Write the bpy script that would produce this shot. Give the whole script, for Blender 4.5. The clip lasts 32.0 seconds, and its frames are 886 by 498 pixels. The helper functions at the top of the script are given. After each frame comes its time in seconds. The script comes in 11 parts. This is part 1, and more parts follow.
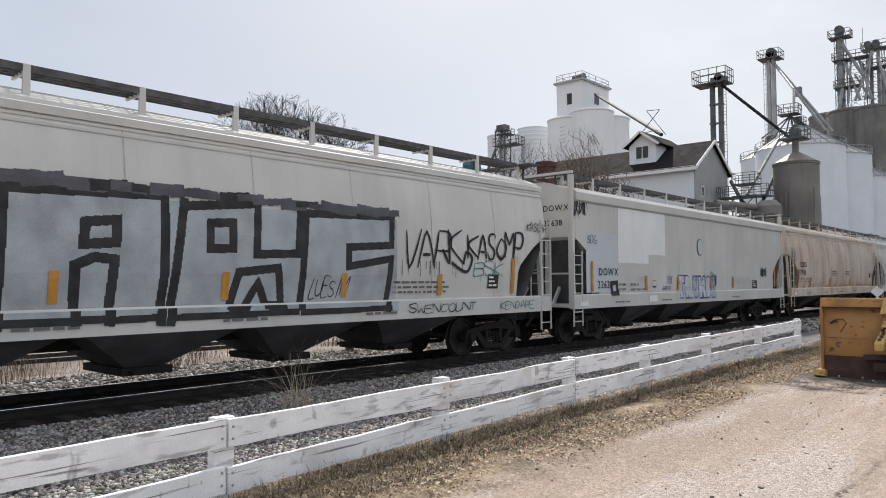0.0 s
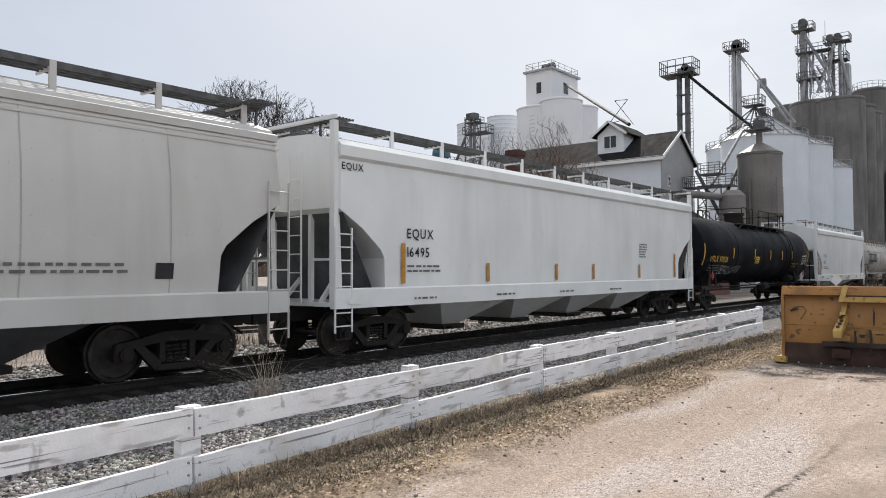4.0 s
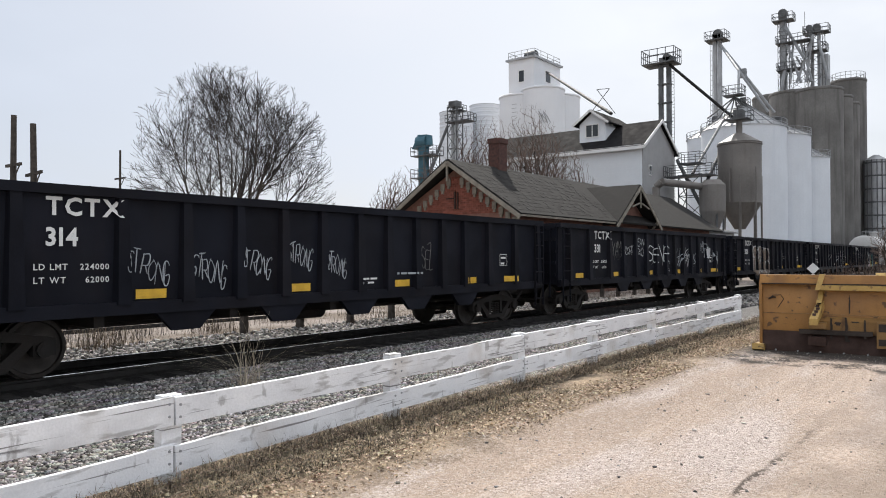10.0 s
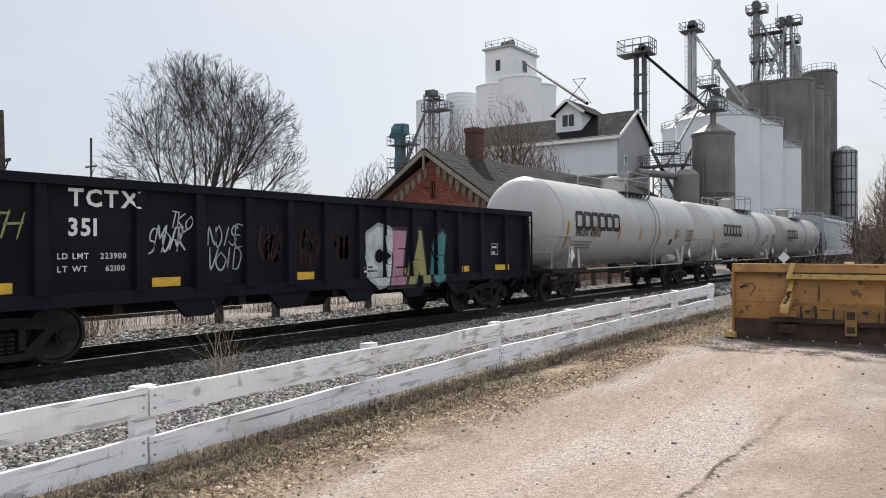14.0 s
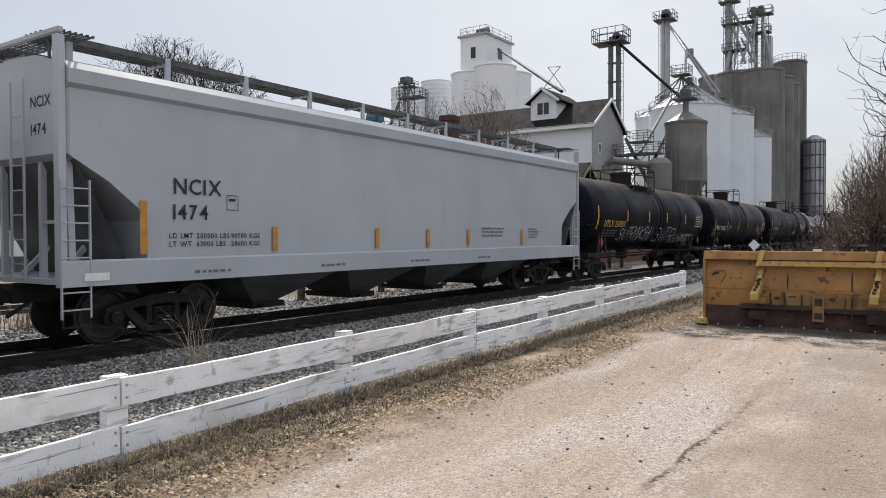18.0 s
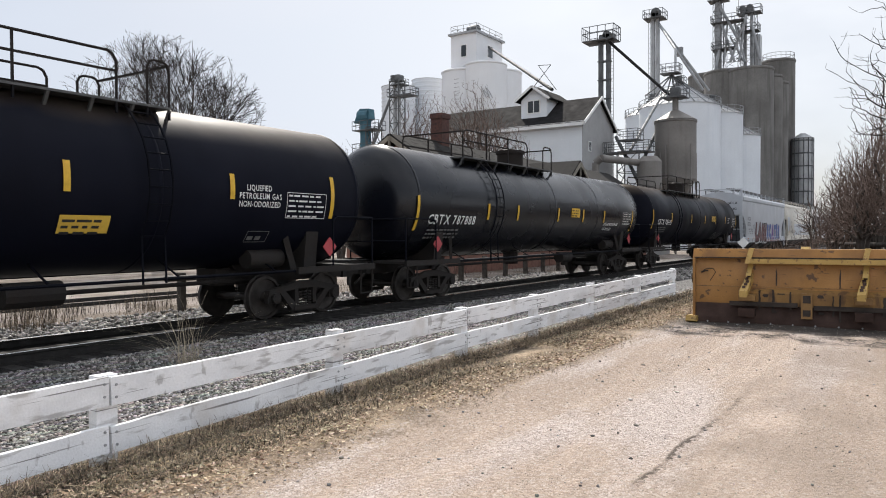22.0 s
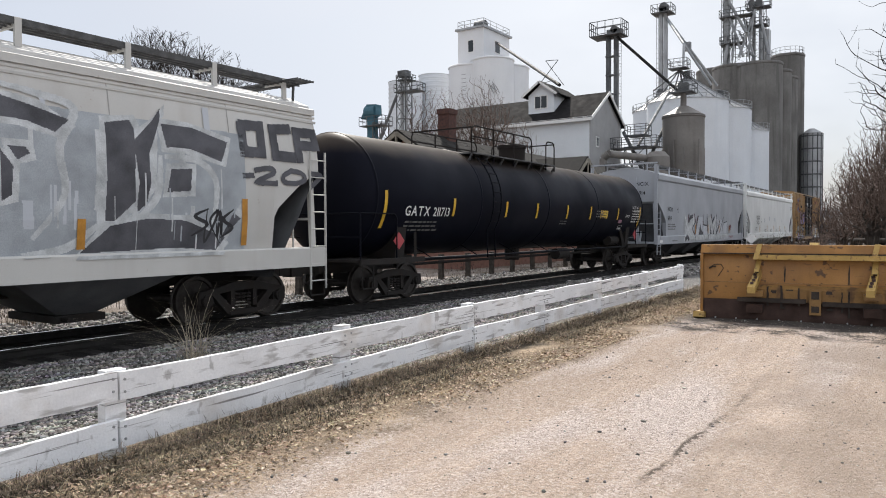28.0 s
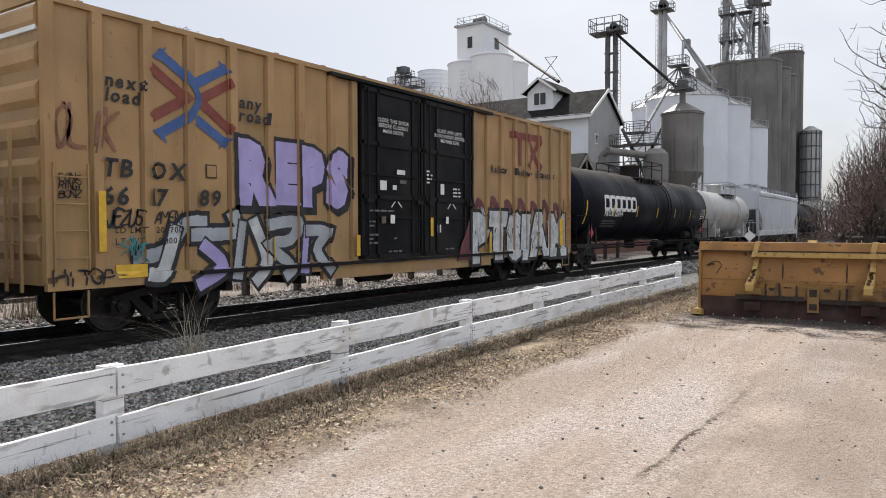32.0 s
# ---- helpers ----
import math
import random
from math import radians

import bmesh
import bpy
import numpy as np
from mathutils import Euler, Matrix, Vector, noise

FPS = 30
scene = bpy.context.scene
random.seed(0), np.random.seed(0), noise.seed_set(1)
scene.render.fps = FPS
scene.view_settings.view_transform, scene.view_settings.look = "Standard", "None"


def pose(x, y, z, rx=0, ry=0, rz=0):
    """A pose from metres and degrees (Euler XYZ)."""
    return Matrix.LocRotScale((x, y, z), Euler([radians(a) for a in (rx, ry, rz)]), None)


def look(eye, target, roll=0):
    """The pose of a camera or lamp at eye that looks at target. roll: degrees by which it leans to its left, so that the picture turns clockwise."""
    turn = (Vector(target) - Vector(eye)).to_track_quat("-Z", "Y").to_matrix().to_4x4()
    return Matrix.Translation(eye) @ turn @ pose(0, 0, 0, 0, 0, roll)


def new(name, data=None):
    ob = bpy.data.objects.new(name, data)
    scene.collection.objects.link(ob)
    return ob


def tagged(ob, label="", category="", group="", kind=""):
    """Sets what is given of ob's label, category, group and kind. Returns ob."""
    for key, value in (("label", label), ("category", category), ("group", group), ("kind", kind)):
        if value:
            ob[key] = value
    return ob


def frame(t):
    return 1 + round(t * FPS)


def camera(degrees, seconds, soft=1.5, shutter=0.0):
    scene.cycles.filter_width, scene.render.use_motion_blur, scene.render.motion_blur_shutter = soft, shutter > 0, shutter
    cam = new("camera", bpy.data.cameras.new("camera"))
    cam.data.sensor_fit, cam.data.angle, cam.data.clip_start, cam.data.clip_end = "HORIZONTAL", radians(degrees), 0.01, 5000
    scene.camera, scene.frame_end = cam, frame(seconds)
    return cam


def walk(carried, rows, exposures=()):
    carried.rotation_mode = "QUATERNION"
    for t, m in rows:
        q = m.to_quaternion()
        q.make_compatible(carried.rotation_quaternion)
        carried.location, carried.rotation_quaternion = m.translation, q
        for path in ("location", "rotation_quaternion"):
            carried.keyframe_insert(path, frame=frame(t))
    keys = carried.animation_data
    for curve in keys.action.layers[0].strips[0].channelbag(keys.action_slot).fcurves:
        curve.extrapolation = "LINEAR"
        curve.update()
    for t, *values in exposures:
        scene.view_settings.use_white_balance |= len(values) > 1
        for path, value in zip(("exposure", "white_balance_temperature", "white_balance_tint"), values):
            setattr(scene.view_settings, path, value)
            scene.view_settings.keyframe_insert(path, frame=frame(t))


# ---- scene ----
EYE = (0.0, 0.0, 1.6)
RAIL = -0.166            # top of rail
TRACK = -12.18           # track centre line

cam = camera(63.06, 32.0, soft=1.0)


def aim(yaw, pitch, roll):
    return Matrix.Translation(EYE) @ pose(0, 0, 0, 0, 0, yaw) @ pose(0, 0, 0, 90 + pitch) @ pose(0, 0, 0, 0, 0, roll)


PATH = [
    (0, 41.93, 2.65, -0.25), (0.5, 41.72, 2.51, -0.28), (1, 41.40, 2.35, -0.27), (1.5, 40.96, 2.17, -0.22), (2, 40.61, 2.05, -0.21),
    (2.5, 40.29, 1.92, -0.17), (3, 39.97, 1.83, -0.18), (3.5, 39.70, 1.76, -0.19), (5.5, 39.19, 1.58, -0.17), (6, 39.16, 1.49, -0.12),
    (6.5, 39.13, 1.38, -0.09), (7, 39.07, 1.27, -0.08), (7.5, 38.97, 1.16, -0.06), (8, 38.84, 1.03, -0.12), (8.5, 38.68, 0.91, -0.13),
    (9, 38.49, 0.84, -0.13), (9.5, 38.30, 0.80, -0.13), (10, 38.09, 0.77, -0.14), (10.5, 37.83, 0.71, -0.17), (11, 37.53, 0.65, -0.23),
    (11.5, 37.25, 0.54, -0.28), (12, 37.01, 0.43, -0.25), (12.5, 36.78, 0.28, -0.23), (13, 36.60, 0.13, -0.16), (13.5, 36.42, 0.01, -0.16),
    (14, 36.24, -0.08, -0.17), (14.5, 36.04, -0.14, -0.11), (16.5, 34.99, -0.66, -0.29), (17, 34.74, -0.81, -0.29), (17.5, 34.52, -0.95, -0.27),
    (18, 34.28, -1.05, -0.20), (18.5, 34.06, -1.08, -0.22), (19, 33.91, -1.11, -0.16), (19.5, 33.82, -1.10, -0.18), (20, 33.77, -1.13, -0.18),
    (20.5, 33.72, -1.15, -0.20), (21, 33.66, -1.19, -0.23), (21.5, 33.60, -1.20, -0.28), (22, 33.55, -1.20, -0.28), (22.5, 33.52, -1.26, -0.27),
    (23, 33.49, -1.32, -0.29), (23.5, 33.43, -1.41, -0.36), (24, 33.39, -1.52, -0.37), (24.5, 33.37, -1.62, -0.38), (25, 33.36, -1.67, -0.35),
    (25.5, 33.37, -1.68, -0.30), (27.5, 34.01, -1.55, -0.24), (28, 34.10, -1.54, -0.26), (28.5, 34.07, -1.56, -0.27), (29, 34.01, -1.61, -0.27),
    (29.5, 33.96, -1.68, -0.25), (30, 33.95, -1.74, -0.22), (30.5, 33.96, -1.79, -0.16), (31, 33.97, -1.81, -0.11), (31.5, 33.97, -1.82, -0.08),
    (32, 33.98, -1.82, -0.07),
]
walk(cam, [(t, aim(a, b, c)) for t, a, b, c in PATH], exposures=[(0.0, 0.0), (3.0, 0.0), (6.0, 0.05), (8.0, -0.06), (10.0, 0.14), (12.0, 0.10), (14.0, 0.05), (17.0, -0.08), (19.0, 0.0), (21.0, 0.10), (24.0, 0.16), (28.0, 0.09), (29.0, 0.15), (30.0, 0.08), (32.0, 0.05)])

# ---------------------------------------------------------------- light
SUN_AZ, SUN_EL = 42.0, 46.0     # degrees left of the track direction, and up
world = bpy.data.worlds.new("world")
scene.world = world
world.use_nodes = True
nt = world.node_tree
nt.nodes.clear()
sky = nt.nodes.new("ShaderNodeTexSky")
sky.sky_type = "NISHITA"
sky.sun_disc = False
sky.sun_elevation = radians(SUN_EL)
sky.sun_rotation = radians(-SUN_AZ)
sky.air_density, sky.dust_density, sky.ozone_density = 1.0, 2.5, 1.0
geo = nt.nodes.new("ShaderNodeTexCoord")
cl = nt.nodes.new("ShaderNodeTexNoise")
cl.inputs["Scale"].default_value = 1.6
cl.inputs["Detail"].default_value = 5.0
cl.inputs["Roughness"].default_value = 0.55
mp = nt.nodes.new("ShaderNodeMapping")
mp.inputs["Scale"].default_value = (1.0, 1.0, 2.2)
mp.inputs["Location"].default_value = (0.3, 0.35, 0.2)
cr = nt.nodes.new("ShaderNodeValToRGB")
cr.color_ramp.elements[0].position, cr.color_ramp.elements[1].position = 0.30, 0.62
cr.color_ramp.elements[0].color = (0.36, 0.36, 0.36, 1)
cr.color_ramp.elements[1].color = (1, 1, 1, 1)
mixc = nt.nodes.new("ShaderNodeMix")
mixc.data_type = "RGBA"
mixc.inputs["B"].default_value = (10.6, 11.1, 11.9, 1)
side = nt.nodes.new("ShaderNodeSeparateXYZ")
nt.links.new(geo.outputs["Generated"], side.inputs["Vector"])
sidef = nt.nodes.new("ShaderNodeMapRange")
sidef.inputs["From Min"].default_value, sidef.inputs["From Max"].default_value = -0.95, -0.35
nt.links.new(side.outputs["X"], sidef.inputs["Value"])
cloud = nt.nodes.new("ShaderNodeMix")
cloud.data_type = "RGBA"
cloud.inputs["A"].default_value = (7.6, 8.3, 9.6, 1)
cloud.inputs["B"].default_value = (10.6, 11.0, 11.7, 1)
nt.links.new(sidef.outputs["Result"], cloud.inputs["Factor"])
nt.links.new(cloud.outputs["Result"], mixc.inputs["B"])
bg = nt.nodes.new("ShaderNodeBackground")
bg.inputs["Strength"].default_value = 0.082
out = nt.nodes.new("ShaderNodeOutputWorld")
nt.links.new(geo.outputs["Generated"], mp.inputs["Vector"])
nt.links.new(mp.outputs["Vector"], cl.inputs["Vector"])
nt.links.new(cl.outputs["Fac"], cr.inputs["Fac"])
nt.links.new(cr.outputs["Color"], mixc.inputs["Factor"])
nt.links.new(sky.outputs["Color"], mixc.inputs["A"])
# an overcast sky grows brighter towards the zenith
sepz = nt.nodes.new("ShaderNodeSeparateXYZ")
nt.links.new(geo.outputs["Generated"], sepz.inputs["Vector"])
zen = nt.nodes.new("ShaderNodeMapRange")
zen.inputs["From Min"].default_value, zen.inputs["From Max"].default_value = 0.36, 1.0
zen.inputs["To Min"].default_value, zen.inputs["To Max"].default_value = 1.0, 1.45
nt.links.new(sepz.outputs["Z"], zen.inputs["Value"])
up = nt.nodes.new("ShaderNodeVectorMath")
up.operation = "SCALE"
nt.links.new(mixc.outputs["Result"], up.inputs[0])
nt.links.new(zen.outputs["Result"], up.inputs["Scale"])
# unseen sky towards +X, made brighter to fill the sides that face it
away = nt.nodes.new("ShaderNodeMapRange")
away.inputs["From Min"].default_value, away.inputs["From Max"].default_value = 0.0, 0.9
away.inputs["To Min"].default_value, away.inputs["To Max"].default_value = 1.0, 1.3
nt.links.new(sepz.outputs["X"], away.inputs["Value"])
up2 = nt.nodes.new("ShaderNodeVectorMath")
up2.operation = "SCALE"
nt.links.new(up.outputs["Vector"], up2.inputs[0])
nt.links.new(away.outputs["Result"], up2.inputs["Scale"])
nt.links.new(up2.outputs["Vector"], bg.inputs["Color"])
nt.links.new(bg.outputs["Background"], out.inputs["Surface"])

sun_data = bpy.data.lights.new("sun", "SUN")
sun_data.energy, sun_data.angle, sun_data.color = 4.6, radians(1.2), (1.0, 0.945, 0.87)
sun = new("sun", sun_data)
_e, _a = radians(SUN_EL), radians(SUN_AZ)
_d = Vector((-math.sin(_a) * math.cos(_e), math.cos(_a) * math.cos(_e), math.sin(_e)))
sun.matrix_world = look(_d * 200, (0, 0, 0))

# ---------------------------------------------------------------- materials


def mat(name, col, rough=0.6, metal=0.0, col2=None, var=0.12, scale=3.0, bump=0.15, fine=60.0, streak=0.0, streak_col=(0.16, 0.08, 0.04), spec=0.5, low=0.35, high=0.7, per=0.0, grime=0.0, grime_col=(0.05, 0.045, 0.04)):
    """Paint, metal, wood or stone: a base colour with patches, fine grain, vertical streaks and relief."""
    m = bpy.data.materials.new(name)
    m.use_nodes = True
    t = m.node_tree
    b = t.nodes["Principled BSDF"]
    b.inputs["Roughness"].default_value, b.inputs["Metallic"].default_value = rough, metal
    b.inputs["Specular IOR Level"].default_value = spec
    co = t.nodes.new("ShaderNodeTexCoord")
    info = t.nodes.new("ShaderNodeObjectInfo")
    add = t.nodes.new("ShaderNodeVectorMath")
    add.operation = "MULTIPLY_ADD"
    add.inputs[1].default_value = (1, 1, 1)
    comb = t.nodes.new("ShaderNodeVectorMath")
    comb.operation = "SCALE"
    comb.inputs[0].default_value = (37, 23, 11)
    t.links.new(info.outputs["Random"], comb.inputs["Scale"])
    t.links.new(co.outputs["Object"], add.inputs[0])
    t.links.new(comb.outputs["Vector"], add.inputs[2])
    vec = add.outputs["Vector"]

    def tex(sc, detail=4.0, vscale=None):
        n = t.nodes.new("ShaderNodeTexNoise")
        n.inputs["Scale"].default_value, n.inputs["Detail"].default_value = sc, detail
        if vscale:
            q = t.nodes.new("ShaderNodeMapping")
            q.inputs["Scale"].default_value = vscale
            t.links.new(vec, q.inputs["Vector"])
            t.links.new(q.outputs["Vector"], n.inputs["Vector"])
        else:
            t.links.new(vec, n.inputs["Vector"])
        return n.outputs["Fac"]

    def ramp(v, a, b2, lo=0.0, hi=1.0):
        r = t.nodes.new("ShaderNodeMapRange")
        r.inputs["From Min"].default_value, r.inputs["From Max"].default_value = a, b2
        r.inputs["To Min"].default_value, r.inputs["To Max"].default_value = lo, hi
        t.links.new(v, r.inputs["Value"])
        return r.outputs["Result"]

    def mix(f, c1, c2):
        x = t.nodes.new("ShaderNodeMix")
        x.data_type = "RGBA"
        t.links.new(f, x.inputs["Factor"])
        for key, c in (("A", c1), ("B", c2)):
            if isinstance(c, tuple):
                x.inputs[key].default_value = (*c, 1)
            else:
                t.links.new(c, x.inputs[key])
        return x.outputs["Result"]

    c2 = col2 or tuple(c * (1 - var * 1.6) for c in col)
    big = tex(scale, 5.0)
    c = mix(ramp(big, low, high), col, c2)
    grain = tex(fine, 3.0)
    dark = tuple(x * (1 - var) for x in (1, 1, 1))
    g = mix(ramp(grain, 0.3, 0.7), (1.0, 1.0, 1.0), dark)
    mul = t.nodes.new("ShaderNodeMix")
    mul.data_type, mul.blend_type = "RGBA", "MULTIPLY"
    mul.inputs["Factor"].default_value = 1.0
    t.links.new(c, mul.inputs["A"])
    t.links.new(g, mul.inputs["B"])
    c = mul.outputs["Result"]
    if streak:
        s = tex(1.0, 4.0, (2.2, 2.2, 0.12))
        c = mix(ramp(s, 0.52, 0.72, 0, streak), c, streak_col)
    if grime:
        s = tex(0.8, 5.0, (1.0, 1.0, 0.5))
        c = mix(ramp(s, 0.40, 0.75, 0, grime), c, grime_col)
    if per:
        pv = ramp(info.outputs["Random"], 0, 1, 1 - per, 1 + per * 0.4)
        h = t.nodes.new("ShaderNodeVectorMath")
        h.operation = "SCALE"
        t.links.new(c, h.inputs[0])
        t.links.new(pv, h.inputs["Scale"])
        c = h.outputs["Vector"]
    t.links.new(c, b.inputs["Base Color"])
    t.links.new(ramp(big, 0.3, 0.7, max(rough - 0.1, 0.03), min(rough + 0.12, 1.0)), b.inputs["Roughness"])
    if bump:
        bp = t.nodes.new("ShaderNodeBump")
        bp.inputs["Strength"].default_value, bp.inputs["Distance"].default_value = bump, 0.01
        t.links.new(grain, bp.inputs["Height"])
        t.links.new(bp.outputs["Normal"], b.inputs["Normal"])
    return m


M = {}
M["hop_white"] = mat("paint_offwhite", (0.545, 0.535, 0.51), 0.5, var=0.06, scale=0.5, streak=0.10, grime=0.12, bump=0.05)
M["hop_clean"] = mat("paint_clean_white", (0.76, 0.77, 0.76), 0.45, var=0.06, scale=0.5, streak=0.10, streak_col=(0.36, 0.35, 0.33), grime=0.08, bump=0.04)
M["hop_rust"] = mat("paint_cream_rusted", (0.60, 0.53, 0.45), 0.6, var=0.10, scale=0.6, streak=0.55, streak_col=(0.33, 0.16, 0.08), grime=0.15, bump=0.06)
M["hop_grey"] = mat("paint_light_grey", (0.50, 0.525, 0.565), 0.5, var=0.05, scale=0.5, streak=0.05, grime=0.08, bump=0.04)
M["hop_slate"] = mat("paint_slate_grey", (0.39, 0.41, 0.445), 0.5, var=0.07, scale=0.5, streak=0.06, grime=0.10, bump=0.04)
M["hop_cream"] = mat("paint_cream", (0.66, 0.63, 0.56), 0.5, var=0.07, scale=0.5, streak=0.22, streak_col=(0.36, 0.22, 0.1), grime=0.12, bump=0.05)
M["tank_black"] = mat("paint_black", (0.0050, 0.0057, 0.0105), 0.55, var=0.25, scale=0.5, grime=0.3, grime_col=(0.009, 0.0085, 0.0085), bump=0.04, spec=0.06)
M["tank_dusty"] = mat("paint_black_dusty", (0.0060, 0.0070, 0.0140), 0.46, var=0.25, scale=0.5, grime=0.4, grime_col=(0.0095, 0.0100, 0.0160), bump=0.03, spec=0.06)
M["tank_gloss"] = mat("paint_black_gloss", (0.0052, 0.0060, 0.0100), 0.25, var=0.2, scale=0.5, grime=0.2, grime_col=(0.008, 0.009, 0.012), bump=0.015, spec=0.34)
M["tank_white"] = mat("paint_tank_white", (0.46, 0.455, 0.44), 0.4, var=0.06, scale=0.5, streak=0.08, streak_col=(0.2, 0.15, 0.1), grime=0.12, bump=0.04)
M["tank_beige"] = mat("paint_tank_beige", (0.42, 0.395, 0.36), 0.45, var=0.08, scale=0.5, streak=0.28, streak_col=(0.28, 0.18, 0.1), grime=0.2, bump=0.05)
M["tank_cream"] = mat("paint_tank_cream", (0.37, 0.358, 0.33), 0.42, var=0.06, scale=0.5, streak=0.10, streak_col=(0.24, 0.17, 0.1), grime=0.15, bump=0.04)
M["gon_black"] = mat("paint_gondola_black", (0.0108, 0.0122, 0.0195), 0.6, var=0.3, scale=0.9, grime=0.3, grime_col=(0.02, 0.017, 0.016), streak=0.12, streak_col=(0.03, 0.018, 0.014), spec=0.1, bump=0.12)
M["gon_brown"] = mat("paint_gondola_brown", (0.025, 0.0195, 0.022), 0.65, spec=0.15, col2=(0.030, 0.019, 0.018), var=0.3, scale=0.7, grime=0.3, grime_col=(0.02, 0.016, 0.015), streak=0.2, streak_col=(0.04, 0.018, 0.012), bump=0.15, low=0.5, high=0.75)
M["box_tan"] = mat("paint_boxcar_tan", (0.44, 0.265, 0.112), 0.6, var=0.16, scale=0.8, streak=0.30, streak_col=(0.17, 0.09, 0.045), grime=0.28, bump=0.08)
M["box_black"] = mat("paint_door_black", (0.010, 0.010, 0.012), 0.55, spec=0.15, var=0.3, scale=1.0, grime=0.3, bump=0.08)
M["under"] = mat("undercarriage_steel", (0.018, 0.016, 0.015), 0.8, var=0.4, scale=4.0, col2=(0.028, 0.022, 0.019), spec=0.3, bump=0.3)
M["wheel"] = mat("wheel_steel", (0.045, 0.038, 0.034), 0.55, metal=0.4, var=0.3, scale=6.0, bump=0.1)
M["tread"] = mat("polished_tread", (0.35, 0.34, 0.33), 0.3, metal=0.9, var=0.1, bump=0.02)
M["grate"] = mat("steel_grating", (0.11, 0.11, 0.11), 0.6, metal=0.3, var=0.3, scale=5.0, bump=0.2)
M["yellow"] = mat("reflector_yellow", (0.72, 0.43, 0.03), 0.45, var=0.15, scale=5, bump=0.0)
M["orange"] = mat("reflector_orange", (0.55, 0.25, 0.03), 0.5, var=0.2, scale=5, bump=0.0)
M["ink"] = mat("black_lettering", (0.016, 0.016, 0.018), 0.6, var=0.2, scale=6, bump=0.0)
M["chalk"] = mat("white_lettering", (0.75, 0.75, 0.73), 0.6, var=0.08, scale=6, bump=0.0)
M["ylet"] = mat("yellow_lettering", (0.70, 0.45, 0.06), 0.6, var=0.1, scale=6, bump=0.0)
M["gon_rust"] = mat("rust_primer_patch", (0.052, 0.021, 0.016), 0.75, spec=0.15, var=0.3, scale=3.0, col2=(0.022, 0.016, 0.017), bump=0.1)
# shade under hopper ends and bays, put into a darker car paint
M["slope"] = mat("shaded_slope_paint", (0.075, 0.078, 0.082), 0.8, spec=0.2, var=0.3, scale=1.5, col2=(0.15, 0.155, 0.165), grime=0.4, bump=0.1)
M["faint"] = mat("faded_lettering", (0.16, 0.16, 0.155), 0.7, var=0.2, scale=6, bump=0.0)
M["spray_w"] = mat("white_spray", (0.62, 0.64, 0.65), 0.7, var=0.25, scale=4, bump=0.0)
M["spray_k"] = mat("black_spray", (0.022, 0.022, 0.026), 0.7, var=0.3, scale=4, bump=0.0)
M["spray_g"] = mat("grey_spray", (0.10, 0.10, 0.115), 0.7, var=0.3, scale=2, bump=0.0)
M["spray_s"] = mat("silver_spray", (0.40, 0.43, 0.46), 0.55, var=0.2, scale=2, bump=0.0)
M["spray_p"] = mat("violet_spray", (0.42, 0.36, 0.66), 0.6, var=0.15, scale=2, bump=0.0)
M["spray_b"] = mat("blue_spray", (0.06, 0.12, 0.36), 0.6, var=0.25, scale=2, bump=0.0)
M["spray_r"] = mat("red_spray", (0.30, 0.04, 0.06), 0.6, var=0.25, scale=2, bump=0.0)
M["spray_f"] = mat("faded_rust_spray", (0.27, 0.125, 0.075), 0.7, var=0.25, scale=4, bump=0.0)
M["spray_m"] = mat("maroon_spray", (0.16, 0.042, 0.05), 0.6, var=0.25, scale=2, bump=0.0)
M["spray_t"] = mat("teal_spray", (0.06, 0.26, 0.27), 0.6, var=0.25, scale=2, bump=0.0)
M["spray_o"] = mat("olive_spray", (0.34, 0.33, 0.12), 0.6, var=0.25, scale=2, bump=0.0)
M["spray_k2"] = mat("pink_spray", (0.50, 0.25, 0.34), 0.6, var=0.25, scale=2, bump=0.0)
M["spray_c"] = mat("cream_spray", (0.55, 0.46, 0.36), 0.6, var=0.25, scale=2, bump=0.0)
M["spray_v"] = mat("purple_spray", (0.17, 0.07, 0.33), 0.6, var=0.25, scale=2, bump=0.0)
M["spray_br"] = mat("brown_spray", (0.16, 0.115, 0.085), 0.6, var=0.25, scale=2, bump=0.0)
M["spray_br2"] = mat("dark_brown_spray", (0.11, 0.082, 0.062), 0.6, var=0.25, scale=2, bump=0.0)
M["spray_c2"] = mat("tan_spray", (0.27, 0.20, 0.145), 0.6, var=0.25, scale=2, bump=0.0)
M["rustrun"] = mat("rust_runs", (0.44, 0.25, 0.145), 0.8, var=0.3, scale=3.0, col2=(0.54, 0.42, 0.32), bump=0.1)
# stained tank welds, and the painted shadow edges beside the box car's posts
M["weld_dirt_shade"] = mat("weld_dirt_shade_brown", (0.16, 0.105, 0.065), 0.8, var=0.4, scale=2.0, col2=(0.30, 0.23, 0.16), bump=0.2)
M["seam"] = mat("weld_seam_grey", (0.44, 0.43, 0.41), 0.6, var=0.2, scale=2.0, bump=0.1)
M["dblue"] = mat("emblem_blue", (0.05, 0.11, 0.30), 0.6, var=0.15, scale=4, bump=0.0)
M["dred"] = mat("emblem_red", (0.22, 0.05, 0.035), 0.6, var=0.15, scale=4, bump=0.0)
M["rail"] = mat("rail_steel", (0.014, 0.012, 0.011), 0.7, metal=0.2, var=0.35, scale=5, bump=0.3)
M["railtop"] = mat("rail_head_polished", (0.55, 0.53, 0.51), 0.20, metal=1.0, var=0.05, bump=0.02)
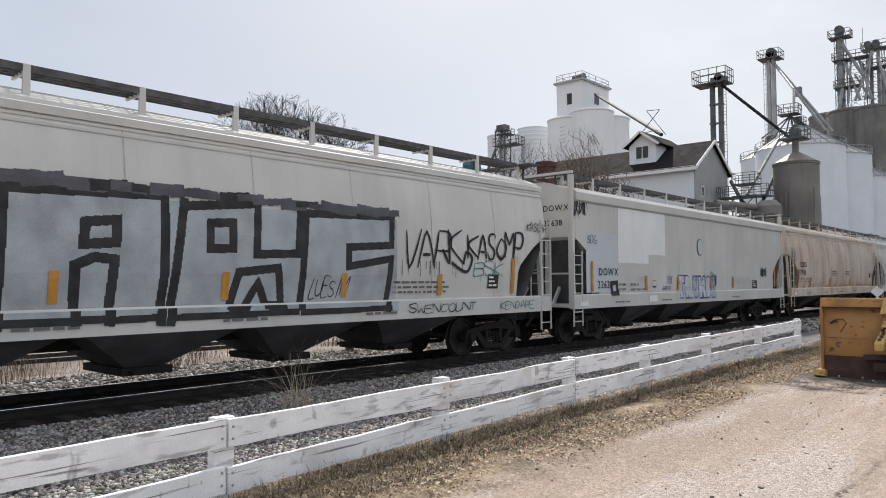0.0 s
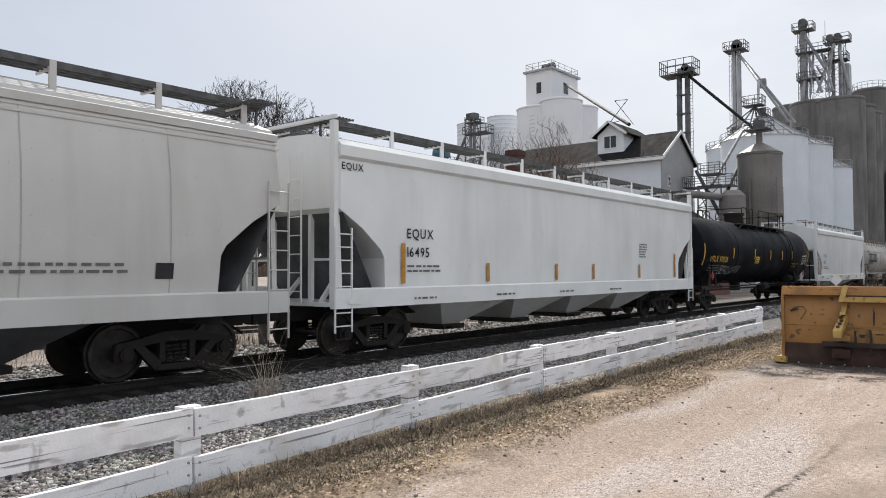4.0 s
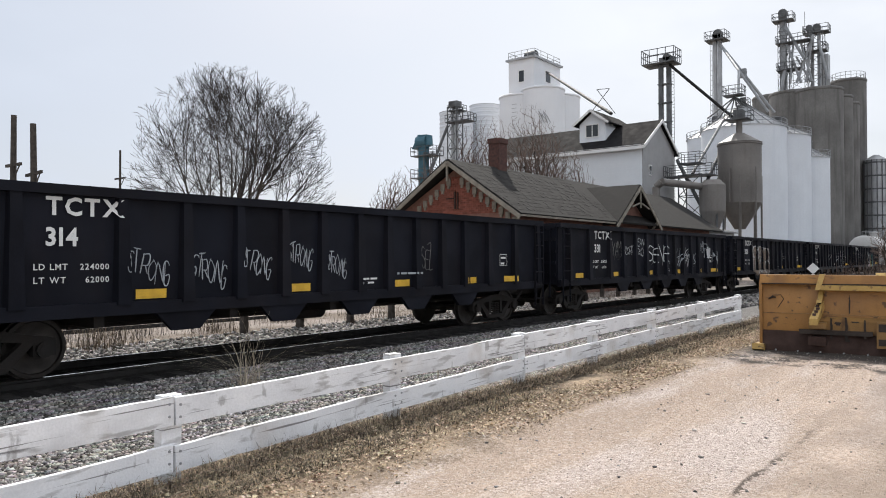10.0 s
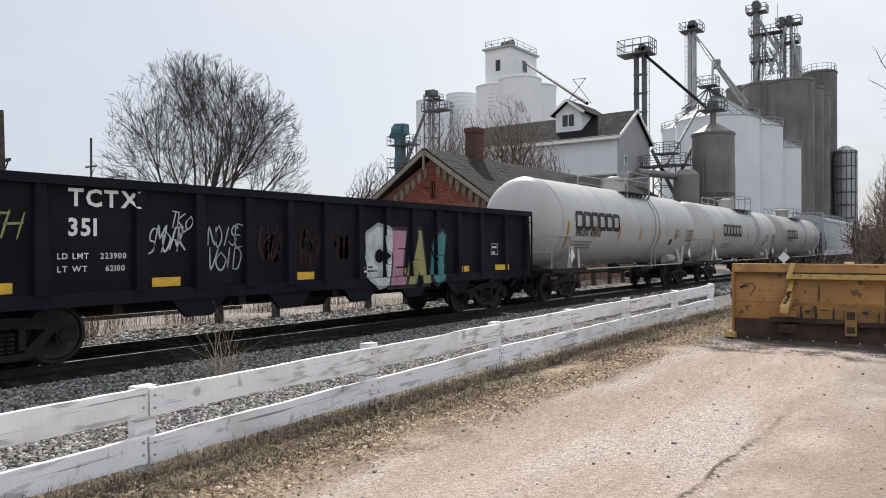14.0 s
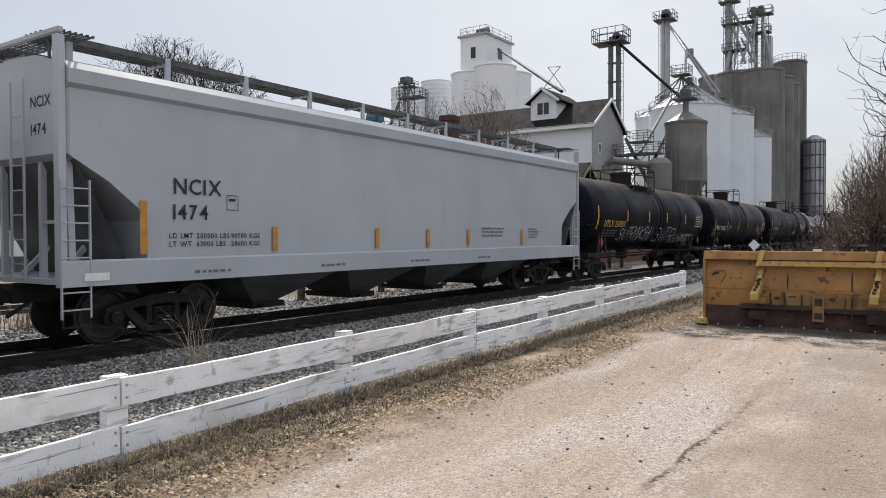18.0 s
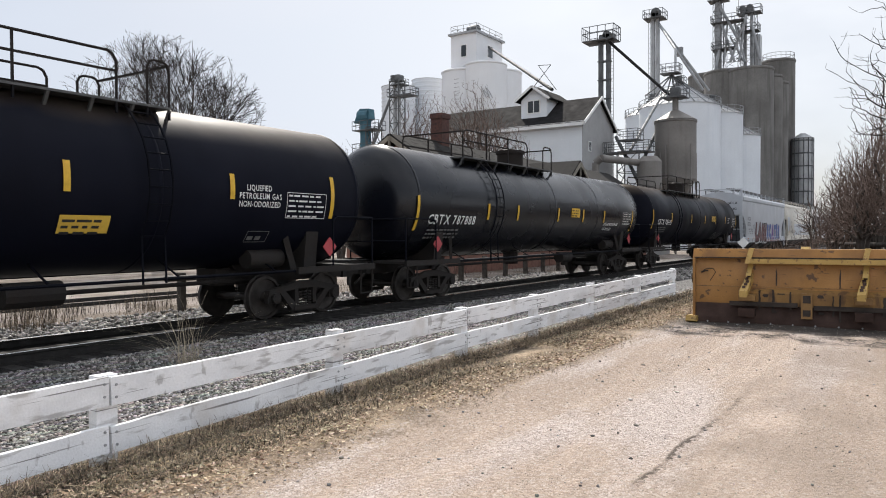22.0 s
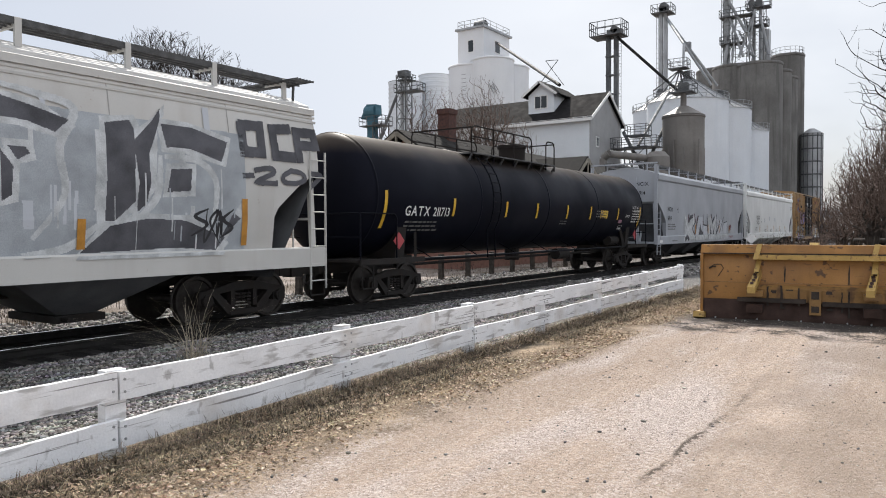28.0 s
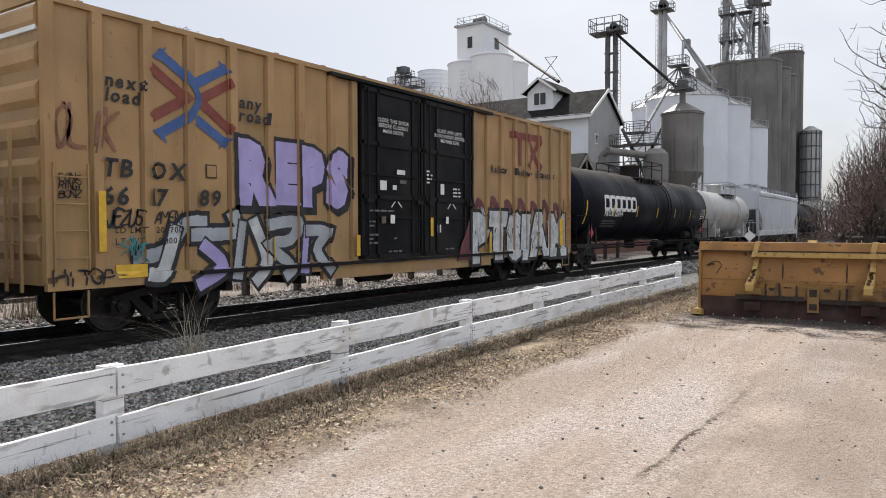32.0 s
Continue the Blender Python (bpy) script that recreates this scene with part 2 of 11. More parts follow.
M["tie"] = mat("oil_stained_tie", (0.035, 0.030, 0.027), 0.9, var=0.35, scale=6, bump=0.5)
M["post"] = mat("post_dark_timber", (0.075, 0.062, 0.052), 0.9, var=0.35, scale=6, bump=0.5)
M["plow"] = mat("plow_yellow_paint", (0.42, 0.205, 0.050), 0.5, var=0.16, scale=2.6, streak=0.25, streak_col=(0.13, 0.06, 0.025), grime=0.5, grime_col=(0.13, 0.066, 0.028), bump=0.1)
M["plowlite"] = mat("plow_yellow_worn", (0.52, 0.335, 0.095), 0.55, var=0.15, scale=3, grime=0.15, bump=0.1)
M["plowback"] = mat("plow_back_plate", (0.33, 0.18, 0.052), 0.55, var=0.18, scale=4, streak=0.25, streak_col=(0.10, 0.05, 0.025), grime=0.4, grime_col=(0.12, 0.06, 0.025), bump=0.15)
M["plowdark"] = mat("plow_bare_steel", (0.045, 0.03, 0.022), 0.7, var=0.35, scale=5, bump=0.3)
M["plowedge"] = mat("plow_rusty_edge", (0.052, 0.021, 0.012), 0.75, var=0.3, scale=4, bump=0.3)
M["conc_white"] = mat("elevator_white_concrete", (0.72, 0.73, 0.75), 0.75, var=0.05, scale=0.25, streak=0.06, streak_col=(0.45, 0.45, 0.46), bump=0.1, fine=8)
M["conc_grey"] = mat("silo_grey_concrete", (0.205, 0.198, 0.188), 0.9, var=0.2, scale=0.25, streak=0.8, streak_col=(0.085, 0.08, 0.074), grime=0.3, bump=0.2, fine=6)
M["bin_white"] = mat("bin_white_steel", (0.66, 0.69, 0.73), 0.5, metal=0.0, var=0.06, scale=0.3, streak=0.25, streak_col=(0.50, 0.54, 0.60), bump=0.1, fine=6)
M["bin_grey"] = mat("tank_grey_steel", (0.20, 0.185, 0.17), 0.6, metal=0.2, var=0.15, scale=0.4, streak=0.4, streak_col=(0.10, 0.085, 0.075), bump=0.15, fine=8)
M["galv"] = mat("galvanised_steel", (0.40, 0.41, 0.42), 0.5, metal=0.4, var=0.15, scale=0.7, streak=0.15, streak_col=(0.25, 0.24, 0.23), bump=0.1)
M["tower"] = mat("tower_dark_steel", (0.15, 0.155, 0.16), 0.65, metal=0.2, var=0.3, scale=1.0, bump=0.1)
M["towerlite"] = mat("tower_galvanised", (0.33, 0.34, 0.35), 0.55, metal=0.3, var=0.2, scale=1.0, bump=0.1)
M["bluepaint"] = mat("faded_blue_steel", (0.045, 0.14, 0.19), 0.6, var=0.2, scale=1.5, bump=0.1)
M["mill_white"] = mat("mill_white_siding", (0.70, 0.73, 0.76), 0.7, var=0.05, scale=0.5, streak=0.06, streak_col=(0.5, 0.5, 0.5), bump=0.1, fine=10)
M["mill_grey"] = mat("mill_grey_siding", (0.33, 0.33, 0.33), 0.75, var=0.08, scale=0.6, bump=0.1, fine=10)
M["trimw"] = mat("trim_white", (0.74, 0.74, 0.73), 0.65, var=0.06, scale=2, bump=0.1)
M["shingle_m"] = mat("mill_dark_roof", (0.020, 0.019, 0.020), 0.95, spec=0.12, var=0.25, scale=1.5, bump=0.4, fine=14)
M["shingle"] = mat("depot_shingles", (0.022, 0.021, 0.020), 0.95, spec=0.15, col2=(0.040, 0.038, 0.036), var=0.3, scale=3.0, bump=0.4, per=0.35)
M["brick"] = mat("depot_brick", (0.27, 0.085, 0.055), 0.85, var=0.2, scale=4.0, bump=0.3, per=0.3)
M["brickdark"] = mat("chimney_brick", (0.11, 0.045, 0.034), 0.9, var=0.3, scale=7.0, bump=0.4, col2=(0.06, 0.035, 0.03))
M["mortar"] = mat("brick_mortar", (0.24, 0.12, 0.09), 0.95, var=0.15, scale=4.0, bump=0.3)
M["woodtrim"] = mat("depot_weathered_trim", (0.30, 0.27, 0.22), 0.85, var=0.25, scale=3.0, bump=0.3)
M["bark"] = mat("bark_grey_brown", (0.075, 0.060, 0.050), 0.95, var=0.3, scale=3, bump=0.5)
M["twig"] = mat("twigs_brown", (0.036, 0.029, 0.026), 0.95, var=0.3, scale=2, bump=0.0)
M["twigred"] = mat("twigs_reddish", (0.18, 0.125, 0.10), 0.95, var=0.3, scale=0.6, bump=0.0)
M["palegrass"] = mat("pale_grass", (0.50, 0.43, 0.32), 0.95, var=0.2, scale=1.5, bump=0.0)
M["glass"] = mat("window_glass_dark", (0.03, 0.035, 0.04), 0.08, var=0.1, scale=1, bump=0.0)
M["sign"] = mat("sign_white", (0.78, 0.78, 0.77), 0.5, var=0.06, scale=4, bump=0.0)
M["signred"] = mat("placard_red", (0.40, 0.05, 0.06), 0.5, var=0.1, scale=4, bump=0.0)
M["carwhite"] = mat("car_paint_white", (0.78, 0.78, 0.78), 0.25, var=0.03, scale=1, bump=0.0)
M["rubber"] = mat("rubber", (0.02, 0.02, 0.02), 0.8, var=0.2, scale=8, bump=0.1)


def wear(m, layers):
    """Worn patches and scratches over a paint: stretch, detail, limits, strength, colour."""
    t = m.node_tree
    b = t.nodes["Principled BSDF"]
    src = b.inputs["Base Color"].links[0].from_socket
    vec = [n for n in t.nodes if n.type == "VECT_MATH" and n.operation == "MULTIPLY_ADD"][0].outputs["Vector"]
    for sc, detail, lo, hi, amount, col in layers:
        q = t.nodes.new("ShaderNodeMapping")
        q.inputs["Scale"].default_value = sc
        n = t.nodes.new("ShaderNodeTexNoise")
        n.inputs["Scale"].default_value, n.inputs["Detail"].default_value = 1.0, detail
        r = t.nodes.new("ShaderNodeMapRange")
        r.inputs["From Min"].default_value, r.inputs["From Max"].default_value = lo, hi
        r.inputs["To Max"].default_value = amount
        x = t.nodes.new("ShaderNodeMix")
        x.data_type = "RGBA"
        x.inputs["B"].default_value = (*col, 1)
        t.links.new(vec, q.inputs["Vector"])
        t.links.new(q.outputs["Vector"], n.inputs["Vector"])
        t.links.new(n.outputs["Fac"], r.inputs["Value"])
        t.links.new(r.outputs["Result"], x.inputs["Factor"])
        t.links.new(src, x.inputs["A"])
        src = x.outputs["Result"]
    t.links.new(src, b.inputs["Base Color"])
    return m


def dusty_crown(m, z0, z1, amount, col):
    """Tan dust that has settled on the upper side of a tank."""
    t = m.node_tree
    b = t.nodes["Principled BSDF"]
    src = b.inputs["Base Color"].links[0].from_socket
    co = t.nodes.new("ShaderNodeTexCoord")
    sep = t.nodes.new("ShaderNodeSeparateXYZ")
    t.links.new(co.outputs["Object"], sep.inputs["Vector"])
    n = t.nodes.new("ShaderNodeTexNoise")
    n.inputs["Scale"].default_value, n.inputs["Detail"].default_value = 0.8, 6.0
    t.links.new(co.outputs["Object"], n.inputs["Vector"])
    add = t.nodes.new("ShaderNodeMath")
    add.operation = "MULTIPLY_ADD"
    add.inputs[1].default_value = 0.5
    t.links.new(n.outputs["Fac"], add.inputs[0])
    t.links.new(sep.outputs["Z"], add.inputs[2])
    r = t.nodes.new("ShaderNodeMapRange")
    r.inputs["From Min"].default_value, r.inputs["From Max"].default_value = z0 + 0.25, z1 + 0.25
    r.inputs["To Max"].default_value = amount
    t.links.new(add.outputs["Value"], r.inputs["Value"])
    x = t.nodes.new("ShaderNodeMix")
    x.data_type = "RGBA"
    x.inputs["B"].default_value = (*col, 1)
    t.links.new(r.outputs["Result"], x.inputs["Factor"])
    t.links.new(src, x.inputs["A"])
    t.links.new(x.outputs["Result"], b.inputs["Base Color"])


dusty_crown(M["tank_dusty"], 3.55, 4.10, 0.55, (0.11, 0.085, 0.06))
dusty_crown(M["tank_black"], 3.7, 4.2, 0.25, (0.08, 0.065, 0.05))
M["fence"] = wear(mat("fence_white_paint", (0.88, 0.88, 0.89), 0.65, col2=(0.76, 0.76, 0.775), var=0.10, scale=2.2, bump=0.3, per=0.08), (
    ((1, 1.1, 3.5), 8.0, 0.53, 0.68, 0.50, (0.45, 0.44, 0.44)), ((1, 3.0, 14.0), 7.0, 0.57, 0.66, 0.60, (0.24, 0.225, 0.215)),
    ((1, 9.0, 5.0), 7.0, 0.63, 0.69, 0.55, (0.20, 0.185, 0.175)), ((1, 0.9, 45.0), 5.0, 0.63, 0.67, 0.80, (0.08, 0.072, 0.068)), ((1, 1.6, 0.9), 7.0, 0.60, 0.70, 0.40, (0.42, 0.36, 0.30))))
RUST = (((1.6, 1.6, 1.6), 6.0, 0.56, 0.72, 0.55, (0.12, 0.06, 0.028)), ((7.0, 7.0, 9.0), 6.0, 0.635, 0.68, 0.8, (0.06, 0.032, 0.02)), ((3.0, 3.0, 26.0), 4.0, 0.66, 0.70, 0.6, (0.09, 0.045, 0.025)))
wear(M["plow"], RUST)
wear(M["plowback"], RUST + (((5.0, 5.0, 2.0), 6.0, 0.54, 0.62, 0.7, (0.07, 0.035, 0.02)),))
wear(M["plowlite"], (((12.0, 12.0, 12.0), 6.0, 0.58, 0.64, 0.75, (0.12, 0.06, 0.03)),))
wear(M["box_tan"], (((2.5, 2.5, 0.5), 6.0, 0.58, 0.75, 0.35, (0.20, 0.12, 0.06)), ((14.0, 14.0, 8.0), 6.0, 0.68, 0.72, 0.5, (0.10, 0.05, 0.03))))
wear(M["hop_rust"], (((1.2, 1.2, 0.35), 6.0, 0.52, 0.70, 0.62, (0.34, 0.165, 0.085)), ((9.0, 9.0, 4.0), 6.0, 0.66, 0.71, 0.5, (0.22, 0.09, 0.05))))
for key in ("hop_white", "hop_clean", "hop_grey", "hop_slate", "hop_cream", "tank_white", "tank_cream", "tank_beige"):
    wear(M[key], (((0.9, 0.9, 0.18), 5.0, 0.58, 0.74, 0.22, (0.30, 0.27, 0.23)), ((16.0, 16.0, 10.0), 5.0, 0.70, 0.74, 0.45, (0.22, 0.14, 0.09))))


# ---------------------------------------------------------------- mesh helpers


def box(bm, x0, x1, y0, y1, z0, z1, m=None):
    vs = [bm.verts.new((x, y, z)) for z in (z0, z1) for y in (y0, y1) for x in (x0, x1)]
    if m is not None:
        for v in vs:
            v.co = m @ v.co
    for f in ((0, 2, 3, 1), (4, 5, 7, 6), (0, 1, 5, 4), (2, 6, 7, 3), (0, 4, 6, 2), (1, 3, 7, 5)):
        bm.faces.new([vs[i] for i in f])
    return vs


def cyl(bm, p0, p1, r0, n=8, r1=None, caps=True):
    p0, p1 = Vector(p0), Vector(p1)
    r1 = r0 if r1 is None else r1
    q = (p1 - p0).to_track_quat("Z", "Y").to_matrix()
    rings = []
    for p, r in ((p0, r0), (p1, r1)):
        rings.append([bm.verts.new(p + q @ Vector((r * math.cos(2 * math.pi * i / n), r * math.sin(2 * math.pi * i / n), 0))) for i in range(n)])
    for i in range(n):
        j = (i + 1) % n
        bm.faces.new((rings[0][i], rings[0][j], rings[1][j], rings[1][i]))
    if caps:
        if r0 > 1e-4:
            bm.faces.new(rings[0][::-1])
        if r1 > 1e-4:
            bm.faces.new(rings[1])


def bar(bm, p0, p1, w, h=None):
    """A square bar between two points."""
    p0, p1 = Vector(p0), Vector(p1)
    h = h or w
    d = p1 - p0
    q = d.to_track_quat("Z", "Y").to_matrix().to_4x4()
    box(bm, -w / 2, w / 2, -h / 2, h / 2, 0, d.length, Matrix.Translation(p0) @ q)


def pipe(bm, pts, r, n=6):
    for a, b in zip(pts, pts[1:]):
        cyl(bm, a, b, r, n)


def loft(bm, rings, close=True, cap=True):
    """Joins rings of equal length. close: each ring is a closed loop."""
    vs = [[bm.verts.new(p) for p in r] for r in rings]
    n = len(vs[0])
    for a, b in zip(vs, vs[1:]):
        for i in range(n if close else n - 1):
            j = (i + 1) % n
            bm.faces.new((a[i], a[j], b[j], b[i]))
    if cap:
        bm.faces.new(vs[0][::-1])
        bm.faces.new(vs[-1])
    return vs


def finish(bm, mesh_name, material, smooth=None):
    bmesh.ops.recalc_face_normals(bm, faces=bm.faces)
    me = bpy.data.meshes.new(mesh_name)
    bm.to_mesh(me)
    bm.free()
    if material:
        me.materials.append(material)
    if smooth is not None:
        me.polygons.foreach_set("use_smooth", [True] * len(me.polygons))
        me.set_sharp_from_angle(angle=radians(smooth))
    return me


def part(name, bm, material, parent, label="", smooth=None, at=None):
    """One mesh object under a thing or a part."""
    me = bm if isinstance(bm, bpy.types.Mesh) else finish(bm, name, material, smooth)
    ob = new(name, me)
    ob.parent = parent
    if at is not None:
        ob.matrix_basis = at
    return tagged(ob, label)


def pieces(name, bm, material, parent, label=""):
    """Each loose piece of a bmesh becomes a part of its own."""
    bmesh.ops.recalc_face_normals(bm, faces=bm.faces)
    bm.verts.index_update()
    seen = set()
    for v0 in bm.verts:
        if v0 in seen:
            continue
        seen.add(v0)
        group, todo = [], [v0]
        while todo:
            v = todo.pop()
            group.append(v)
            for e in v.link_edges:
                w = e.other_vert(v)
                if w not in seen:
                    seen.add(w)
                    todo.append(w)
        at = {v: i for i, v in enumerate(group)}
        fs = {f for v in group for f in v.link_faces}
        part(name, raw_mesh(name, [v.co[:] for v in group], [[at[v] for v in f.verts] for f in sorted(fs, key=lambda f: f.calc_center_median()[:])], material), None, parent, label)
    bm.free()


def thing(name, label, category, at=None, group="", kind=""):
    """An Empty at the thing's base that holds its parts."""
    ob = new(name)
    ob.empty_display_size = 0.2
    if at is not None:
        ob.matrix_basis = at
    return tagged(ob, label, category, group, kind)


def solo(name, bm, material, label, category="", group="", kind="", at=None, smooth=None):
    """A thing of one mesh."""
    ob = part(name, bm, material, None, "", smooth, at)
    return tagged(ob, label, category, group, kind)


def raw_mesh(name, verts, faces, material):
    me = bpy.data.meshes.new(name)
    me.from_pydata(verts, [], faces)
    me.materials.append(material)
    return me


def polar(az, d, z=0.0):
    """The place d metres from the eye's foot, az degrees left of the track's direction."""
    return Vector((-d * math.sin(radians(az)), d * math.cos(radians(az)), z))

# ---------------------------------------------------------------- ground


def ground_height(x, y):
    lot = 0.0075 * min(max(y, 0.0), 30.0)
    prof = ((-3000, -0.5), (-60, -0.5), (-19, -0.47), (-15.5, -0.42), (-14.2, -0.36), (-13.3, -0.335), (-11.0, -0.335), (-10.2, -0.37), (-8.6, -0.52), (-6.6, -0.42), (-5.4, -0.16), (-4.7, -0.02), (-4.0, 0.0), (3000, 0.0))
    for (xa, za), (xb, zb) in zip(prof, prof[1:]):
        if x <= xb:
            z = za + (zb - za) * (x - xa) / (xb - xa)
            break
    w = min(max((x + 10.0) / 5.0, 0.0), 1.0)
    bumpy = 0.0
    if -5.4 < x < 12 and -2 < y < 40:
        bumpy = 0.02 * noise.noise((x * 0.9, y * 0.35, 0)) + 0.012 * noise.noise((x * 2.3, y * 1.1, 4))
    return z + lot * w + bumpy


gxs = [-3000, -800, -300, -120, -60, -40, -30, -24, -21, -19, -17, -15.5, -14.8, -14.2, -13.3, -12.2, -11.0, -10.6, -10.2, -9.6, -9, -8.6, -8, -7.3, -6.6, -6, -5.4] + [-5.2 + 0.2 * i for i in range(48)] + [5, 7, 10, 16, 30, 80, 300, 800, 3000]
gys = [-3000, -600, -100, -30, -10, -4, -1] + [0.25 * i for i in range(0, 96)] + [24.5, 26, 28, 30, 34, 40, 50, 65, 90, 130, 200, 320, 600, 1200, 3000]
gv = [(x, y, ground_height(x, y)) for y in gys for x in gxs]
gw = len(gxs)
gf = [(j * gw + i, j * gw + i + 1, (j + 1) * gw + i + 1, (j + 1) * gw + i) for j in range(len(gys) - 1) for i in range(gw - 1)]


def ground_material():
    m = bpy.data.materials.new("ground_soils")
    m.use_nodes = True
    t = m.node_tree
    b = t.nodes["Principled BSDF"]
    b.inputs["Roughness"].default_value = 0.95
    b.inputs["Specular IOR Level"].default_value = 0.2
    co = t.nodes.new("ShaderNodeTexCoord")
    sep = t.nodes.new("ShaderNodeSeparateXYZ")
    t.links.new(co.outputs["Object"], sep.inputs["Vector"])

    def tex(sc, detail=4.0, stretch=None, kind="ShaderNodeTexNoise"):
        n = t.nodes.new(kind)
        n.inputs["Scale"].default_value = sc
        if kind == "ShaderNodeTexNoise":
            n.inputs["Detail"].default_value = detail
        src = co.outputs["Object"]
        if stretch:
            q = t.nodes.new("ShaderNodeMapping")
            q.inputs["Scale"].default_value = stretch
            t.links.new(src, q.inputs["Vector"])
            src = q.outputs["Vector"]
        t.links.new(src, n.inputs["Vector"])
        return n.outputs["Fac"] if kind == "ShaderNodeTexNoise" else n.outputs["Color"]

    def ramp(v, a, b2, lo=0.0, hi=1.0):
        r = t.nodes.new("ShaderNodeMapRange")
        r.inputs["From Min"].default_value, r.inputs["From Max"].default_value = a, b2
        r.inputs["To Min"].default_value, r.inputs["To Max"].default_value = lo, hi
        t.links.new(v, r.inputs["Value"])
        return r.outputs["Result"]

    def mix(f, c1, c2):
        x = t.nodes.new("ShaderNodeMix")
        x.data_type = "RGBA"
        t.links.new(f, x.inputs["Factor"])
        for key, c in (("A", c1), ("B", c2)):
            if isinstance(c, tuple):
                x.inputs[key].default_value = (*c, 1)
            else:
                t.links.new(c, x.inputs[key])
        return x.outputs["Result"]

    def math2(op, a, b2):
        x = t.nodes.new("ShaderNodeMath")
        x.operation = op
        for k, v in enumerate((a, b2)):
            if isinstance(v, (int, float)):
                x.inputs[k].default_value = v
            else:
                t.links.new(v, x.inputs[k])
        return x.outputs["Value"]

    big, med, fine, grit = tex(0.5, 4), tex(2.5, 5), tex(28, 5), tex(110, 3)
    tracks = tex(0.9, 5, (1.0, 0.10, 1.0))
    patch = tex(0.7, 5)
    pebble = tex(34, kind="ShaderNodeTexVoronoi")
    speck = tex(78, kind="ShaderNodeTexVoronoi")
    # packed gravel and dirt of the lot: pale wheel tracks, greyer loose gravel, fine specks
    lot = mix(ramp(tracks, 0.36, 0.64), (0.40, 0.308, 0.239), (0.56, 0.442, 0.357))
    lot = mix(ramp(tex(2.6, 4, (1.0, 0.05, 1.0)), 0.44, 0.62, 0, 0.40), lot, (0.35, 0.268, 0.210))
    rough_med = math2("ADD", math2("MULTIPLY", med, 0.55), math2("MULTIPLY", fine, 0.45))
    lot = mix(ramp(rough_med, 0.50, 0.62, 0, 0.30), lot, (0.33, 0.255, 0.203))
    lot = mix(ramp(fine, 0.48, 0.64, 0, 0.42), lot, (0.285, 0.222, 0.179))
    bw = t.nodes.new("ShaderNodeRGBToBW")
    t.links.new(pebble, bw.inputs["Color"])
    bw2 = t.nodes.new("ShaderNodeRGBToBW")
    t.links.new(speck, bw2.inputs["Color"])
    lot = mix(ramp(grit, 0.42, 0.66, 0, 0.42), lot, (0.28, 0.216, 0.174))
    lot = mix(ramp(tex(11.0, 5, (1.0, 0.07, 1.0)), 0.46, 0.60, 0, 0.38), lot, (0.33, 0.262, 0.208))
    # loose gravel lies in long drifts between the wheel tracks
    drift = ramp(tex(1.0, 6, (1.3, 0.28, 1.0)), 0.50, 0.62)
    lot = mix(math2("MULTIPLY", drift, 0.60), lot, (0.49, 0.425, 0.401))
    stony = math2("ADD", math2("MULTIPLY", drift, 0.55), 0.45)
    lot = mix(math2("MULTIPLY", stony, ramp(bw.outputs["Val"], 0.62, 0.85, 0, 0.55)), lot, (0.68, 0.605, 0.562))
    lot = mix(math2("MULTIPLY", stony, ramp(bw2.outputs["Val"], 0.60, 0.80, 0, 0.60)), lot, (0.70, 0.62, 0.572))
    lot = mix(math2("MULTIPLY", stony, ramp(bw2.outputs["Val"], 0.32, 0.18, 0, 0.60)), lot, (0.135, 0.102, 0.082))
    # darker, damper wheel track beside the rut
    side = math2("ADD", sep.outputs["X"], math2("MULTIPLY", math2("SUBTRACT", med, 0.5), 0.8))
    lot = mix(math2("MULTIPLY", math2("MULTIPLY", ramp(side, -1.42, -1.15), ramp(side, 0.15, -0.45)), ramp(patch, 0.34, 0.58, 0, 0.65)), lot, (0.285, 0.226, 0.181))
    # dry verge
    verge = mix(ramp(rough_med, 0.42, 0.58), (0.21, 0.16, 0.115), (0.50, 0.385, 0.265))
    verge = mix(ramp(fine, 0.48, 0.66, 0, 0.7), verge, (0.07, 0.053, 0.040))
    # ballast bed
    bal = mix(ramp(bw.outputs["Val"], 0.2, 0.8), (0.085, 0.080, 0.075), (0.25, 0.24, 0.23))
    # pale gravel yard beyond the track
    yard = mix(ramp(big, 0.40, 0.60), (0.36, 0.315, 0.285), (0.20, 0.165, 0.135))
    yard = mix(ramp(fine, 0.45, 0.7, 0, 0.5), yard, (0.16, 0.125, 0.09))
    xx = sep.outputs["X"]
    wob = math2("MULTIPLY", math2("SUBTRACT", med, 0.5), 1.3)
    wob2 = math2("MULTIPLY", math2("SUBTRACT", fine, 0.5), 0.9)
    x2 = math2("ADD", math2("ADD", math2("ADD", xx, math2("MULTIPLY", wob, 0.6)), math2("MULTIPLY", wob2, 1.6)), math2("MULTIPLY", math2("SUBTRACT", grit, 0.5), 1.3))
    mould = math2("ADD", sep.outputs["X"], math2("MULTIPLY", math2("SUBTRACT", big, 0.5), 1.6))
    verge = mix(ramp(math2("ADD", mould, math2("MULTIPLY", math2("SUBTRACT", med, 0.5), 1.2)), -4.05, -4.45, 0, 0.85), verge, (0.060, 0.048, 0.034))
    c = mix(ramp(x2, -5.7, -5.3), bal, verge)
    c = mix(ramp(x2, -3.75, -3.30), c, lot)
    # oil-stained track bed, with the train's shadow painted in as near-black
    oily_shade = math2("MULTIPLY", ramp(xx, -10.55, -10.8), ramp(xx, -14.2, -13.7))
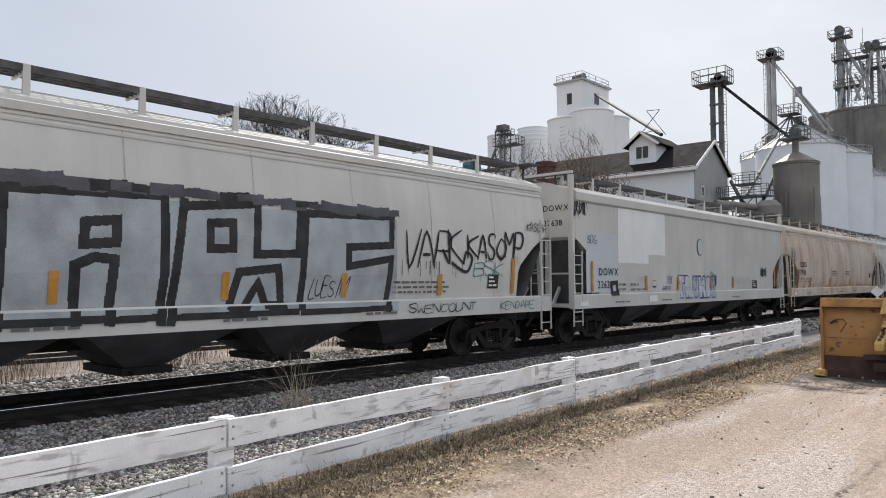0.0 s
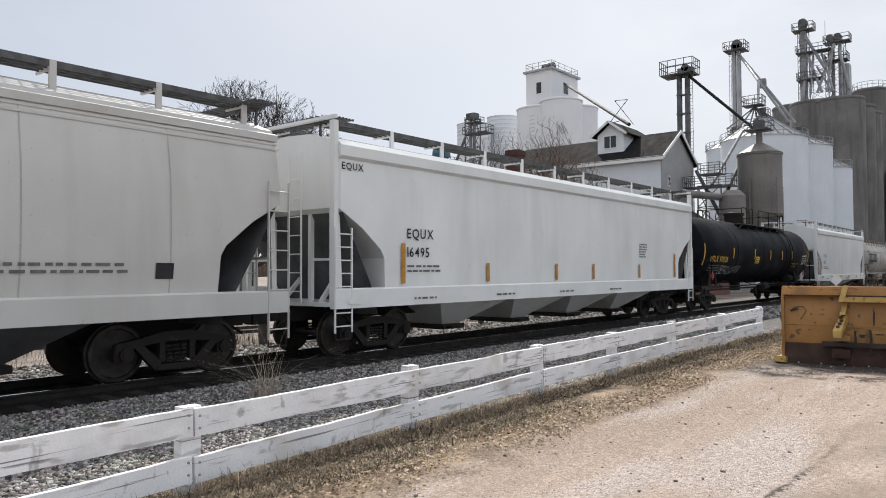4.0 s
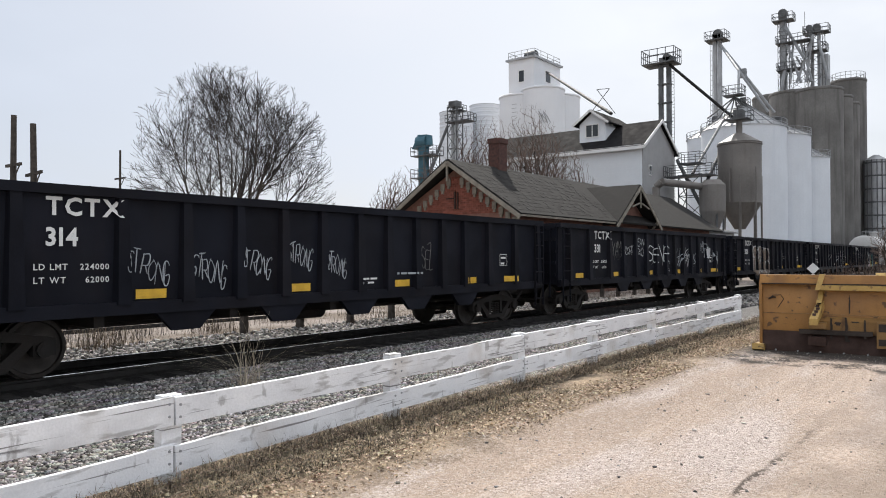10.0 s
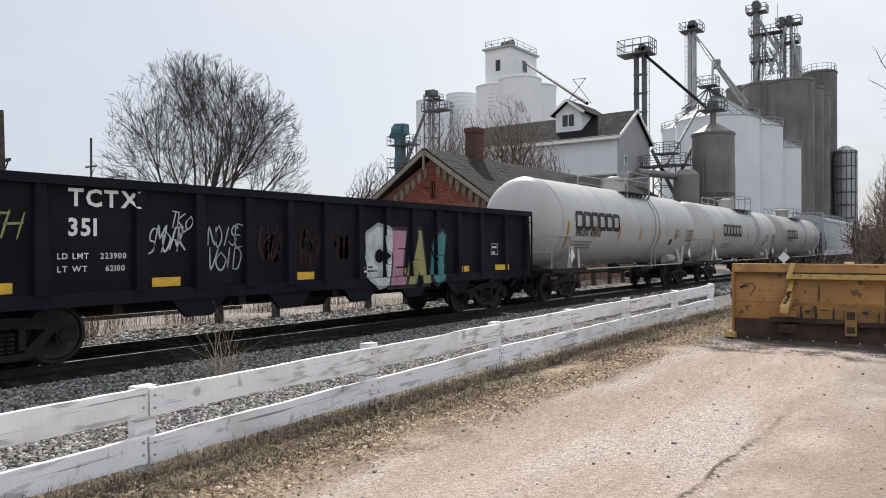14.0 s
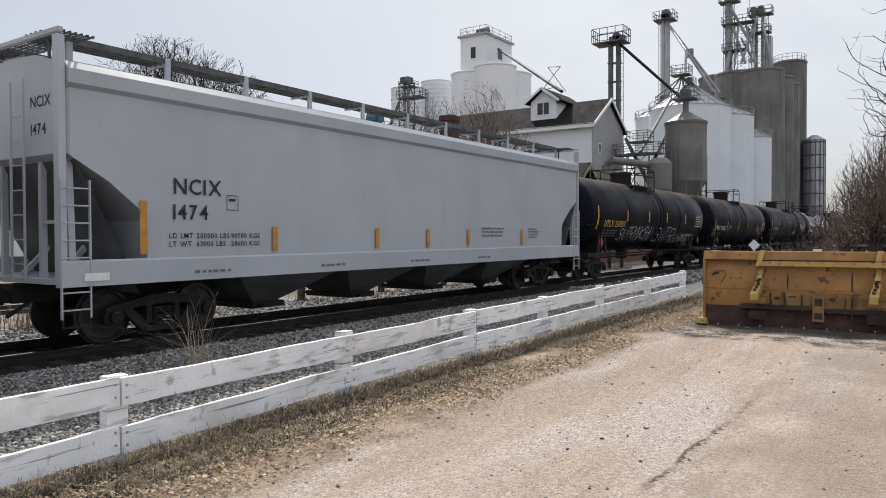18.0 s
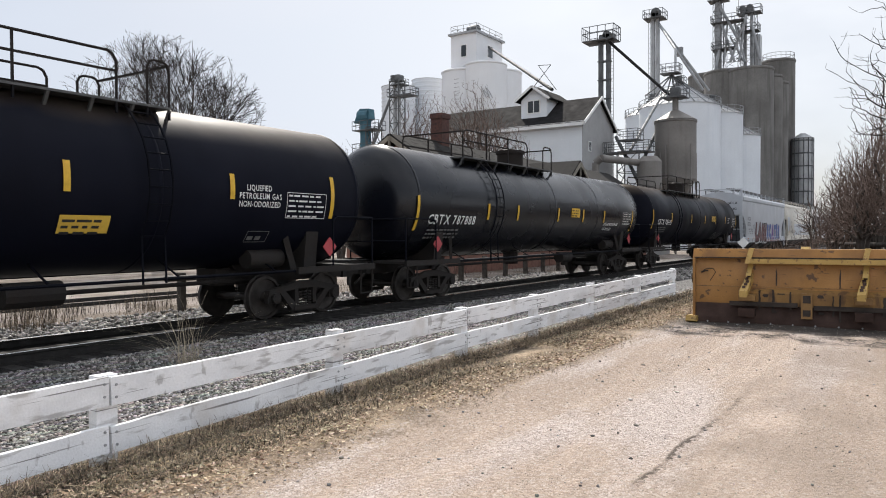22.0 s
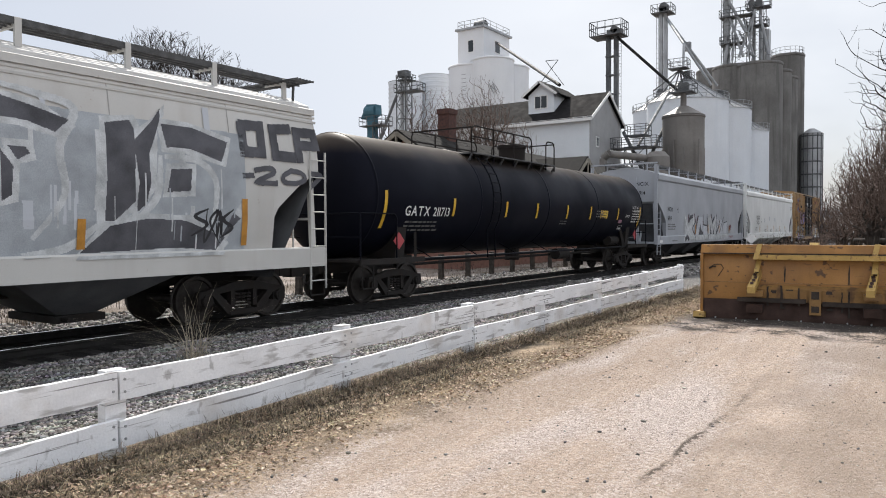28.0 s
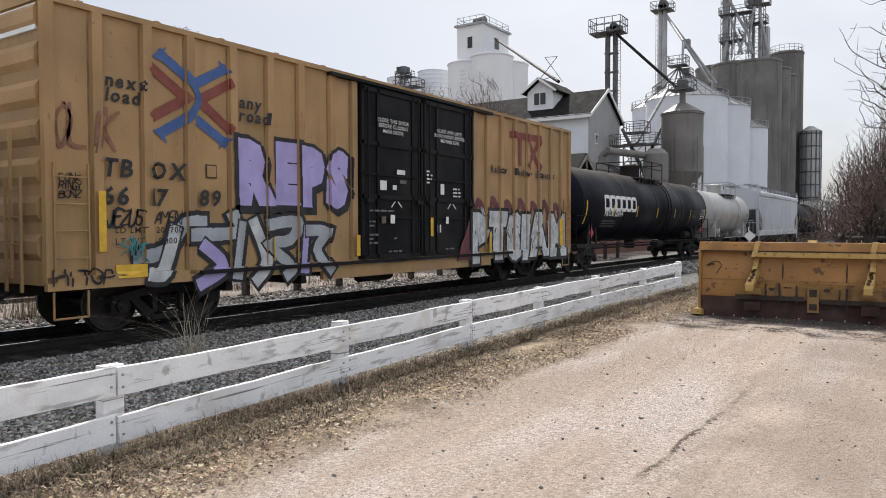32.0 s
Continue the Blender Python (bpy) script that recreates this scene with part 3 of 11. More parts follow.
    c = mix(math2("MULTIPLY", oily_shade, 0.95), c, (0.013, 0.012, 0.012))
    c = mix(ramp(x2, -15.6, -16.6), c, yard)
    # damp dark soil in front of the pusher, with the pusher's shadow painted in
    dy = math2("ADD", sep.outputs["Y"], math2("MULTIPLY", wob, 0.8))
    damp_shade = math2("MULTIPLY", math2("MULTIPLY", ramp(dy, 10.85, 11.25), ramp(x2, -3.9, -3.3)), math2("MAXIMUM", ramp(rough_med, 0.44, 0.54), ramp(dy, 11.6, 12.2)))
    c = mix(math2("MULTIPLY", damp_shade, 0.9), c, (0.030, 0.027, 0.025))
    # wet crack along a wheel rut
    rut = math2("ABSOLUTE", math2("ADD", math2("SUBTRACT", xx, math2("MULTIPLY", sep.outputs["Y"], 0.03)), math2("ADD", 1.605, math2("ADD", math2("MULTIPLY", wob, 0.12), math2("MULTIPLY", wob2, 0.12)))), 0.0)
    gate = math2("MULTIPLY", ramp(dy, 4.3, 4.6), ramp(dy, 7.9, 6.4))
    c = mix(math2("MULTIPLY", math2("MULTIPLY", ramp(math2("ADD", rut, math2("MULTIPLY", math2("SUBTRACT", fine, 0.5), 0.12)), 0.030, 0.008), gate), ramp(med, 0.36, 0.50, 0, 0.9)), c, (0.085, 0.068, 0.055))
    t.links.new(c, b.inputs["Base Color"])
    bp = t.nodes.new("ShaderNodeBump")
    bp.inputs["Strength"].default_value, bp.inputs["Distance"].default_value = 1.0, 0.03
    hh = math2("ADD", math2("ADD", math2("MULTIPLY", fine, 0.8), math2("MULTIPLY", grit, 0.6)), math2("MULTIPLY", bw2.outputs["Val"], 0.25))
    t.links.new(hh, bp.inputs["Height"])
    t.links.new(bp.outputs["Normal"], b.inputs["Normal"])
    return m


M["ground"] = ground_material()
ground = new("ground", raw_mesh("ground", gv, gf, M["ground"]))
ground.data.polygons.foreach_set("use_smooth", [True] * len(ground.data.polygons))
tagged(ground, "tan gravel lot, dry verge and stone ballast bed", "ground", kind="structure")

# ---------------------------------------------------------------- loose stones, as stuff
rng = np.random.default_rng(5)
ico = bmesh.new()
bmesh.ops.create_icosphere(ico, subdivisions=1, radius=1.0)
ICO_V = np.array([v.co[:] for v in ico.verts])
ICO_F = np.array([[v.index for v in f.verts] for f in ico.faces])
ico.free()


CUBE_V = np.array([(x, y, z) for x in (-0.8, 0.8) for y in (-0.8, 0.8) for z in (-0.8, 0.8)])
CUBE_F = np.array([(0, 1, 3), (0, 3, 2), (4, 6, 7), (4, 7, 5), (0, 4, 5), (0, 5, 1), (2, 3, 7), (2, 7, 6), (0, 2, 6), (0, 6, 4), (1, 5, 7), (1, 7, 3)])


def stones(name, places, sizes, material, label, flat=0.75, angular=False):
    """Many rough stones in one mesh."""
    n = len(places)
    SV, SF = (CUBE_V, CUBE_F) if angular else (ICO_V, ICO_F)
    k = len(SV)
    v = np.repeat(SV[None], n, 0) * (1 + (rng.uniform(-0.42, 0.42, (n, k, 1)) if not angular else rng.uniform(-0.5, 0.3, (n, k, 3))))
    if angular:
        b = rng.uniform(-0.9, 0.9, n)
        cb, sb = np.cos(b)[:, None], np.sin(b)[:, None]
        v = np.stack([v[..., 0], v[..., 1] * cb - v[..., 2] * sb, v[..., 1] * sb + v[..., 2] * cb], -1)
    v *= rng.uniform(0.65, 1.25, (n, 1, 3)) * sizes[:, None, None]
    a = rng.uniform(0, 6.28, n)
    ca, sa = np.cos(a)[:, None], np.sin(a)[:, None]
    v = np.stack([v[..., 0] * ca - v[..., 1] * sa, v[..., 0] * sa + v[..., 1] * ca, v[..., 2] * flat], -1)
    v += places[:, None, :]
    f = (SF[None] + (np.arange(n) * k)[:, None, None]).reshape(-1, 3)
    me = bpy.data.meshes.new(name)
    me.vertices.add(n * k)
    me.vertices.foreach_set("co", v.reshape(-1))
    me.loops.add(f.size)
    me.loops.foreach_set("vertex_index", f.reshape(-1).astype(np.int32))
    me.polygons.add(len(f))
    me.polygons.foreach_set("loop_start", np.arange(0, f.size, 3, dtype=np.int32))
    me.update(calc_edges=True)
    me.materials.append(material)
    ob = new(name, me)
    return tagged(ob, label, name.replace("_", " "), kind="stuff")


def island_material(name, dark, light, rough=0.9, mid=None):
    m = bpy.data.materials.new(name)
    m.use_nodes = True
    t = m.node_tree
    b = t.nodes["Principled BSDF"]
    b.inputs["Roughness"].default_value = rough
    b.inputs["Specular IOR Level"].default_value = 0.25
    g = t.nodes.new("ShaderNodeNewGeometry")
    r = t.nodes.new("ShaderNodeValToRGB")
    r.color_ramp.elements[0].color, r.color_ramp.elements[1].color = (*dark, 1), (*light, 1)
    if mid:
        e = r.color_ramp.elements.new(0.6)
        e.color = (*mid, 1)
    n = t.nodes.new("ShaderNodeTexNoise")
    n.inputs["Scale"].default_value = 40
    x = t.nodes.new("ShaderNodeMix")
    x.data_type, x.blend_type = "RGBA", "MULTIPLY"
    x.inputs["Factor"].default_value = 0.5
    t.links.new(g.outputs["Random Per Island"], r.inputs["Fac"])
    t.links.new(r.outputs["Color"], x.inputs["A"])
    t.links.new(n.outputs["Color"], x.inputs["B"])
    t.links.new(x.outputs["Result"], b.inputs["Base Color"])
    return m


M["ballast"] = island_material("ballast_stone", (0.060, 0.056, 0.052), (0.58, 0.55, 0.52), mid=(0.30, 0.285, 0.27))
M["pebble"] = island_material("lot_pebbles", (0.20, 0.17, 0.14), (0.80, 0.73, 0.65), mid=(0.60, 0.52, 0.44))


def strew(n, x0, x1, y0, y1, s0, s1, power=1.0, sink=0.3):
    x = rng.uniform(x0, x1, n)
    y = y0 + (y1 - y0) * rng.uniform(0, 1, n) ** power
    s = rng.uniform(s0, s1, n)
    z = np.array([ground_height(a, b) for a, b in zip(x, y)]) + s * sink
    return np.stack([x, y, z], 1), s


pl, sz = strew(98000, -10.78, -5.15, 1.0, 24.0, 0.010, 0.031, 1.15)
stones("track_ballast", pl, sz, M["ballast"], "grey crushed stone ballast beside the rails", 0.85, True)
pl, sz = strew(5000, -10.85, -8.6, 24.0, 60.0, 0.04, 0.075, 1.6)
stones("track_ballast", pl, sz, M["ballast"], "grey crushed stone ballast beside the rails", 0.85, True)
pl, sz = strew(6000, -16.8, -13.1, 4.0, 34.0, 0.025, 0.06)
stones("track_ballast", pl, sz, M["ballast"], "grey crushed stone ballast beyond the rails", 0.85, True)
pl, sz = strew(22000, -3.9, 3.5, 1.6, 13.0, 0.002, 0.0065, 1.2, 0.0)
stones("lot_pebbles", pl, sz, M["pebble"], "small tan pebbles on the gravel lot", 0.7)
pl, sz = strew(45, -4.0, 3.5, 2.5, 13.0, 0.010, 0.024, 1.2, 0.2)
stones("lot_pebbles", pl, sz, M["pebble"], "loose grey stones on the gravel lot", 0.7)
pl, sz = strew(420, -3.6, 3.5, 2.0, 13.0, 0.006, 0.017, 1.3, 0.2)
stones("lot_pebbles", pl, sz, M["ballast"], "scattered dark stones on the gravel lot", 0.7)

# ---------------------------------------------------------------- blades of grass, leaves, as stuff


def blades(name, places, heights, width, lean, material, label, seg=2):
    """Thin bent blades, each two or three quads, in one mesh."""
    n = len(places)
    a = rng.uniform(0, 6.28, n)
    l = rng.uniform(0.2, 1.0, n) * lean
    d = np.stack([np.cos(a), np.sin(a), np.zeros(n)], 1)
    s = np.stack([-np.sin(a), np.cos(a), np.zeros(n)], 1)
    vs = []
    for k in range(seg + 1):
        u = k / seg
        c = places + d * (l * u * u * heights)[:, None] + np.array([0, 0, 1.0]) * (heights * u * (1 - 0.35 * u * l / max(lean, 0.01) * lean))[:, None]
        w = width * (1 - 0.85 * u)
        vs += [c - s * w, c + s * w]
    v = np.stack(vs, 1)
    k = v.shape[1]
    f = np.array([[2 * i, 2 * i + 1, 2 * i + 3, 2 * i + 2] for i in range(seg)])
    f = (f[None] + (np.arange(n) * k)[:, None, None]).reshape(-1, 4)
    me = raw_mesh(name, v.reshape(-1, 3).tolist(), f.tolist(), material)
    return tagged(new(name, me), label, "grass", kind="stuff")


def verge_places(n, x0, x1, y0, y1, clump=0.5):
    x = rng.uniform(x0, x1, n)
    y = rng.uniform(y0, y1, n)
    keep = np.array([noise.noise((a * 1.3, b * 0.9, 7)) + rng.uniform(-0.5, 0.5) > clump - 0.5 for a, b in zip(x, y)])
    x, y = x[keep], y[keep]
    return np.stack([x, y, [ground_height(a, b) for a, b in zip(x, y)]], 1)


M["grass_i"] = island_material("grass_blades_dry", (0.065, 0.049, 0.038), (0.78, 0.64, 0.46), mid=(0.42, 0.315, 0.215))
M["weed_i"] = island_material("weed_stalks", (0.06, 0.047, 0.038), (0.36, 0.28, 0.20), mid=(0.18, 0.14, 0.10))
M["leaf_i"] = island_material("leaf_litter", (0.12, 0.080, 0.052), (0.84, 0.70, 0.52), mid=(0.52, 0.38, 0.25))
pl = verge_places(52000, -5.1, -3.9, 1.5, 19.0, 0.40)
blades("dry_grass", pl, rng.uniform(0.02, 0.085, len(pl)) * (1 + 0.9 * (pl[:, 0] < -4.5)), 0.003, 3.2, M["grass_i"], "short dry grass along the fence foot")
pl = verge_places(9000, -4.3, -3.3, 1.5, 20.0, 0.45)
blades("dry_grass", pl, rng.uniform(0.015, 0.05, len(pl)), 0.004, 3.0, M["grass_i"], "sparse dry grass at the lot's edge")
pl = verge_places(9000, -20.5, -15.4, 2.0, 45.0, 0.60)
blades("dry_grass", pl, rng.uniform(0.06, 0.36, len(pl)) ** 1.1, 0.006, 0.9, M["weed_i"], "dry weeds beyond the track")
pl = verge_places(14000, -5.05, -4.45, 1.5, 19.0, 0.52)
blades("fence_foot_weeds", pl, rng.uniform(0.05, 0.20, len(pl)), 0.0035, 1.6, M["weed_i"], "dark matted weeds at the fence foot")
M["mat_i"] = island_material("matted_weeds", (0.026, 0.022, 0.017), (0.52, 0.41, 0.27), mid=(0.10, 0.080, 0.050))
pl = verge_places(95000, -4.85, -4.05, 1.5, 19.0, 0.62)
blades("matted_weeds", pl, rng.uniform(0.02, 0.11, len(pl)), 0.004, 2.6, M["mat_i"], "dark olive weeds matted along the verge")
pl = verge_places(46000, -4.75, -3.45, 1.5, 19.0, 0.42)
pl[:, 2] += 0.012
lv = []
lf = []
for i, p in enumerate(pl):
    q = Euler(rng.uniform(-0.6, 0.6, 3).tolist()).to_matrix() @ Matrix.Rotation(float(rng.uniform(0, 6.28)), 3, "Z")
    s = float(rng.uniform(0.006, 0.024))
    for a, b, c in ((-1, 0, 0), (0, -0.55, 0.12), (1, 0, 0), (0, 0.55, 0.12)):
        w = q @ Vector((a * s, b * s, c * s))
        lv.append((p[0] + w.x, p[1] + w.y, p[2] + w.z + 0.01))
    lf.append((4 * i, 4 * i + 1, 4 * i + 2, 4 * i + 3))
tagged(new("leaf_litter", raw_mesh("leaf_litter", lv, lf, M["leaf_i"])), "dead brown leaves caught in the dry grass", "leaves", kind="stuff")

# ---------------------------------------------------------------- railway track
track = thing("railway_track", "single railway track of worn steel rails on timber ties", "railway track", kind="structure")
for sx in (-0.75, 0.75):
    bm = bmesh.new()
    prof = [(-0.07, -0.17), (0.07, -0.17), (0.07, -0.155), (0.012, -0.13), (0.012, -0.05), (0.036, -0.035), (0.036, -0.004), (-0.036, -0.004), (-0.036, -0.035), (-0.012, -0.05), (-0.012, -0.13), (-0.07, -0.155)]
    loft(bm, [[(TRACK + sx + a, y, RAIL + b) for a, b in prof] for y in (-60, 20, 120, 400)])
    r = part("rail", bm, M["rail"], track)
    bm = bmesh.new()
    loft(bm, [[(TRACK + sx + a, y, RAIL + b) for a, b in ((-0.036, -0.004), (0.036, -0.004), (0.030, 0.0), (-0.030, 0.0))] for y in (-60, 20, 120, 400)])
    part("rail_head", bm, M["railtop"], r, "polished rail head")
tie_bm = bmesh.new()
box(tie_bm, -1.3, 1.3, -0.115, 0.115, -0.33, -0.168)
tie_me = finish(tie_bm, "tie", M["tie"])
for i in range(110):
    y = 1.0 + 0.54 * i
    part("tie", tie_me, None, track, at=pose(TRACK + 0.03 * math.sin(i * 5.1), y, RAIL, 0, 0, 0.6 * math.sin(i * 3.3)))
# second track beyond: a rusty siding rail pair sunk in the yard
siding = thing("siding_track", "rusty disused siding rails sunk in the gravel yard", "railway track", kind="structure")
for sx in (-0.75, 0.75):
    bm = bmesh.new()
    loft(bm, [[(-21.6 + sx + a + 0.03 * y, y, -0.36 + b) for a, b in ((-0.06, -0.16), (0.06, -0.16), (0.034, 0.0), (-0.034, 0.0))] for y in (-50, 16)])
    part("rail", bm, M["rail"], siding)

# ---------------------------------------------------------------- white board fence
fence = thing("board_fence", "low white-painted two-board fence with chipped paint", "fence")
FX = -4.82
POST_Y = [-1.9, 0.52, 2.95, 5.40, 7.79, 9.84, 12.08, 14.65, 17.15]


def board_mesh(L, h, seed, sag=0.0):
    """A sawn board with a wavering, nicked edge and a slight sag."""
    bm = bmesh.new()
    n = 30
    rings = []
    for i in range(n + 1):
        u = i / n * L
        e = 0.011 * noise.noise((u * 1.3, seed * 3.1, 0)) + 0.006 * noise.noise((u * 5.0, seed * 1.3, 6))
        e2 = 0.011 * noise.noise((u * 1.5, seed * 2.3, 9)) + 0.006 * noise.noise((u * 6.0, seed * 1.7, 2))
        b = 0.010 * noise.noise((u * 0.8, seed, 3))
        d = -sag * math.sin(math.pi * i / n)
        rings.append([(b - 0.019, u, e2 + d), (b + 0.019, u, e2 + d), (b + 0.019, u, h + e - 0.004 + d), (b + 0.014, u, h + e + d), (b - 0.014, u, h + e + d), (b - 0.019, u, h + e - 0.004 + d)])
    loft(bm, rings)
    return finish(bm, "board", M["fence"])


def board_foot(row, y):
    """Height of the lower edge of the upper (0) or lower (1) board along the fence."""
    if row == 0:
        return 0.378 + 0.0101 * (y - 1.75)
    return 0.022 + 0.0225 * (min(y, 8.0) - 1.75) + 0.0060 * max(y - 8.0, 0.0)


for i, y in enumerate(POST_Y):
    post_bm = bmesh.new()
    z = ground_height(FX, y)
    tall = board_foot(0, y) + 0.225 + 0.012 * math.sin(i * 2.4)
    box(post_bm, FX - 0.118, FX - 0.022, y - 0.085, y + 0.075, z - 0.3, tall, Matrix.Translation((0, y, z)) @ pose(0, 0, 0, 1.2 * math.sin(i * 1.9), 0, 0) @ Matrix.Translation((0, -y, -z)))
    p = part("post", post_bm, M["fence"], fence)
    bolt = bmesh.new()
    for row in (0, 1):
        for dz in (0.06, 0.15):
            for dy in (-0.045, 0.045):
                zz = board_foot(row, y) + dz + 0.01 * math.sin(i * 3 + dy * 90)
                cyl(bolt, (FX + 0.018, y + dy, zz), (FX + 0.027, y + dy, zz), 0.010, 8)
    pieces("bolt", bolt, M["galv"], p, "galvanised carriage bolt")
for row, hb in ((0, 0.208), (1, 0.196)):
    for k in range(0, len(POST_Y) - 1, 2):
        a = POST_Y[k]
        b = POST_Y[min(k + 2, len(POST_Y) - 1)]
        L = b - a - 0.018
        za, zz = board_foot(row, a), board_foot(row, b)
        tilt = math.degrees(math.atan2(zz - za, L))
        part("board", board_mesh(L, hb, k + 20 * row, 0.006 * math.sin(k + 3 * row)), None, fence, at=pose(FX, a + 0.009, za + 0.006 * math.sin(k * 2 + row), tilt, 0, 0))
# tuft of tall pale grass between fence and rail
pl = np.array([[-9.0, 6.72, -0.5]]) + rng.normal(0, 0.10, (80, 3)) * (1, 1, 0)
blades("tall_grass_tuft", pl, rng.uniform(0.65, 1.65, 80), 0.0046, 1.5, M["palegrass"], "tall pale dry grass tuft in the ballast", 5)
for (tx, ty, n, h) in ((-7.6, 9.6, 14, 0.7), (-5.6, 14.3, 30, 0.75), (-6.6, 12.2, 10, 0.6), (-8.0, 14.5, 14, 0.5)):
    pl = np.array([[tx, ty, ground_height(tx, ty)]]) + rng.normal(0, 0.12, (n, 3)) * (1, 1, 0)
    blades("dry_weed_tuft", pl, rng.uniform(0.4, 1.0, n) * h, 0.005, 0.8, M["palegrass"], "thin dry weeds beside the fence", 4)

for (tx, ty, n, h) in ((-16.3, 8.0, 130, 1.0), (-16.6, 8.7, 80, 0.8), (-17.3, 11.9, 110, 0.75), (-16.9, 5.4, 90, 0.9), (-18.5, 15.5, 90, 0.7), (-17.0, 18.5, 90, 0.6), (-17.5, 23.0, 90, 0.7)):
    pl = np.array([[tx, ty, ground_height(tx, ty)]]) + rng.normal(0, 0.33, (n, 3)) * (1, 1, 0)
    blades("dry_weed_tuft", pl, rng.uniform(0.35, 1.0, n) * h, 0.006, 0.55, M["weed_i"], "brown twiggy weeds beyond the track", 4)

# ---------------------------------------------------------------- yellow snow pusher
plow = thing("snow_pusher", "scuffed yellow steel snow pusher box parked on the gravel", "snow plow", pose(-3.27, 12.75, 0.090, 0, 0, 5.0))
PW, PH = 5.2, 1.24
plow.scale = (0.85, 1.0, 1.0)
bm = bmesh.new()
prof = [(0.0, 0.05), (-0.05, 0.35), (-0.06, 0.60), (-0.03, 0.95), (0.02, 1.12)]
loft(bm, [[(x, a, b) for a, b in prof] + [(x, a + 0.03, b) for a, b in prof[::-1]] for x in (0.05, PW - 0.05)])
part("moldboard", bm, M["plow"], plow, smooth=30)
bm = bmesh.new()
bar(bm, (0.06, -0.062, 0.61), (PW - 0.06, -0.062, 0.61), 0.012, 0.012)
part("weld_seam", bm, M["plowback"], plow)
for x in (0.0, PW - 0.05):
    bm = bmesh.new()
    sp = [(-0.10, 0.04), (0.95, 0.0), (1.02, 0.25), (0.75, 1.22), (-0.02, PH), (-0.12, 1.06)]
    loft(bm, [[(x + d, a, b) for a, b in sp] for d in (0.0, 0.05)])
    part("end_plate", bm, M["plow"], plow)
    bm = bmesh.new()
    loft(bm, [[(x + d, a, b) for a, b in ((-0.34, 0.03), (-0.10, -0.05), (1.0, -0.05), (1.0, 0.03), (-0.10, 0.10), (-0.32, 0.12))] for d in (-0.09, 0.11)])
    part("skid_shoe", bm, M["plowlite"], plow, "pale worn skid shoe")
bm = bmesh.new()
loft(bm, [[(x, a, b) for a, b in ((-0.02, 0.33), (-0.085, 0.32), (-0.14, 0.10), (-0.16, -0.06), (-0.12, -0.08), (-0.02, 0.0))] for x in (0.06, PW - 0.06)])
part("cutting_edge", bm, M["plowedge"], plow, "rust-brown cutting edge")
bm = bmesh.new()
loft(bm, [[(x, a, b) for a, b in ((-0.12, 1.10), (-0.10, 1.235), (0.12, 1.235), (0.12, 1.10))] for x in (0.02, PW - 0.02)])
part("top_flange", bm, M["plow"], plow)
bm = bmesh.new()
box(bm, 0.05, PW - 0.05, -0.135, -0.02, 1.082, 1.096)
part("flange_lip", bm, M["plowdark"], plow)
bm = bmesh.new()
loft(bm, [[(x, a, b) for a, b in ((-0.05, 0.99), (-0.20, 1.0), (-0.20, 1.075), (-0.05, 1.08))] for x in (1.08, PW - 0.3)])
part("stiffener_bar", bm, M["plowlite"], plow, "pale stiffener bar")
bm = bmesh.new()
loft(bm, [[(x, a, b) for a, b in ((-0.02, 0.30), (-0.12, 0.31), (-0.14, 0.52), (-0.03, 0.60))] for x in (0.86, PW - 0.3)])
part("back_plate", bm, M["plowback"], plow)
for x0, x1, z0 in ((0.70, 1.90, 0.30), (2.17, 4.4, 0.27)):
    bm = bmesh.new()
    box(bm, x0, x1, -0.175, -0.12, z0, z0 + 0.07)
    part("mounting_rail", bm, M["plowdark"], plow, "bare dark mounting rail")
for x in (1.0, 2.95, 4.6):
    bm = bmesh.new()
    loft(bm, [[(x + d, -0.21, 1.0), (x + d + 0.07, -0.13, 1.25), (x + d + 0.07, -0.02, 1.25), (x + d, -0.03, 1.0)] for d in (-0.02, 0.07)])
    loft(bm, [[(x + d, -0.04, 0.80), (x + d, -0.22, 0.80), (x + d + 0.03, -0.05, 1.0)] for d in (0.0, 0.09)])
    part("gusset", bm, M["plowlite"], plow)
    bm = bmesh.new()
    loft(bm, [[(x + 0.01, -0.05, 0.84), (x + 0.12, -0.05, 0.84), (x + 0.12, -0.05, 0.70), (x + 0.01, -0.05, 0.70)], [(x - 0.09, -0.42, 0.56), (x + 0.05, -0.42, 0.56), (x + 0.05, -0.42, 0.46), (x - 0.09, -0.42, 0.46)]])
    arm = part("hook_arm", bm, M["plowlite"], plow, "pale worn coupling arm")
    bm = bmesh.new()
    for k in range(5):
        u = 0.2 + 0.15 * k
        px, py, pz = x + 0.065 - 0.085 * u, -0.05 - 0.37 * u, 0.845 - 0.285 * u
        q = pose(px + rng.uniform(-0.02, 0.02), py, pz + 0.004, 37, 0, 0)
        box(bm, -0.035, 0.025, -0.03, 0.03, 0.0, 0.004, q)
    part("worn_patch", bm, M["plowedge"], arm, "rusty bare patches")
    for z0, z1, d in ((0.40, 0.49, -0.30), (0.14, 0.27, -0.34)):
        bm = bmesh.new()
        box(bm, x - 0.12, x + 0.17, d, -0.12, z0, z1)
        part("lug", bm, M["plowback"] if z0 > 0.3 else M["plowedge"], plow)
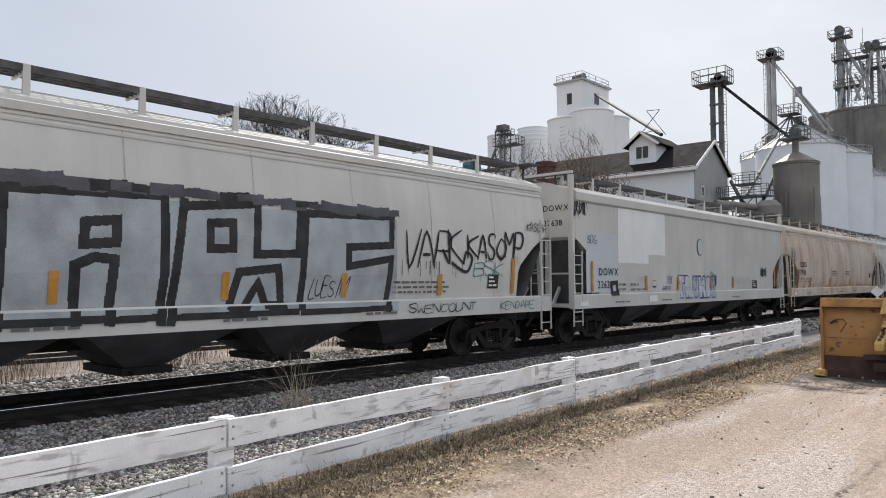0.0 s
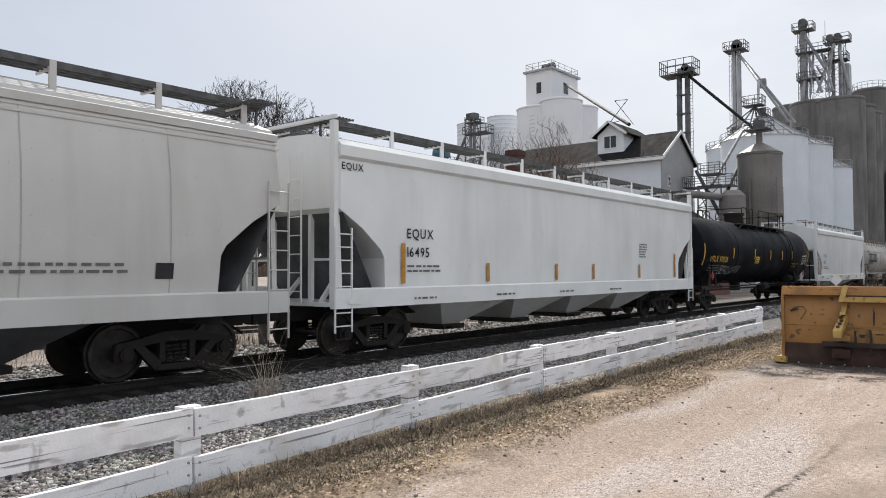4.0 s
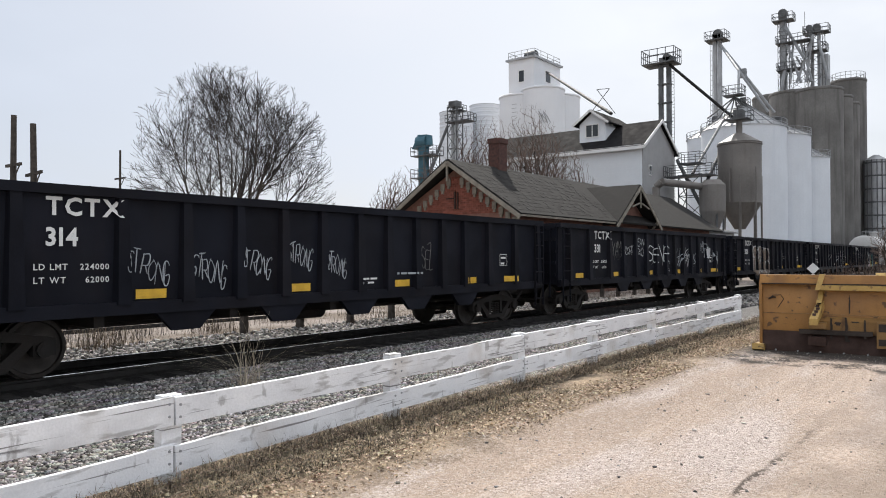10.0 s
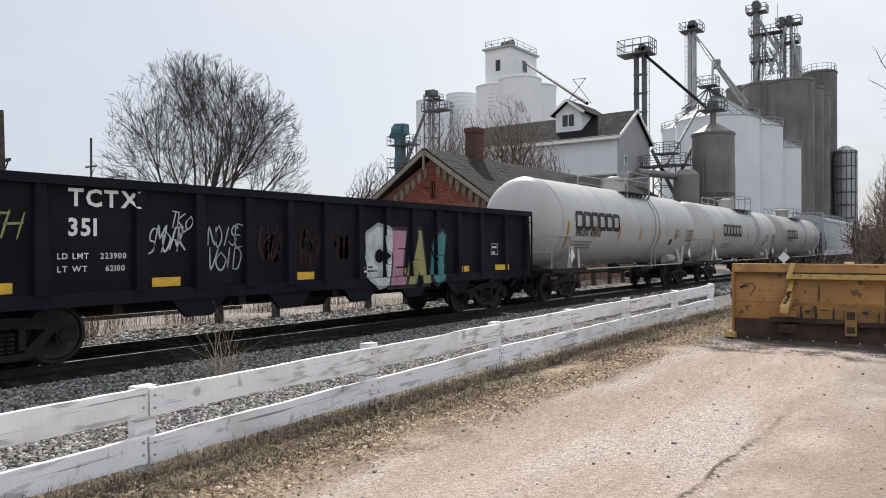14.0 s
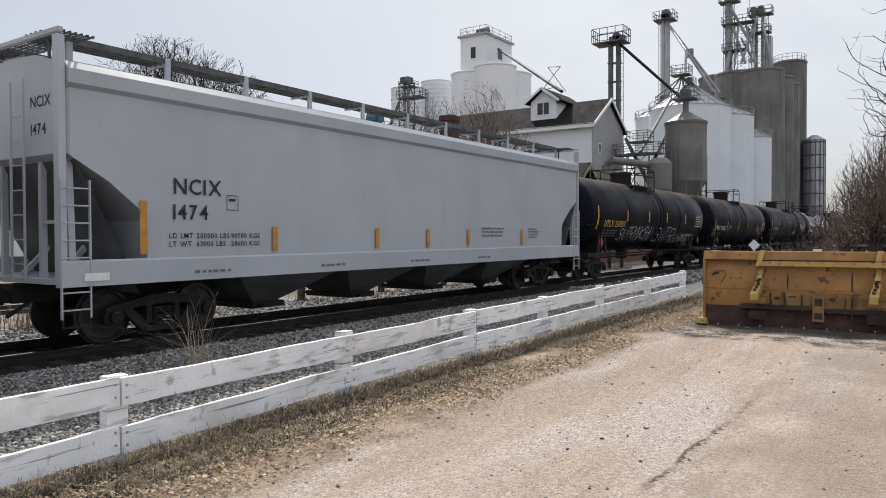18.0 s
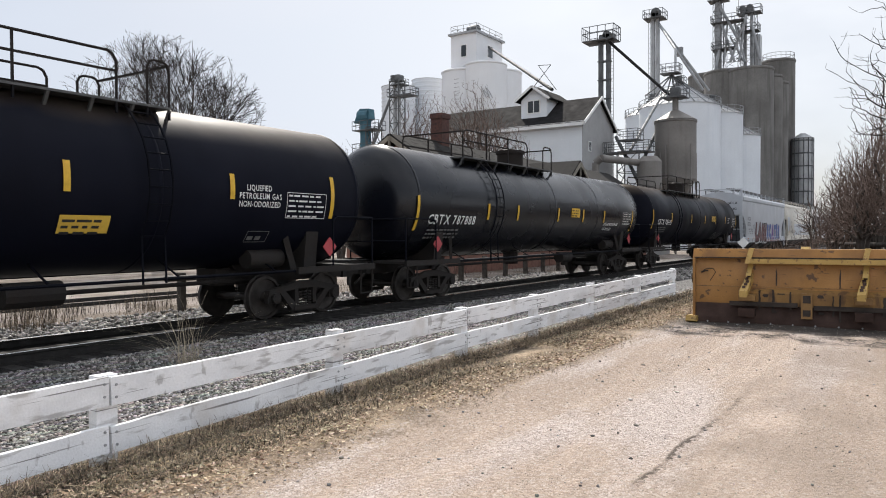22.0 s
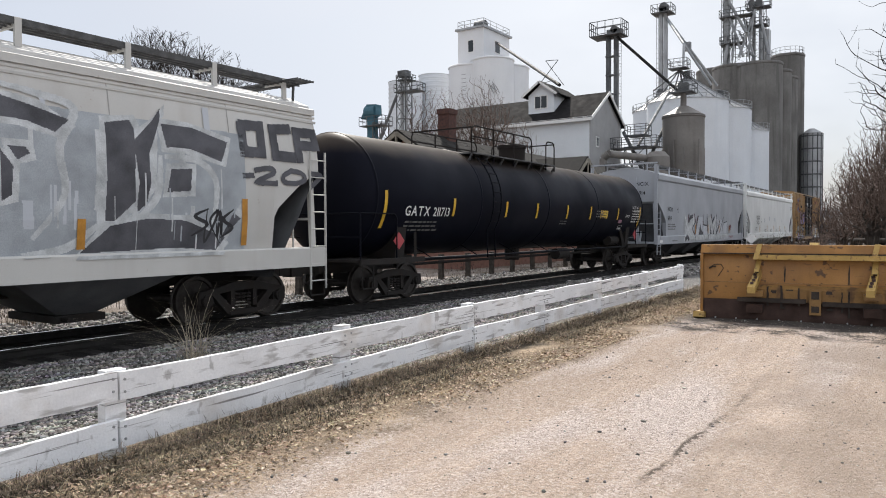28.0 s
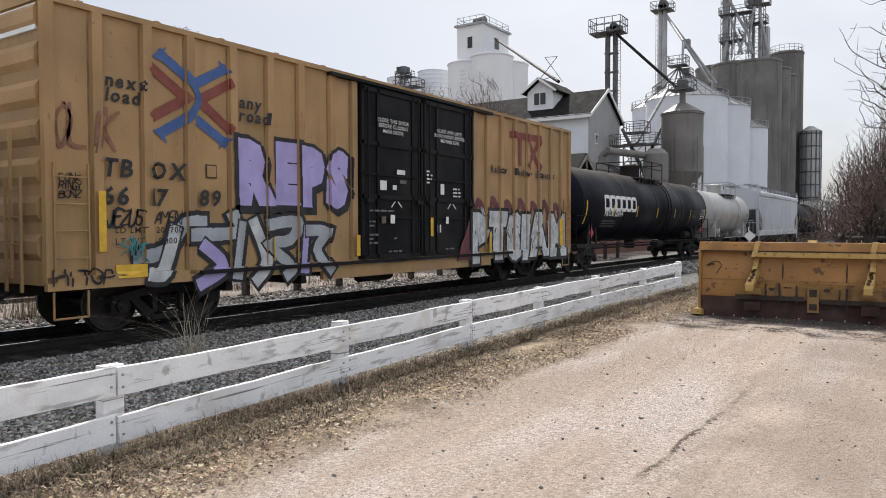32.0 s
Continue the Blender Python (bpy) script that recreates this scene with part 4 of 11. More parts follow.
for x in (1.96, 3.75):
    bm = bmesh.new()
    box(bm, x, x + 0.19, -0.20, -0.12, 0.13, 0.53)
    r2 = part("receiver_block", bm, M["plowback"], plow)
    for z0, z1 in ((0.38, 0.50), (0.17, 0.27)):
        bm = bmesh.new()
        box(bm, x + 0.03, x + 0.16, -0.206, -0.19, z0, z1)
        part("receiver_slot", bm, M["plowdark"], r2, "dark open slot")
for x, z0, z1, w in ((1.24, 0.24, 0.56, 0.035), (1.48, 0.22, 0.58, 0.04), (1.78, 0.26, 0.55, 0.035), (2.49, 0.18, 0.50, 0.03), (2.60, 0.10, 0.52, 0.03), (1.35, 0.45, 0.50, 0.09), (1.62, 0.50, 0.52, 0.16), (2.28, 0.46, 0.51, 0.10), (2.30, 0.20, 0.24, 0.12), (1.50, 0.20, 0.24, 0.10), (3.3, 0.2, 0.5, 0.04), (3.5, 0.3, 0.52, 0.06), (4.1, 0.22, 0.5, 0.05)):
    bm = bmesh.new()
    n = 5
    pts = [(x + rng.uniform(-0.008, 0.008), z0 + (z1 - z0) * k / n) for k in range(n + 1)]
    ws = [w * rng.uniform(0.3, 0.6) for _ in pts]
    vs = [bm.verts.new((p - d, -0.146, z)) for (p, z), d in zip(pts, ws)] + [bm.verts.new((p + d, -0.146, z)) for (p, z), d in zip(pts[::-1], ws[::-1])]
    bm.faces.new(vs)
    part("scrape", bm, M["plowdark"], plow, "dark bare-steel scrape")
for x, z0, z1 in ((1.53, 0.62, 0.93), (2.6, 0.60, 0.94)):
    bm = bmesh.new()
    vs = [bm.verts.new(p) for p in ((x - 0.012, -0.068, z0), (x + 0.010, -0.068, z0 + 0.03), (x + 0.014, -0.052, z1 - 0.1), (x, -0.044, z1), (x - 0.014, -0.058, (z0 + z1) / 2))]
    bm.faces.new(vs)
    part("scrape", bm, M["plowdark"], plow, "dark bare-steel scrape")
bolt_bm = bmesh.new()
cyl(bolt_bm, (0, 0, 0), (0, -0.02, 0), 0.016, 6)
bolt_me = finish(bolt_bm, "edge_bolt", M["galv"])
for k in range(13):
    part("edge_bolt", bolt_me, None, plow, "bright bolt head", at=pose(0.3 + 0.38 * k, -0.165, 0.02))
bm = bmesh.new()
loft(bm, [[(1.95 + d, a, b) for a, b in ((-0.10, 1.235), (-0.06, 1.275), (-0.04, 1.275), (0.0, 1.235))] for d in (0.0, 0.16)])
part("lift_eye", bm, M["plowlite"], plow)
cyl_bm = bmesh.new()
cyl(cyl_bm, (-0.02, 0.2, 0.72), (-0.06, 0.2, 0.72), 0.09, 12)
part("pivot_boss", cyl_bm, M["plowdark"], plow)
bm = bmesh.new()
pts = [(0.16, -0.075, 0.84), (0.25, -0.075, 0.90), (0.38, -0.07, 0.905), (0.43, -0.075, 0.84), (0.33, -0.085, 0.70)]
pipe(bm, pts, 0.006, 4)
pipe(bm, [(0.16, -0.078, 0.835), (0.24, -0.076, 0.87), (0.29, -0.075, 0.865)], 0.014, 4)
part("scratch", bm, M["plowdark"], plow)

# ---------------------------------------------------------------- depot beside the track
G0 = -0.5


def roof_slab(bm, a, b, c, d, th=0.12):
    """A thick sheet over four corners."""
    a, b, c, d = map(Vector, (a, b, c, d))
    n = (b - a).cross(d - a).normalized() * th
    if n.z < 0:
        n = -n
    loft(bm, [[a, b, c, d], [a + n, b + n, c + n, d + n]])


depot = thing("depot_building", "old red brick railway depot with a worn shingle roof", "building")
DX, DYA, DYB = -23.7, 31.4, 62.0
HW, EZ, RZ = 3.75, 4.35, 6.86
bm = bmesh.new()
box(bm, DX - HW, DX + HW, DYA, DYB, G0 - 0.2, EZ)
pent = [(DX - HW, EZ), (DX + HW, EZ), (DX, RZ - 0.35)]
loft(bm, [[(x, y, z) for x, z in pent] for y in (DYA, DYB)])
part("wall", bm, M["mortar"], depot)
# cross gable
CY, CW, CX = 45.3, 2.9, -19.9
bm = bmesh.new()
box(bm, DX, CX, CY - CW, CY + CW, G0 - 0.2, 4.2)
loft(bm, [[(x, CY - CW, 4.2), (x, CY + CW, 4.2), (x, CY, 6.0)] for x in (DX, CX)])
part("bay_wall", bm, M["mortar"], depot)
OV = 0.85
k = (RZ - EZ) / HW
bm = bmesh.new()
ze = EZ - OV * k
for s in (-1, 1):
    roof_slab(bm, (DX, DYA - 0.8, RZ), (DX + s * (HW + OV), DYA - 0.8, ze), (DX + s * (HW + OV), DYB + 0.8, ze), (DX, DYB + 0.8, RZ), 0.12)
part("roof", bm, M["shingle"], depot)
bm = bmesh.new()
kz = (6.35 - 4.2) / CW
for s in (-1, 1):
    roof_slab(bm, (DX + 0.4, CY, 6.35), (DX + 0.4, CY + s * (CW + 0.75), 4.2 - 0.75 * kz), (CX + 0.9, CY + s * (CW + 0.75), 4.2 - 0.75 * kz), (CX + 0.9, CY, 6.35), 0.12)
part("bay_roof", bm, M["shingle"], depot)
# shingle courses as single rows of pieces on the track-side slope
sh = bmesh.new()
box(sh, -0.13, 0.13, -0.14, 0.14, 0.0, 0.022)
SH_ME = finish(sh, "shingle", M["shingle"])
ang = math.degrees(math.atan2(RZ - ze, HW + OV))
slope = math.hypot(HW + OV, RZ - ze)
roof_ob = depot.children[-2]
rs = random.Random(3)
for i in range(12):
    for j in range(25):
        u = slope * (i + 0.6) / 12.5
        y = DYA - 0.6 + 0.5 * j + (0.25 if i % 2 else 0) + rs.uniform(-0.05, 0.05)
        if rs.random() < 0.12:
            continue
        c = Vector((DX + u * math.cos(radians(ang)), y, RZ + 0.135 - u * math.sin(radians(ang))))
        part("shingle", SH_ME, None, roof_ob, at=Matrix.Translation(c) @ pose(0, 0, 0, rs.uniform(-2, 2), ang + rs.uniform(-3, 0), rs.uniform(-5, 5)) @ Matrix.Diagonal((1.15, 1.5, 0.6, 1)))
# barge boards, stepped brick corbels, king post
bm = bmesh.new()
for s in (-1, 1):
    bar(bm, (DX, DYA - 0.82, RZ - 0.10), (DX + s * (HW + OV), DYA - 0.82, ze - 0.10), 0.06, 0.22)
    bar(bm, (CX + 0.92, CY, 6.25), (CX + 0.92, CY + s * (CW + 0.75), 4.2 - 0.75 * kz - 0.1), 0.06, 0.22)
    bar(bm, (CX + 0.9, CY + s * 0.2, 5.2), (CX + 0.9, CY + s * 1.4, 4.9), 0.08, 0.08)
    bar(bm, (CX + 0.9, CY + s * CW, 4.1), (CX + 0.2, CY + s * CW, 3.1), 0.12, 0.12)
    bar(bm, (CX + 0.9, CY + s * CW, 3.9), (CX, CY + s * CW, 3.9), 0.12, 0.12)
    bar(bm, (DX + s * (HW + OV - 0.1), DYA - 0.6, ze), (DX + s * (HW), DYA - 0.6, ze - 0.9), 0.10, 0.10)
bar(bm, (DX, DYA - 0.8, RZ - 0.1), (DX, DYA - 0.8, RZ - 1.1), 0.10, 0.10)
bar(bm, (CX + 0.9, CY, 6.2), (CX + 0.9, CY, 4.9), 0.08, 0.08)
bar(bm, (DX + HW + OV, DYA - 0.8, ze + 0.02), (DX + HW + OV, CY - CW - 0.6, ze + 0.02), 0.05, 0.16)
pieces("barge_board", bm, M["woodtrim"], depot)
bm = bmesh.new()
for s in (-1, 1):
    for i in range(9):
        u = 0.45 + i * 0.42
        z = RZ - 0.62 - u * k
        box(bm, DX + s * u - 0.13, DX + s * u + 0.13, DYA - 0.10, DYA, z - 0.34, z + 0.05)
        box(bm, DX + s * u - 0.07, DX + s * u + 0.07, DYA - 0.10, DYA, z - 0.50, z - 0.3)
pieces("brick_corbel", bm, M["woodtrim"], depot)
# face brick on the gable that shows above the cars
bk = bmesh.new()
box(bk, -0.105, 0.105, -0.02, 0.02, -0.03, 0.03)
BRICK_ME = finish(bk, "brick", M["brick"])
wall_ob = depot.children[0]
cnt = 0
for i in range(18):
    z = 4.05 + 0.115 * i
    for j in range(-18, 19):
        x = 0.30 * j + (0.15 if i % 2 else 0)
        if abs(x) < HW - 0.45 - max(0.0, z - EZ) / k - 0.55 and cnt < 300:
            part("brick", BRICK_ME, None, wall_ob, at=pose(DX + x, DYA - 0.012, z) @ Matrix.Diagonal((1.36, 1, 1.75, 1)))
            cnt += 1
bm = bmesh.new()
box(bm, DX - 0.06, DX + 0.04, DYA - 0.12, DYA - 0.03, 4.3, 5.25)
box(bm, DX - 0.6, DX - 0.1, DYA - 0.12, DYA - 0.05, 4.85, 4.92)
box(bm, DX + 0.15, DX + 0.2, DYA - 0.12, DYA - 0.05, 4.3, 5.2)
pieces("iron_bracket", bm, M["plowedge"], depot)
chim = bmesh.new()
box(chim, -23.7 - 0.38, -23.7 + 0.38, 35.1, 35.9, 6.0, 8.35)
box(chim, -23.7 - 0.44, -23.7 + 0.44, 35.04, 35.96, 8.35, 8.65)
part("chimney", chim, M["brickdark"], depot, "red brick chimney with a corbelled cap")

# ---------------------------------------------------------------- white mill with dormer
mill = thing("mill_building", "tall white mill building with dark roof and dormer", "building")
MX, MY0, MY1, MEZ, MRZ, MXL = -26.9, 64.6, 72.6, 12.35, 15.0, -44.0
bm = bmesh.new()
box(bm, MXL, MX - 0.05, MY0, MY1, G0 - 0.2, MEZ)
part("long_wall", bm, M["mill_white"], mill)
bm = bmesh.new()
loft(bm, [[(x, MY0 + 0.02, G0), (x, MY1 - 0.02, G0), (x, MY1 - 0.02, MEZ), (x, (MY0 + MY1) / 2, MRZ - 0.15), (x, MY0 + 0.02, MEZ)] for x in (MX - 0.05, MX + 0.05)])
part("gable_wall", bm, M["mill_grey"], mill)
bm = bmesh.new()
ym = (MY0 + MY1) / 2
sl = (MRZ - MEZ) / (ym - MY0)
for s in (-1, 1):
    roof_slab(bm, (MXL - 0.3, ym, MRZ), (MXL - 0.3, ym + s * 4.5, MRZ - 4.5 * sl), (MX + 0.4, ym + s * 4.5, MRZ - 4.5 * sl), (MX + 0.4, ym, MRZ), 0.15)
part("roof", bm, M["shingle_m"], mill)
bm = bmesh.new()
box(bm, MXL - 0.3, MX + 0.4, MY0 - 0.56, MY0 - 0.46, MEZ - 0.55, MEZ - 0.15)
for s in (-1, 1):
    bar(bm, (MX + 0.42, ym, MRZ + 0.02), (MX + 0.42, ym + s * 4.5, MRZ + 0.02 - 4.5 * sl), 0.08, 0.28)
part("fascia", bm, M["trimw"], mill)
bm = bmesh.new()
for i in range(1, 34):
    z = MEZ - 0.6 - 0.28 * i
    box(bm, MXL, MX, MY0 - 0.015, MY0, z - 0.012, z + 0.012)
pieces("siding_lap", bm, M["mill_white"], mill)
for (yy, zz) in ((66.3, 10.0), (70.6, 9.8)):
    bm = bmesh.new()
    box(bm, MX + 0.05, MX + 0.09, yy - 0.35, yy + 0.35, zz - 0.5, zz + 0.5)
    w = part("window", bm, M["trimw"], mill)
    bm = bmesh.new()
    box(bm, MX + 0.09, MX + 0.10, yy - 0.27, yy + 0.27, zz - 0.42, zz + 0.42)
    part("pane", bm, M["glass"], w)
dorm = bmesh.new()
DXA, DXB, DYF = -34.1, -30.9, 65.6
box(dorm, DXA + 0.2, DXB - 0.2, DYF, ym + 3, 12.9, 15.0)
loft(dorm, [[(DXA + 0.2, y, 15.0), (DXB - 0.2, y, 15.0), ((DXA + DXB) / 2, y, 16.1)] for y in (DYF, ym + 3)])
d = part("dormer", dorm, M["mill_white"], mill)
bm = bmesh.new()
xm = (DXA + DXB) / 2
for s in (-1, 1):
    roof_slab(bm, (xm, DYF - 0.5, 16.25), (xm + s * 1.95, DYF - 0.5, 14.85), (xm + s * 1.95, ym + 3.2, 14.85), (xm, ym + 3.2, 16.25), 0.12)
part("dormer_roof", bm, M["shingle_m"], d)
bm = bmesh.new()
for s in (-1, 1):
    bar(bm, (xm, DYF - 0.52, 16.25), (xm + s * 1.95, DYF - 0.52, 14.85), 0.06, 0.22)
box(bm, DXA + 0.15, DXB - 0.15, DYF - 0.06, DYF, 12.95, 13.15)
box(bm, xm - 0.75, xm + 0.75, DYF - 0.05, DYF - 0.01, 13.6, 14.95)
part("dormer_trim", bm, M["trimw"], d)
for s in (-1, 1):
    bm = bmesh.new()
    box(bm, xm + s * 0.34 - 0.29, xm + s * 0.34 + 0.29, DYF - 0.065, DYF - 0.055, 13.7, 14.85)
    part("window_pane", bm, M["glass"], d)

# ---------------------------------------------------------------- silos and bins


def drum(bm, c, r, z0, z1, n=40):
    loft(bm, [[(c.x + r * math.cos(2 * math.pi * i / n), c.y + r * math.sin(2 * math.pi * i / n), z) for i in range(n)] for z in (z0, z1)])


def cone(bm, c, r, z0, z1, r1=0.3, n=40):
    loft(bm, [[(c.x + q * math.cos(2 * math.pi * i / n), c.y + q * math.sin(2 * math.pi * i / n), z) for i in range(n)] for z, q in ((z0, r), (z1, r1))])


def rings(bm, c, r, zs, h=0.06, n=40, out=0.05):
    for z in zs:
        loft(bm, [[(c.x + q * math.cos(2 * math.pi * i / n), c.y + q * math.sin(2 * math.pi * i / n), zz) for i in range(n)] for zz, q in ((z - h, r - 0.02), (z - h * 0.4, r + out), (z + h * 0.4, r + out), (z + h, r - 0.02))], True, False)


def railing_round(bm, c, r, z, h=1.0, n=18, a0=0.0, a1=6.2832):
    pts = [(c.x + r * math.cos(a0 + (a1 - a0) * i / n), c.y + r * math.sin(a0 + (a1 - a0) * i / n)) for i in range(n + 1)]
    for x, y in pts[:-1]:
        bar(bm, (x, y, z), (x, y, z + h), 0.05)
    for hh in (h * 0.5, h):
        for (xa, ya), (xb, yb) in zip(pts, pts[1:]):
            bar(bm, (xa, ya, z + hh), (xb, yb, z + hh), 0.045)


def railing_box(bm, x0, x1, y0, y1, z, h=1.0, n=3, w=0.05):
    cs = [(x0, y0), (x1, y0), (x1, y1), (x0, y1), (x0, y0)]
    for (xa, ya), (xb, yb) in zip(cs, cs[1:]):
        for i in range(n):
            u = i / n
            bar(bm, (xa + (xb - xa) * u, ya + (yb - ya) * u, z), (xa + (xb - xa) * u, ya + (yb - ya) * u, z + h), w)
        for hh in (h * 0.5, h):
            bar(bm, (xa, ya, z + hh), (xb, yb, z + hh), w)


def lattice(bm, c, w, z0, z1, step=2.0, b=0.09):
    """A square braced tower."""
    cs = [(c.x - w / 2, c.y - w / 2), (c.x + w / 2, c.y - w / 2), (c.x + w / 2, c.y + w / 2), (c.x - w / 2, c.y + w / 2)]
    for x, y in cs:
        bar(bm, (x, y, z0), (x, y, z1), b)
    n = max(1, int(round((z1 - z0) / step)))
    for i in range(n):
        za, zb = z0 + (z1 - z0) * i / n, z0 + (z1 - z0) * (i + 1) / n
        for j in range(4):
            (xa, ya), (xb, yb) = cs[j], cs[(j + 1) % 4]
            if i % 2:
                (xa, ya), (xb, yb) = (xb, yb), (xa, ya)
            bar(bm, (xa, ya, za), (xb, yb, zb), b * 0.6)
            bar(bm, (xa, ya, zb), (xb, yb, zb), b * 0.6)


def deck(t, x0, x1, y0, y1, z, h=1.1, n=3, w=0.05, material=None):
    """A grating platform with its railing."""
    bm = bmesh.new()
    box(bm, x0, x1, y0, y1, z, z + 0.10)
    p = part("platform", bm, material or M["tower"], t)
    bm = bmesh.new()
    railing_box(bm, x0, x1, y0, y1, z + 0.1, h, n, w)
    part("railing", bm, material or M["tower"], p)
    return p


def tube(t, a, b, r, material, name="spout"):
    bm = bmesh.new()
    cyl(bm, a, b, r, 8)
    return part(name, bm, material, t, smooth=40)


# white concrete elevator with headhouse
elev = thing("grain_elevator", "white concrete grain elevator with a square headhouse", "grain elevator")
for c, r, z in ((polar(31.9, 113), 3.3, 26.7), (polar(30.15, 111), 3.25, 27.3), (polar(29.0, 118), 3.5, 27.6)):
    bm = bmesh.new()
    drum(bm, c, r, G0, z)
    s = part("silo", bm, M["conc_white"], elev, smooth=40)
    bm = bmesh.new()
    rings(bm, c, r, (z - 0.15,), 0.2, 40, 0.12)
    part("silo_rim", bm, M["conc_white"], s)
HX0, HX1, HY0, HY1, HZ0, HZ1 = -61.0, -56.4, 94.5, 102.5, 25.0, 32.15
bm = bmesh.new()
box(bm, HX0, HX1, HY0, HY1, HZ0, HZ1)
hh = part("headhouse", bm, M["conc_white"], elev)
bm = bmesh.new()
box(bm, HX0 - 0.35, HX1 + 0.35, HY0 - 0.35, HY1 + 0.35, HZ1, HZ1 + 0.3)
part("headhouse_cornice", bm, M["galv"], hh)
bm = bmesh.new()
railing_box(bm, HX0, HX1, HY0, HY1, HZ1 + 0.3, 1.1, 4, 0.06)
part("roof_railing", bm, M["galv"], hh)
bm = bmesh.new()
c = Vector(((HX0 + HX1) / 2 - 0.6, (HY0 + HY1) / 2, 0))
cyl(bm, (c.x, c.y, HZ1 + 0.3), (c.x, c.y, HZ1 + 1.6), 0.85, 14)
cyl(bm, (c.x - 0.9, c.y, HZ1 + 1.6), (c.x + 0.9, c.y, HZ1 + 1.6), 0.75, 14)
part("leg_head", bm, M["tower"], hh, smooth=40)
for (x0, x1, y0, y1, z0, z1) in ((-59.2, -58.1, HY0 - 0.06, HY0, 28.6, 30.6), (HX1, HX1 + 0.06, 97.8, 99.4, 28.9, 30.9)):
    bm = bmesh.new()
    box(bm, x0, x1, y0, y1, z0, z1)
    w = part("window", bm, M["trimw"], hh)
    bm = bmesh.new()
    if y1 - y0 < 0.1:
        box(bm, x0 + 0.12, x1 - 0.12, y0 - 0.02, y0, z0 + 0.15, z1 - 0.15)
    else:
        box(bm, x1, x1 + 0.02, y0 + 0.12, y1 - 0.12, z0 + 0.15, z1 - 0.15)
    part("pane", bm, M["glass"], w)
bm = bmesh.new()
p = polar(32.0, 108.8)
box(bm, p.x - 0.4, p.x + 0.4, p.y - 0.1, p.y + 0.5, 17.2, 18.3)
part("louvre", bm, M["glass"], elev)
bm = bmesh.new()
for i in range(6):
    a = polar(29.9 + 0.12 * i, 107.4)
    bar(bm, (a.x, a.y, 22.8 + 0.3 * (i % 3)), (a.x + 0.7, a.y, 21.6 + 0.5 * (i % 2)), 0.09)
for i in range(8):
    a = polar(32.6, 108.6)
    bar(bm, (a.x, a.y, 20.5 + 0.6 * i), (a.x + 0.8, a.y, 20.5 + 0.6 * i), 0.07)
pieces("iron_bracket", bm, M["galv"], elev)

for az, d, r, z0, z1, nm in ((37.0, 117, 2.7, 25.2, 25.0, "corrugated_bin"), (34.7, 120, 2.6, 26.9, 26.7, "corrugated_bin")):
    c = polar(az, d)
    b = thing(nm, "tall white corrugated steel grain bin", "grain bin")
    bm = bmesh.new()
    drum(bm, c, r, G0, z0)
    w = part("bin_wall", bm, M["bin_white"], b, smooth=40)
    bm = bmesh.new()
    rings(bm, c, r, np.arange(6.0, z0, 0.7), 0.2, 36, 0.06)
    part("corrugation", bm, M["bin_white"], w, smooth=40)
    bm = bmesh.new()
    cone(bm, c, r + 0.1, z0, z1 + 0.4, 0.4)
    part("bin_roof", bm, M["galv"], b)

# braced leg tower and blue leg beside the corrugated bins
t = thing("leg_tower", "dark braced steel elevator leg with a platform", "elevator leg")
c = polar(37.1, 100)
bm = bmesh.new()
lattice(bm, c, 1.5, G0, 22.6, 2.0, 0.12)
part("tower_frame", bm, M["tower"], t)
bm = bmesh.new()
deck(t, c.x - 1.0, c.x + 2.9, c.y - 1.0, c.y + 1.0, 20.4, 1.0, 3, 0.06)
deck(t, c.x - 0.8, c.x + 1.4, c.y - 0.8, c.y + 0.8, 22.0, 0.7, 2, 0.05)
box(bm, c.x - 0.7, c.x + 0.7, c.y - 0.6, c.y + 0.6, 22.6, 23.4)
part("platform", bm, M["tower"], t)
bm = bmesh.new()
for dx in (-0.4, 0.3):
    bar(bm, (c.x + dx, c.y, G0), (c.x + dx, c.y, 22.4), 0.35, 0.3)
part("leg_casing", bm, M["galv"], t)
bm = bmesh.new()
cyl(bm, (c.x - 0.5, c.y - 1, 20.0), (c.x - 5.0, c.y - 3, 8.0), 0.2, 8)
part("spout", bm, M["tower"], t)
t = thing("blue_leg", "faded blue steel elevator leg head on a tower", "elevator leg")
c = polar(39.6, 85)
bm = bmesh.new()
cyl(bm, (c.x - 0.8, c.y, 15.4), (c.x + 0.7, c.y, 15.4), 0.75, 12)
loft(bm, [[(c.x - 1.4, c.y - 0.5, 14.6), (c.x + 1.0, c.y - 0.5, 14.9), (c.x + 1.0, c.y + 0.5, 14.9), (c.x - 1.4, c.y + 0.5, 14.6)], [(c.x - 0.5, c.y - 0.5, 16.2), (c.x + 0.9, c.y - 0.5, 16.1), (c.x + 0.9, c.y + 0.5, 16.1), (c.x - 0.5, c.y + 0.5, 16.2)]])
part("leg_head", bm, M["bluepaint"], t)
bm = bmesh.new()
box(bm, c.x - 0.5, c.x + 0.5, c.y - 0.4, c.y + 0.4, G0, 14.8)
part("leg_casing", bm, M["bluepaint"], t)
bm = bmesh.new()
lattice(bm, c + Vector((1.2, 0, 0)), 1.3, G0, 14.0, 2.0, 0.1)
part("tower_frame", bm, M["tower"], t)
for z in (11.0, 13.6):
    deck(t, c.x - 1.2, c.x + 2.2, c.y - 1.0, c.y + 1.0, z, 1.0, 3, 0.05)
